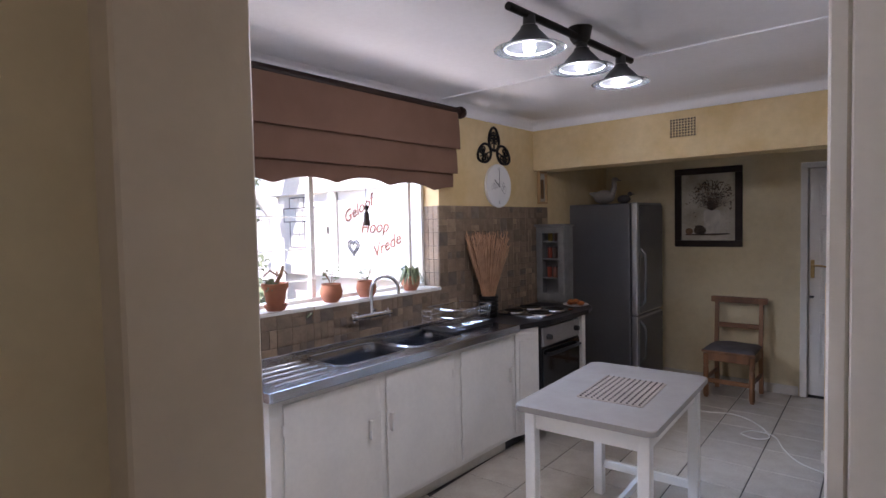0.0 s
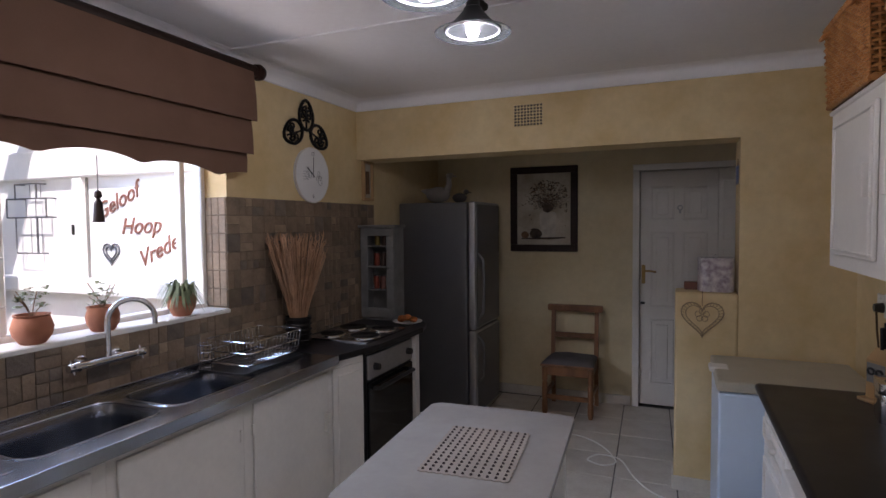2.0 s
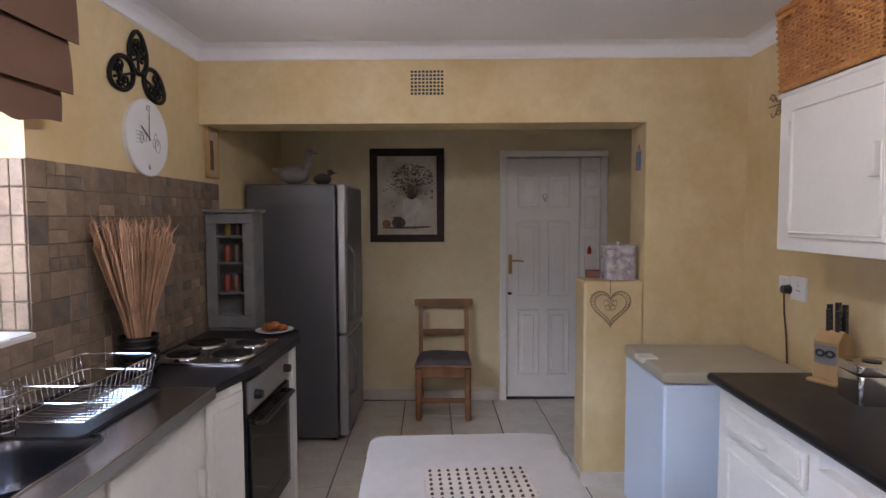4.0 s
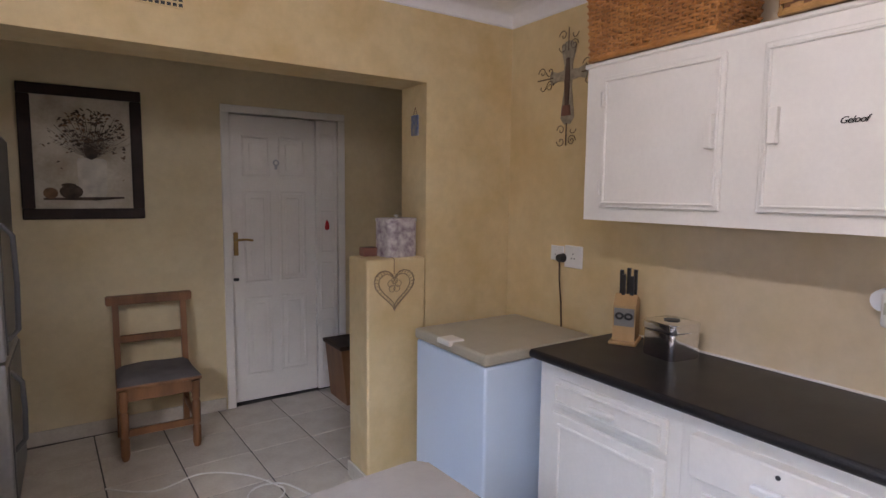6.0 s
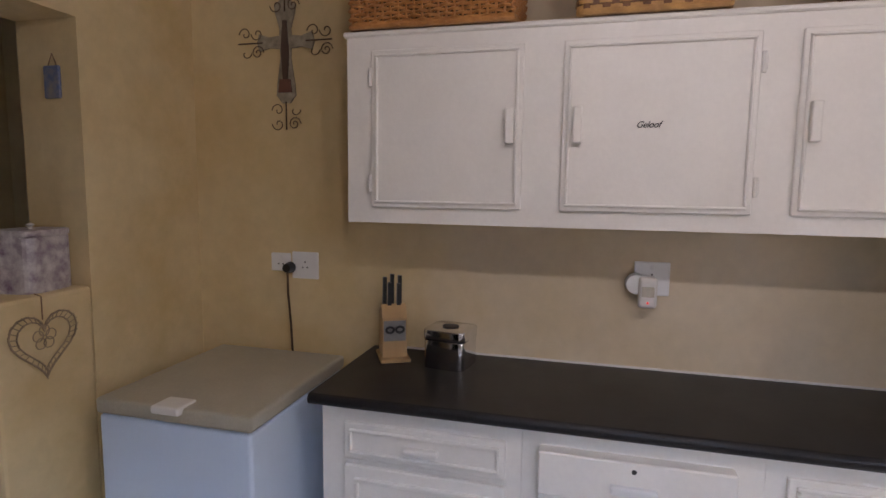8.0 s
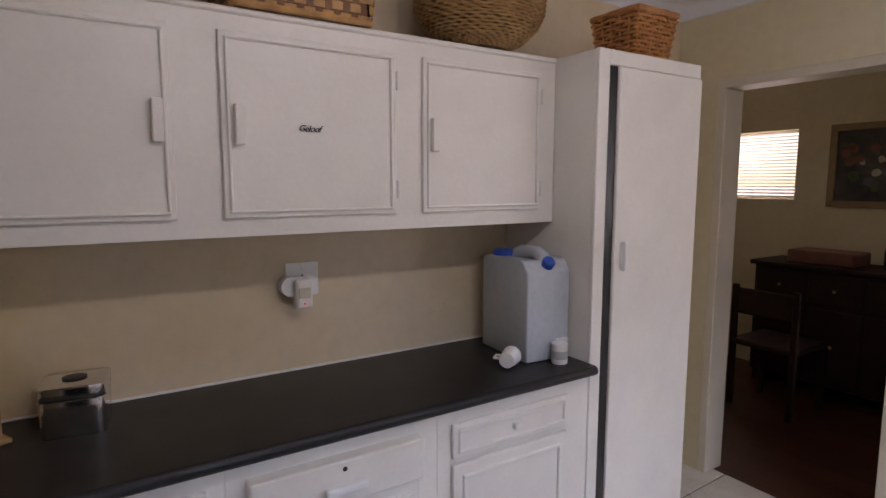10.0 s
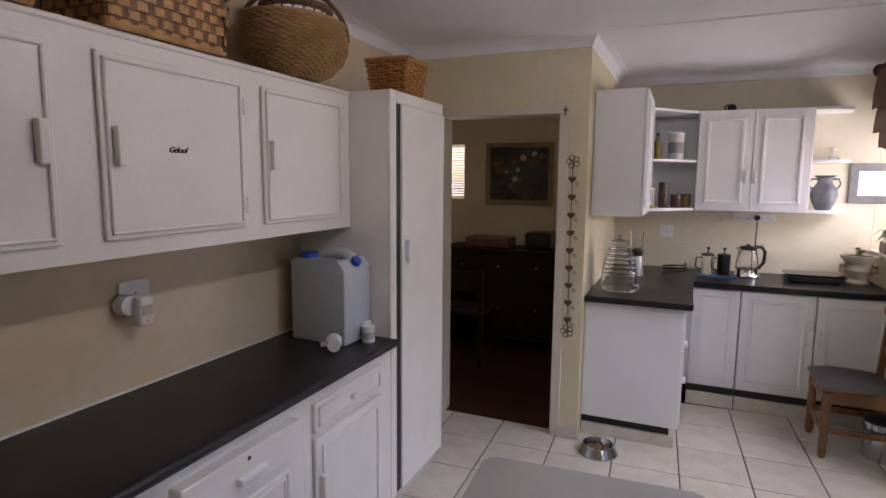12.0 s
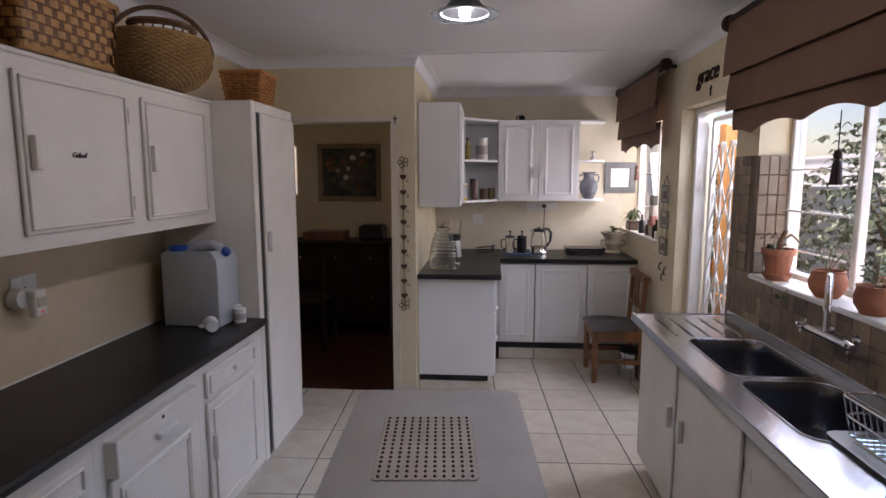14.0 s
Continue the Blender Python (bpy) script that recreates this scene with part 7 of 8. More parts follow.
can("jar", (0.385, 2.865, RT), 0.030, 0.075, WHITE_OLD, "small white spice jar with grey label beside the can", surface("silver_label", (0.45, 0.45, 0.45), 0.4), "jar")
can("jar", (0.43, 2.82, RT), 0.030, 0.08, WHITE_OLD, "white spice jar standing behind another", surface("silver_label", (0.45, 0.45, 0.45), 0.4), "jar")
t = thing("measuring_cup", "white plastic cup lying on its side on the worktop", "cup", m=pose(0.44, 3.06, RT + 0.036, 90, 0, 35))
bm = NB()
lathe(bm, (0, 0, -0.035), [(0, 0), (0.028, 0), (0.036, 0.07), (0.033, 0.07), (0.026, 0.005), (0, 0.005)], 20)
part("cup", bm, WHITE_CLEAN, t, smooth=True)
bm = NB()
tube(bm, [(0.03, 0, 0.02), (0.055, 0, 0.015), (0.052, 0, -0.02), (0.03, 0, -0.02)], 0.005, 6)
part("handle", bm, WHITE_CLEAN, t, smooth=True)

# knife block
t = thing("knife_block", "light wooden knife block with black-handled knives and scissors", "knife block", (0.70, 4.60, RT), rz=-62)
bm = NB()
box(bm, -0.055, 0.055, -0.075, 0.075, 0.0005, 0.014, 0.003)
part("foot", bm, PINE, t)
bm = NB()
prism(bm, [(-0.045, 0.014), (0.06, 0.014), (0.06, 0.17), (-0.005, 0.205), (-0.045, 0.16)], "x", -0.045, 0.045)
bl = part("block", bm, PINE, t)
bm = NB()
prism(bm, [(-0.047, 0.075), (-0.0455, 0.075), (-0.0455, 0.15), (-0.047, 0.15)], "x", -0.04, 0.04)
part("front_plate", bm, SAGE, bl)
for s in (-1, 1):
    bm = NB()
    tube(bm, [(s * 0.018 + 0.014 * math.cos(a), -0.050, 0.118 + 0.011 * math.sin(a)) for a in [i * math.pi / 6 for i in range(12)]], 0.005, 6, True)
    part("scissor_grip", bm, DARK, t, smooth=True)
for x, y, h in ((-0.028, 0.03, 0.11), (0.0, 0.035, 0.12), (0.028, 0.03, 0.115), (-0.014, 0.0, 0.09), (0.02, 0.0, 0.085)):
    bm = NB()
    zb = 0.19 if y > 0.01 else 0.195
    prism(bm, [(y - 0.009, zb - 0.02), (y + 0.011, zb - 0.02), (y + 0.004, zb + h), (y - 0.014, zb + h)], "x", x - 0.007, x + 0.007)
    kn = part("knife_handle", bm, DARK, t)
    bm = NB()
    for f in (0.25, 0.5, 0.8):
        cyl(bm, (x - 0.0076, y - 0.002 - 0.004 * f, zb + h * f), (x + 0.0076, y - 0.002 - 0.004 * f, zb + h * f), 0.0028, seg=8)
    part("rivet", bm, CHROME, kn)

t = thing("steel_caddy", "polished steel lidded tin box on the worktop", "tin", (0.685, 4.375, RT), rz=-8)
bm = NB()
slab(bm, rounded_rect(-0.075, 0.075, -0.075, 0.075, 0.018), 0.0005, 0.10, 0.003)
part("body", bm, CHROME, t, smooth=True)
bm = NB()
slab(bm, rounded_rect(-0.078, 0.078, -0.078, 0.078, 0.02), 0.101, 0.138, 0.006, 3)
part("lid", bm, CHROME, t, smooth=True)
bm = NB()
lathe(bm, (0, 0, 0.138), [(0.028, 0), (0.03, 0.004), (0.012, 0.006), (0, 0.006)], 18)
part("knob", bm, DARK, t, smooth=True)

# sockets on the cupboard wall
EAST = Matrix.Translation((E, 0, 0)) @ pose(0, 0, 0, 0, 0, 90)


def east(y, z):
    return pose(E, y, z, 0, 0, 90)


socket_plate("wall_socket", east(3.692, 1.212), 0.118, 0.118, "white wall socket with plug adaptors over the worktop", 1)
t = thing("plug_adaptor", "white round plug adaptor with a plugged-in night light", "adaptor", m=east(3.745, 1.195))
bm = NB()
cyl(bm, (0.0, 0.010, 0.0), (0.0, 0.05, 0.0), 0.036, 0.033, 20)
box(bm, -0.062, 0.0, 0.012, 0.045, -0.03, 0.03, 0.008, 2)
part("adaptor", bm, WHITE_CLEAN, t, smooth=True)
bm = NB()
box(bm, -0.066, -0.006, 0.05, 0.085, -0.075, 0.030, 0.012, 3)
nl = part("night_light", bm, WHITE_OLD, t, "white plug-in sensor light")
bm = NB()
box(bm, -0.056, -0.016, 0.0845, 0.088, -0.035, 0.0, 0.001)
part("window", bm, CANVAS, nl)
bm = NB()
ball(bm, (-0.036, 0.086, -0.055), 0.004, (1, 1, 1), 8, 6)
part("indicator", bm, glow("red_led", (1.0, 0.06, 0.05), 0.4), nl)
socket_plate("wall_socket", east(5.025, 1.195), 0.118, 0.11, "white wall socket above the freezer", 1)
socket_plate("wall_socket", east(5.135, 1.205), 0.09, 0.075, "smaller white wall socket with a black plug", 1)
t = thing("freezer_plug", "black plug with brown cord running down behind the freezer", "plug", (E, 5.10, 1.19), world=True)
bm = NB()
cyl(bm, (E - 0.010, 5.09, 1.185), (E - 0.045, 5.09, 1.185), 0.024, 0.018, 12)
part("plug", bm, DARK, t)
bm = NB()
tube(bm, [(E - 0.035, 5.09, 1.17), (E - 0.03, 5.092, 1.08), (E - 0.018, 5.088, 0.95), (E - 0.012, 5.085, 0.80), (E - 0.010, 5.085, 0.70)], 0.0045, 6)
part("cord", bm, RUST, t, smooth=True)

# garland of iron hearts beside the doorway
t = thing("heart_garland", "rusty iron garland of hearts hanging beside the doorway", "garland", (-0.285, DOORWALL, 1.2), world=True)
GY = DOORWALL + 0.008
bm = NB()
tube(bm, [(-0.285, GY, 1.74), (-0.283, GY, 1.2), (-0.288, GY, 0.69)], 0.0028, 5)
part("wire", bm, RUST, t)
for k in range(9):
    z = 1.63 - 0.108 * k
    bm = NB()
    prism(bm, [(-0.285 + u, z + v) for u, v in heart_pts(0.024, 18)], "y", GY - 0.003, GY + 0.004)
    part("heart", bm, RUST, t)
    bm = NB()
    tube(bm, spiral((-0.315, z - 0.03), 0.014, 0.003, 0, 400, 14, "xz", GY), 0.0018, 4)
    part("curl", bm, RUST, t)
for z in (1.735, 0.695):
    for a in range(5):
        b = a * 2 * math.pi / 5
        bm = NB()
        tube(bm, [(-0.285 + 0.024 * math.cos(b) + 0.016 * math.cos(c), GY, z + 0.024 * math.sin(b) + 0.016 * math.sin(c)) for c in [i * math.pi / 5 for i in range(10)]], 0.0025, 4, True)
        part("petal", bm, RUST, t)
bm = NB()
box(bm, -0.235, -0.228, 1.616, 1.620, 2.005, 2.06)
box(bm, -0.248, -0.215, 1.616, 1.620, 2.035, 2.042)
solo("small_cross", bm, IRON, "small black iron cross on the door frame", "cross")

# word over the yard door
o = new("wall_word", writing("grace", 0.15, DARKWOOD, 0.004, 0.3))
o.matrix_world = pose(W + 0.006, 2.06, 2.235, 90, 0, 90)
tagged(o, "dark cut-out word grace above the yard door", "sign")
bm = NB()
box(bm, W + 0.001, W + 0.006, 2.115, 2.123, 2.10, 2.16)
box(bm, W + 0.001, W + 0.006, 2.10, 2.138, 2.138, 2.145)
solo("small_cross", bm, IRON, "small iron cross under the cut-out word", "cross")


# ---------------------------------------------------------------- next room, seen through the doorway
structure("wall_dining_back", wall_x(-0.65, -0.50, -0.25, 3.4, 2.6, [(1.22, 2.2, 1.42, 1.98)]), PLASTER_PALE)
structure("wall_dining_east", wall_y(3.4, 3.55, -0.65, 1.60, 2.6, []), PLASTER_PALE)
t = thing("window_3", "small window of the next room with white slatted blind", "window", (1.7, -0.57, 1.42), world=True)
t["kind"] = "structure"
for k in range(20):
    bm = NB()
    z = 1.435 + 0.027 * k
    prism(bm, [(-0.535, z), (-0.515, z + 0.012), (-0.514, z + 0.014), (-0.534, z + 0.002)], "x", 1.225, 2.195)
    part("slat", bm, WHITE, t)
bm = NB()
for a, b, c, e in ((1.22, 2.2, 1.42, 1.45), (1.22, 2.2, 1.95, 1.98), (1.22, 1.25, 1.45, 1.95), (2.17, 2.2, 1.45, 1.95)):
    box(bm, a, b, -0.60, -0.56, c, e)
part("window_frame", bm, WHITE, t)
floral = surface("still_life", (0.10, 0.085, 0.07), 0.6, tint=(0.02, 0.02, 0.022), coarse=7, fine=30, bump=0.1)
p = framed("oil_painting", "+y", -0.50, 0.28, 0.98, 1.37, 1.99, 0.05, surface("gilt_wood", (0.34, 0.24, 0.12), 0.5, vary=0.2), floral, "dark still-life painting of flowers in a wooden frame", "painting")
for i in range(26):
    bm = NB()
    x, z, r = rng.uniform(0.40, 0.88), rng.uniform(1.48, 1.88), rng.uniform(0.018, 0.05)
    prism(bm, [(x + r * math.cos(a) * rng.uniform(0.7, 1.1), z + r * math.sin(a) * rng.uniform(0.7, 1.1)) for a in [k * math.pi / 5 for k in range(10)]], "y", -0.4925, -0.4905 + 0.0001 * i)
    part("flower", bm, (CANVAS, PAINT_M, LEAF, RED, PEWTER)[i % 5], p)
sb = thing("sideboard", "dark wooden sideboard in the unlit next room", "sideboard", (0.68, -0.25, 0), world=True)
bm = NB()
box(bm, 0.12, 1.25, -0.48, -0.05, 0.10, 0.93, 0.006)
part("body", bm, DARKWOOD, sb)
bm = NB()
box(bm, 0.09, 1.28, -0.49, -0.02, 0.931, 0.965, 0.006)
part("top", bm, DARKWOOD, sb)
for k in range(3):
    x0 = 0.14 + 0.37 * k
    for z0, z1 in ((0.14, 0.66), (0.69, 0.91)):
        bm = NB()
        box(bm, x0, x0 + 0.35, -0.049, -0.035, z0, z1, 0.005)
        d = part("door" if z0 < 0.5 else "drawer", bm, DARKWOOD, sb)
        bm = NB()
        ball(bm, (x0 + 0.175, -0.028, (z0 + z1) / 2), 0.012, (1, 1, 1), 8, 6)
        part("knob", bm, BRASS, d)
for x in (0.16, 1.21):
    bm = NB()
    box(bm, x - 0.03, x + 0.03, -0.45, -0.08, 0, 0.10)
    part("leg", bm, DARKWOOD, sb)
bm = NB()
box(bm, 0.62, 1.06, -0.40, -0.12, 0.966, 1.06, 0.01)
solo("storage_box", bm, RED, "dark red-brown box on the sideboard", "box")
bm = NB()
box(bm, 0.20, 0.46, -0.38, -0.12, 0.966, 1.13, 0.03, 2)
solo("handbag", bm, DARK, "black bag on the sideboard", "bag")
ch = thing("dining_chair", "dark wooden dining chair in the unlit next room", "chair", (0.85, 0.35, 0))
for x in (-0.2, 0.2):
    for y in (-0.2, 0.2):
        bm = NB()
        box(bm, x - 0.018, x + 0.018, y - 0.018, y + 0.018, 0, 0.44 if y < 0 else 0.86, 0.003)
        part("leg", bm, DARKWOOD, ch)
bm = NB()
box(bm, -0.22, 0.22, -0.22, 0.22, 0.441, 0.48, 0.01)
part("seat", bm, DARKWOOD, ch)
bm = NB()
box(bm, -0.18, 0.18, 0.19, 0.21, 0.66, 0.84, 0.01)
part("backrest", bm, DARKWOOD, ch)

# ---------------------------------------------------------------- courtyard
bm = NB()
box(bm, -400, -2.41, -400, 400, -0.3, -0.12)
box(bm, -2.41, 400, -400, -3.2, -0.3, -0.12)
box(bm, -2.41, 400, 7.25, 400, -0.3, -0.12)
solo("ground", bm, PAVING, "pale courtyard paving", "ground", "structure")
bm = NB()
box(bm, -2.75, -2.41, 1.55, 2.6, -0.12, -0.01)
structure("door_step", bm, PAVING, "concrete step outside the yard door")
CY = 4.6                    # face of the courtyard wall
cw = thing("courtyard_wall", "white painted courtyard wall with recessed panels and ledge", "wall", (-3.6, CY, 0), world=True)
cw["kind"] = "structure"
bm = NB()
box(bm, -4.80, -2.411, CY, CY + 0.2, -0.12, 2.5)
part("wall", bm, OUT_WALL, cw)
bm = NB()
box(bm, -4.80, -2.411, CY - 0.10, CY - 0.0005, 1.13, 1.235, 0.01)
part("ledge", bm, OUT_WALL, cw)
bm = NB()
box(bm, -4.80, -2.411, CY - 0.05, CY - 0.0005, 1.92, 2.12, 0.01)
part("coping", bm, OUT_WALL, cw)
for x in (-4.80, -3.85, -2.72):
    bm = NB()
    box(bm, x, x + 0.09, CY - 0.045, CY - 0.0005, 1.236, 1.919, 0.008)
    part("pilaster", bm, OUT_WALL, cw)
bm = NB()
box(bm, -3.759, -3.742, CY - 0.012, CY - 0.0005, 1.237, 1.918)
part("panel_edge", bm, SAGE, cw)
bm = NB()
box(bm, -3.845, -3.83, CY - 0.06, CY - 0.046, 1.53, 1.60, 0.003)
part("hook", bm, IRON, cw)
for text, x, z, rot, size in (("Geloof", -3.465, 1.745, 22, 0.150), ("Hoop", -3.255, 1.585, 2, 0.155), ("Vrede", -3.105, 1.425, 22, 0.150)):
    o = new("wall_word", writing(text, size, RED, 0.004, 0.35))
    o.matrix_world = pose(x, CY - 0.006, z, 90, 0, 0) @ pose(0, 0, 0, 0, 0, rot)
    tagged(o, "red-brown metal word %s on the courtyard wall" % text, "sign")
t = thing("heart_ornament", "dark wire heart on the courtyard wall", "ornament", (-3.53, CY, 1.40), world=True)
for q in (0.078, 0.05):
    bm = NB()
    tube(bm, [(-3.53 + u, CY - 0.008, 1.41 + v) for u, v in heart_pts(q)], 0.006, 6, True)
    part("outline", bm, PEWTER, t)
# wall cross of wire, built from three stacked shelf-like frames
t = thing("wire_cross", "dark wire cross on the courtyard wall", "shelf", (-4.3, CY, 1.6), world=True)
for x0, x1, z0, z1 in ((-4.42, -4.18, 1.787, 1.89), (-4.52, -4.08, 1.654, 1.787), (-4.42, -4.18, 1.40, 1.654)):
    for z in (z0, z1):
        bm = NB()
        tube(bm, [(x0, CY - 0.004, z), (x0, CY - 0.07, z), (x1, CY - 0.07, z), (x1, CY - 0.004, z)], 0.005, 5)
        part("shelf", bm, PEWTER, t)
    for x in (x0, x1):
        bm = NB()
        tube(bm, [(x, CY - 0.07, z0), (x, CY - 0.07, z1)], 0.005, 5)
        part("upright", bm, PEWTER, t)
    for k in range(1, 4):
        x = x0 + (x1 - x0) * k / 4
        bm = NB()
        tube(bm, [(x, CY - 0.006, z0), (x, CY - 0.006, z1)], 0.002, 4)
        part("back_wire", bm, PEWTER, t)
# house wing, arch post and veranda beam towards the yard door
t = thing("veranda", "white veranda posts with a curved bracket and roof edge", "veranda", (-3.9, 4.0, 0), world=True)
bm = NB()
cyl(bm, (-4.3, 4.30, -0.12), (-4.3, 4.30, 1.5), 0.065, seg=16)
part("post", bm, OUT_WALL, t, smooth=True)
bm = NB()
tube(bm, [(-4.3, 4.30, 1.45), (-4.3, 4.26, 1.70), (-4.3, 4.10, 1.90), (-4.3, 3.75, 2.08), (-4.3, 3.3, 2.2)], 0.05, 10)
part("bracket", bm, OUT_WALL, t, smooth=True)
bm = NB()
box(bm, -4.4, -4.2, 2.2, 4.54, 2.2, 2.36)
part("beam", bm, OUT_WALL, t)
LEAF_OUT = surface("garden_leaf", (0.24, 0.29, 0.17), 0.55, vary=0.25, coarse=2.5, fine=30, bump=0.2)
def shrub(at, r, h, n, label, seed):
    g = random.Random(seed)
    t = thing("garden_shrub", label, "shrub", at)
    for k in range(4):
        bm = NB()
        a = k * 1.6
        tube(bm, [(0, 0, 0), (0.12 * r * math.cos(a), 0.12 * r * math.sin(a), h * 0.4), (0.5 * r * math.cos(a), 0.5 * r * math.sin(a), h * 0.8)], [0.03, 0.02, 0.01], 6)
        part("stem", bm, STEM, t)
    bm = NB()
    for i in range(2 * n):
        a, b = g.uniform(0, 6.28), g.random() ** 0.5
        hh = h * (0.12 + 0.88 * g.random())
        rr = r * b * (1 - 0.5 * abs(hh / h - 0.5)) * (0.75 + 0.25 * math.sin(3 * a + 5 * hh))
        leaves(bm, (rr * math.cos(a), rr * math.sin(a), hh), 3, 0.05, g.uniform(0.1, 0.8), 0.11, 0.034, g, 0.5)
    part("crown", bm, LEAF_OUT, t)
    return t


shrub((-5.3, 2.6, -0.12), 0.7, 2.0, 420, "leafy green garden shrub against the courtyard", 3)
shrub((-4.5, 3.35, -0.12), 0.45, 1.35, 260, "small leafy shrub beside the veranda post", 4)
shrub((-6.8, 1.0, -0.12), 1.2, 3.0, 700, "tall green shrub at the back of the yard", 5)
shrub((-5.7, 4.0, -0.12), 0.85, 2.3, 420, "dense grey-green shrub beyond the veranda post", 10)
shrub((-6.9, 4.9, -0.12), 0.9, 2.5, 300, "tall shrub behind the end of the courtyard wall", 12)
shrub((-6.2, 2.0, -0.12), 0.9, 2.1, 380, "broad grey-green shrub across the yard", 9)
shrub((-3.8, -0.7, -0.12), 0.9, 1.75, 420, "leafy green shrub bed along the house wing", 7)
shrub((-5.2, -0.5, -0.12), 1.1, 2.3, 480, "tall leafy shrub beside the house wing", 8)
shrub((-3.9, 3.75, -0.12), 0.30, 1.25, 160, "potted green shrub near the window", 6)
bw = thing("boundary_wall", "white boundary wall at the back of the yard", "wall", (-8.2, 0, 0), world=True)
bw["kind"] = "structure"
bm = NB()
box(bm, -8.4, -8.2, -9, 14, -0.12, 2.0)
part("wall", bm, OUT_WALL, bw)
bm = NB()
box(bm, -8.45, -8.15, -9, 14, 2.0, 2.07, 0.01)
part("coping", bm, OUT_WALL, bw)
sw = thing("yard_wing", "white wing of the house with a varnished door", "building", (-4.0, -1.6, 0), world=True)
sw["kind"] = "structure"
bm = NB()
box(bm, -3.0, -2.411, -2.0, -1.7, -0.12, 2.6)
part("wall", bm, OUT_WALL, sw)
bm = NB()
box(bm, -9.0, -3.0, -1.95, -1.75, -0.12, 1.45)
part("garden_wall", bm, OUT_WALL, sw)
bm = NB()
box(bm, -9.0, -3.0, -1.99, -1.71, 1.45, 1.51, 0.01)
part("coping", bm, OUT_WALL, sw)
t = thing("stable_door", "orange varnished stable door with its upper leaf open", "door", (-2.47, 1.62, 0), rz=238)
bm = NB()
for k in range(6):
    box(bm, 0.137 * k, 0.137 * k + 0.133, -0.02, 0.02, 0.0, 0.84, 0.004)
bmesh.ops.transform(bm, matrix=pose(0, 0, 0, 0, 0, 238).inverted() @ pose(0.01, 0.05, 0, 0, 0, 90), verts=bm.verts)
part("lower_leaf", bm, ORANGE, t)
bm = NB()
for k in range(6):
    box(bm, 0.137 * k, 0.137 * k + 0.133, -0.02, 0.02, 0.86, 1.98, 0.004)
part("upper_leaf", bm, ORANGE, t)
for z in (1.0, 1.8):
    bm = NB()
    box(bm, 0.02, 0.80, 0.0205, 0.04, z - 0.045, z + 0.045, 0.004)
    part("ledger", bm, ORANGE, t)

# ---------------------------------------------------------------- pieces: floor tiles
PX, PY, ANG = 0.3635, 0.3725, math.radians(2.3)
bm = NB()
g = 0.0036
slab(bm, rounded_rect(-PX / 2 + g, PX / 2 - g, -PY / 2 + g, PY / 2 - g, 0.004, 1), -0.006, 0.0, 0.0012, 1)
tile_mesh = mesh_of("tile", bm, TILE)
gx0, gy0 = -1.318, 1.412
for i in range(-4, 9):
    for j in range(-4, 17):
        u, v = (i + 0.5) * PX, (j + 0.5) * PY
        x = gx0 + u * math.cos(ANG) - v * math.sin(ANG)
        y = gy0 + u * math.sin(ANG) + v * math.cos(ANG)
        inside = (W - 0.05 < x < E + 0.08 and 1.50 < y < 5.62) or (W - 0.05 < x < -0.37 and 0.5 < y <= 1.50) or (W - 0.05 < x < 1.25 and 5.62 <= y < NORTH + 0.05)
        hidden = (x < -1.95 and 2.75 < y < 5.1) or (x > 0.52 and 2.4 < y < 5.1)
        if inside and not hidden:
            o = new("tile", tile_mesh)
            o.parent = floor
            o.matrix_world = pose(x, y, 0.0, random.uniform(-0.08, 0.08), random.uniform(-0.08, 0.08), math.degrees(ANG))

# ---------------------------------------------------------------- pieces: stone splashback tiles
bm = NB()
for y0, y1, z0, z1 in ((2.515, 5.75, 0.86, 1.128), (2.515, 2.757, 1.128, 1.73), (4.247, 5.75, 1.128, 1.73)):
    box(bm, W, W + 0.004, y0, y1, z0, z1)
for y0, y1 in ((2.757, 2.760), (4.244, 4.247)):
    box(bm, W - 0.143, W, y0, y1, 1.156, 1.73)
splash = structure("splashback", bm, STONE_GROUT, "tumbled brown stone tile splashback")
srng = random.Random(11)
STONES = [STONE,
          surface("pale_stone", (0.36, 0.265, 0.175), 0.5, tint=(0.26, 0.19, 0.125), coarse=12, fine=70, bump=0.35, per_piece=0.15, fine_vary=0.12),
          surface("grey_stone", (0.19, 0.15, 0.115), 0.5, tint=(0.13, 0.10, 0.08), coarse=12, fine=70, bump=0.35, per_piece=0.22, fine_vary=0.12)]
shapes = {}


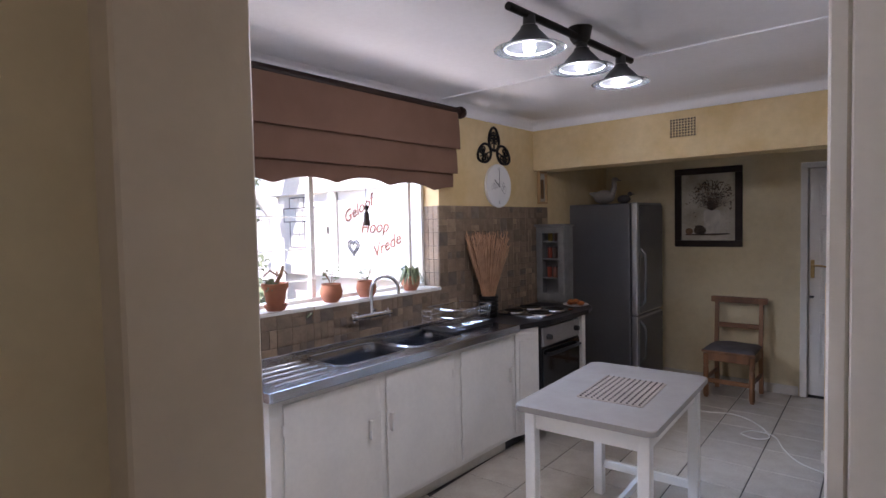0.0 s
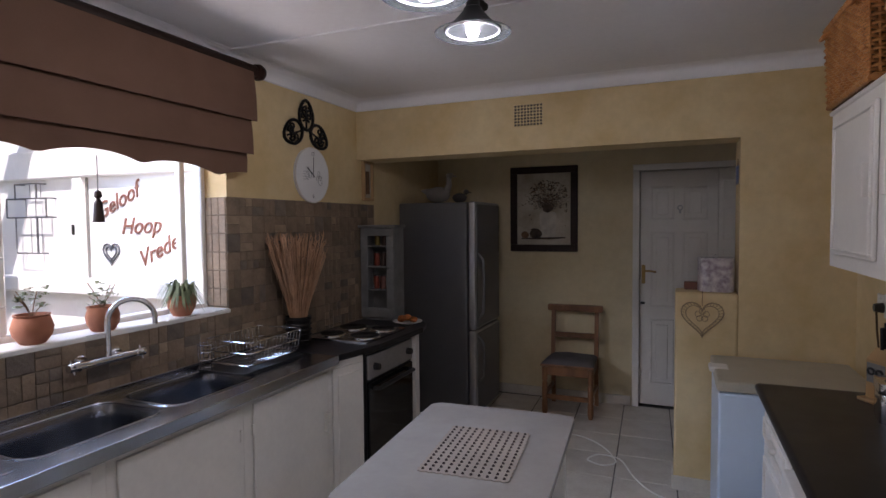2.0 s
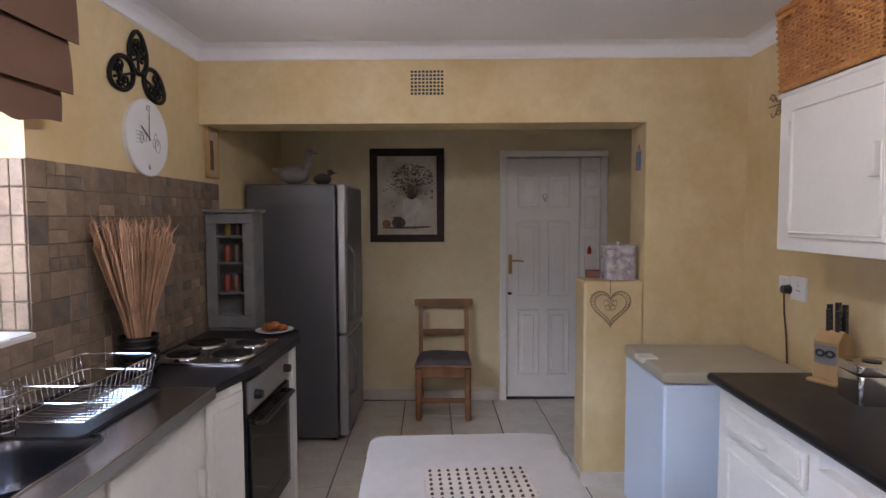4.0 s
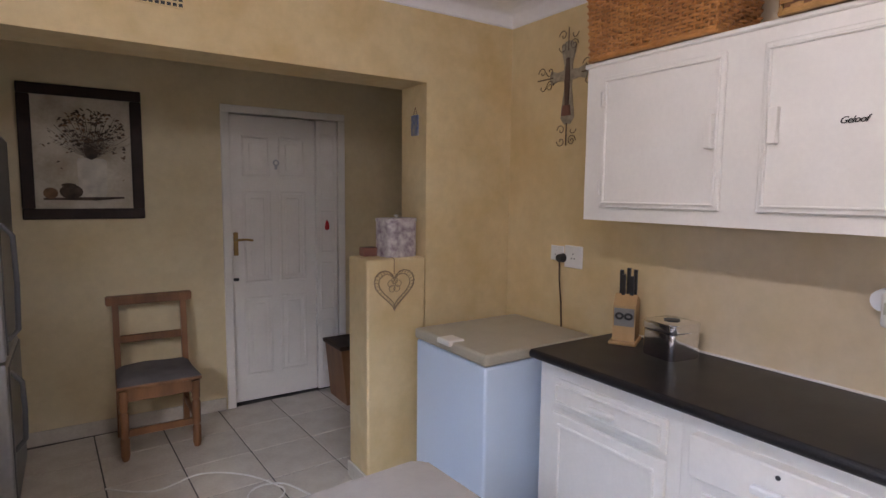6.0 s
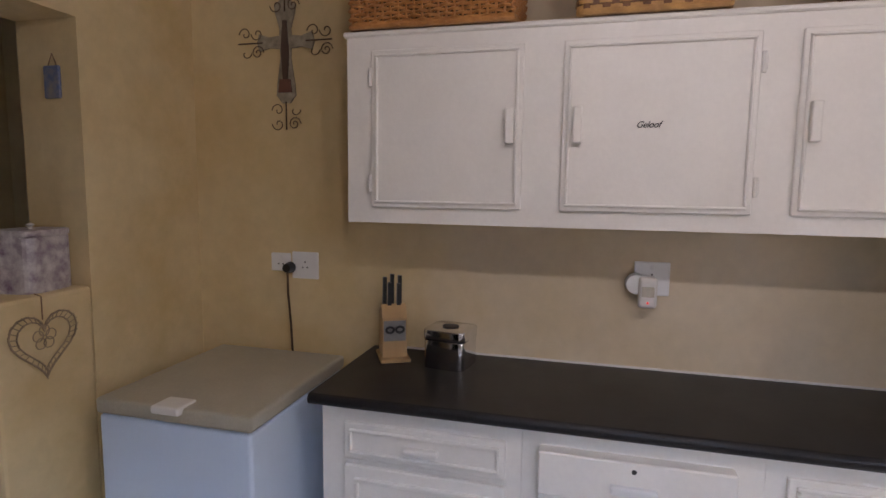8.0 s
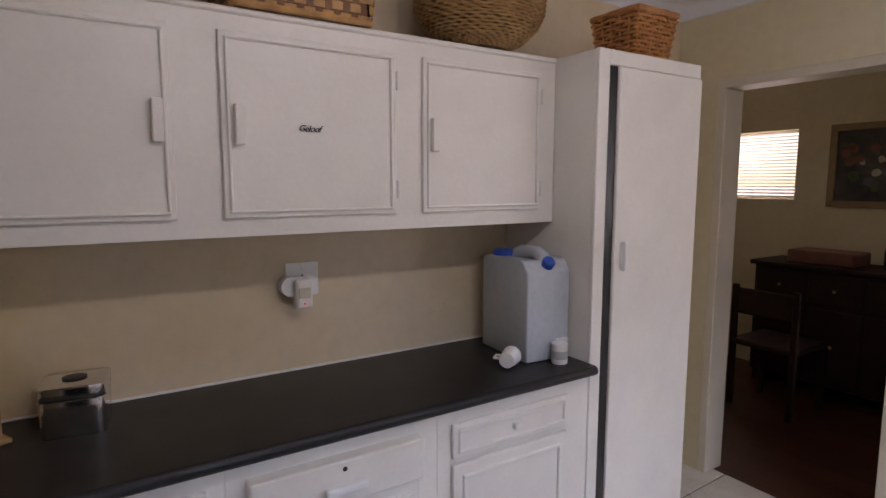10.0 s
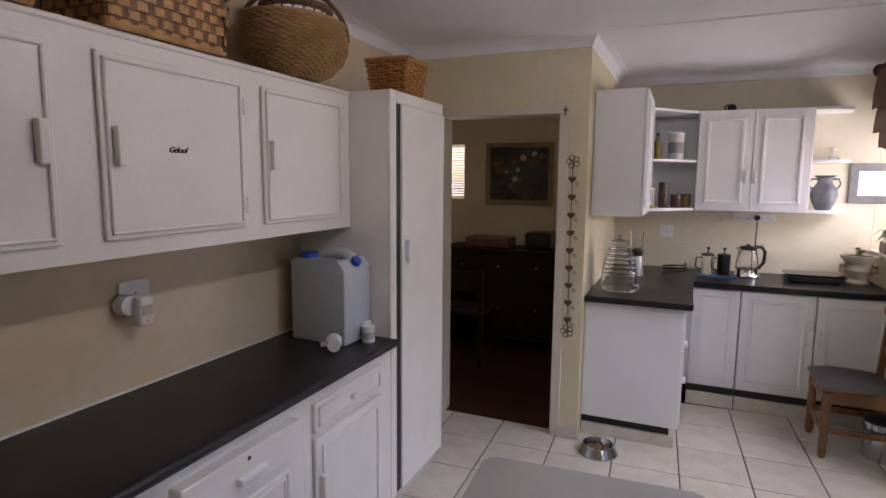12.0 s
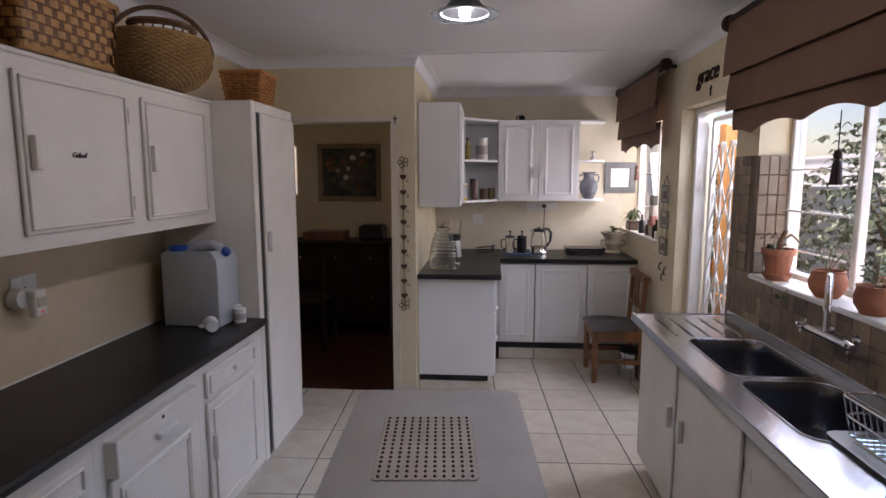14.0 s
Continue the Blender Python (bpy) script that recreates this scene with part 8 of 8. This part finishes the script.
def stone_mesh(w, h, k):
    key = (round(w, 3), round(h, 3), k)
    if key not in shapes:
        b = NB()
        box(b, 0.0, 0.005, -w / 2 + 0.0014, w / 2 - 0.0014, -h / 2 + 0.0014, h / 2 - 0.0014, 0.0018, 1)
        shapes[key] = mesh_of("tile", b, STONES[k])
    return shapes[key]


cell = 0.0965
placed = []
for i in range(34):
    for j in range(9):
        y0, z0 = 2.52 + i * cell * 0.985, 0.865 + j * cell
        yc, zc = y0 + cell / 2, z0 + cell / 2
        if 2.757 - 0.03 < yc < 4.247 + 0.03 and zc > 1.128:
            continue
        if yc > 5.72:
            continue
        q = srng.random()
        if q < 0.45:
            cells = [(yc, zc, cell, cell)]
        elif q < 0.65:
            cells = [(yc - cell / 4, zc, cell / 2, cell), (yc + cell / 4, zc, cell / 2, cell)]
        elif q < 0.85:
            cells = [(yc, zc - cell / 4, cell, cell / 2), (yc, zc + cell / 4, cell, cell / 2)]
        else:
            cells = [(yc + sy * cell / 4, zc + sz * cell / 4, cell / 2, cell / 2) for sy in (-1, 1) for sz in (-1, 1)]
        placed += cells
rest = NB()
for n_, (y, z, w, h) in enumerate(placed):
    k = srng.choices((0, 1, 2), (0.62, 0.14, 0.24))[0]
    z = min(z, 1.73 - h / 2 + 0.01)
    if n_ % 2 == 0 and n_ < 700 and sum(1 for c in splash.children) < 300:
        o = new("tile", stone_mesh(w, h, k))
        o.parent = splash
        o.location = (W + 0.0035 + srng.uniform(0, 0.002), y, z)
    else:
        d = srng.uniform(0, 0.002)
        box(rest, W + 0.0035 + d, W + 0.0085 + d, y - w / 2 + 0.0014, y + w / 2 - 0.0014, z - h / 2 + 0.0014, z + h / 2 - 0.0014, 0.0018, 1)
# reveals of the window
for yy, s in ((2.760, 1), (4.244, -1)):
    for a in range(1):
        for j in range(6):
            z = 1.16 + 0.0955 * (j + 0.5)
            for k in range(3):
                xa = W - 0.142 + 0.0465 * k
                box(rest, xa, xa + 0.044, yy, yy + s * 0.007, z - 0.045, z + 0.045, 0.002)
r_ob = new("tile_rest", mesh_of("tile_rest", rest, STONES[0]))
r_ob.parent = splash
r_ob["kind"] = "stuff"
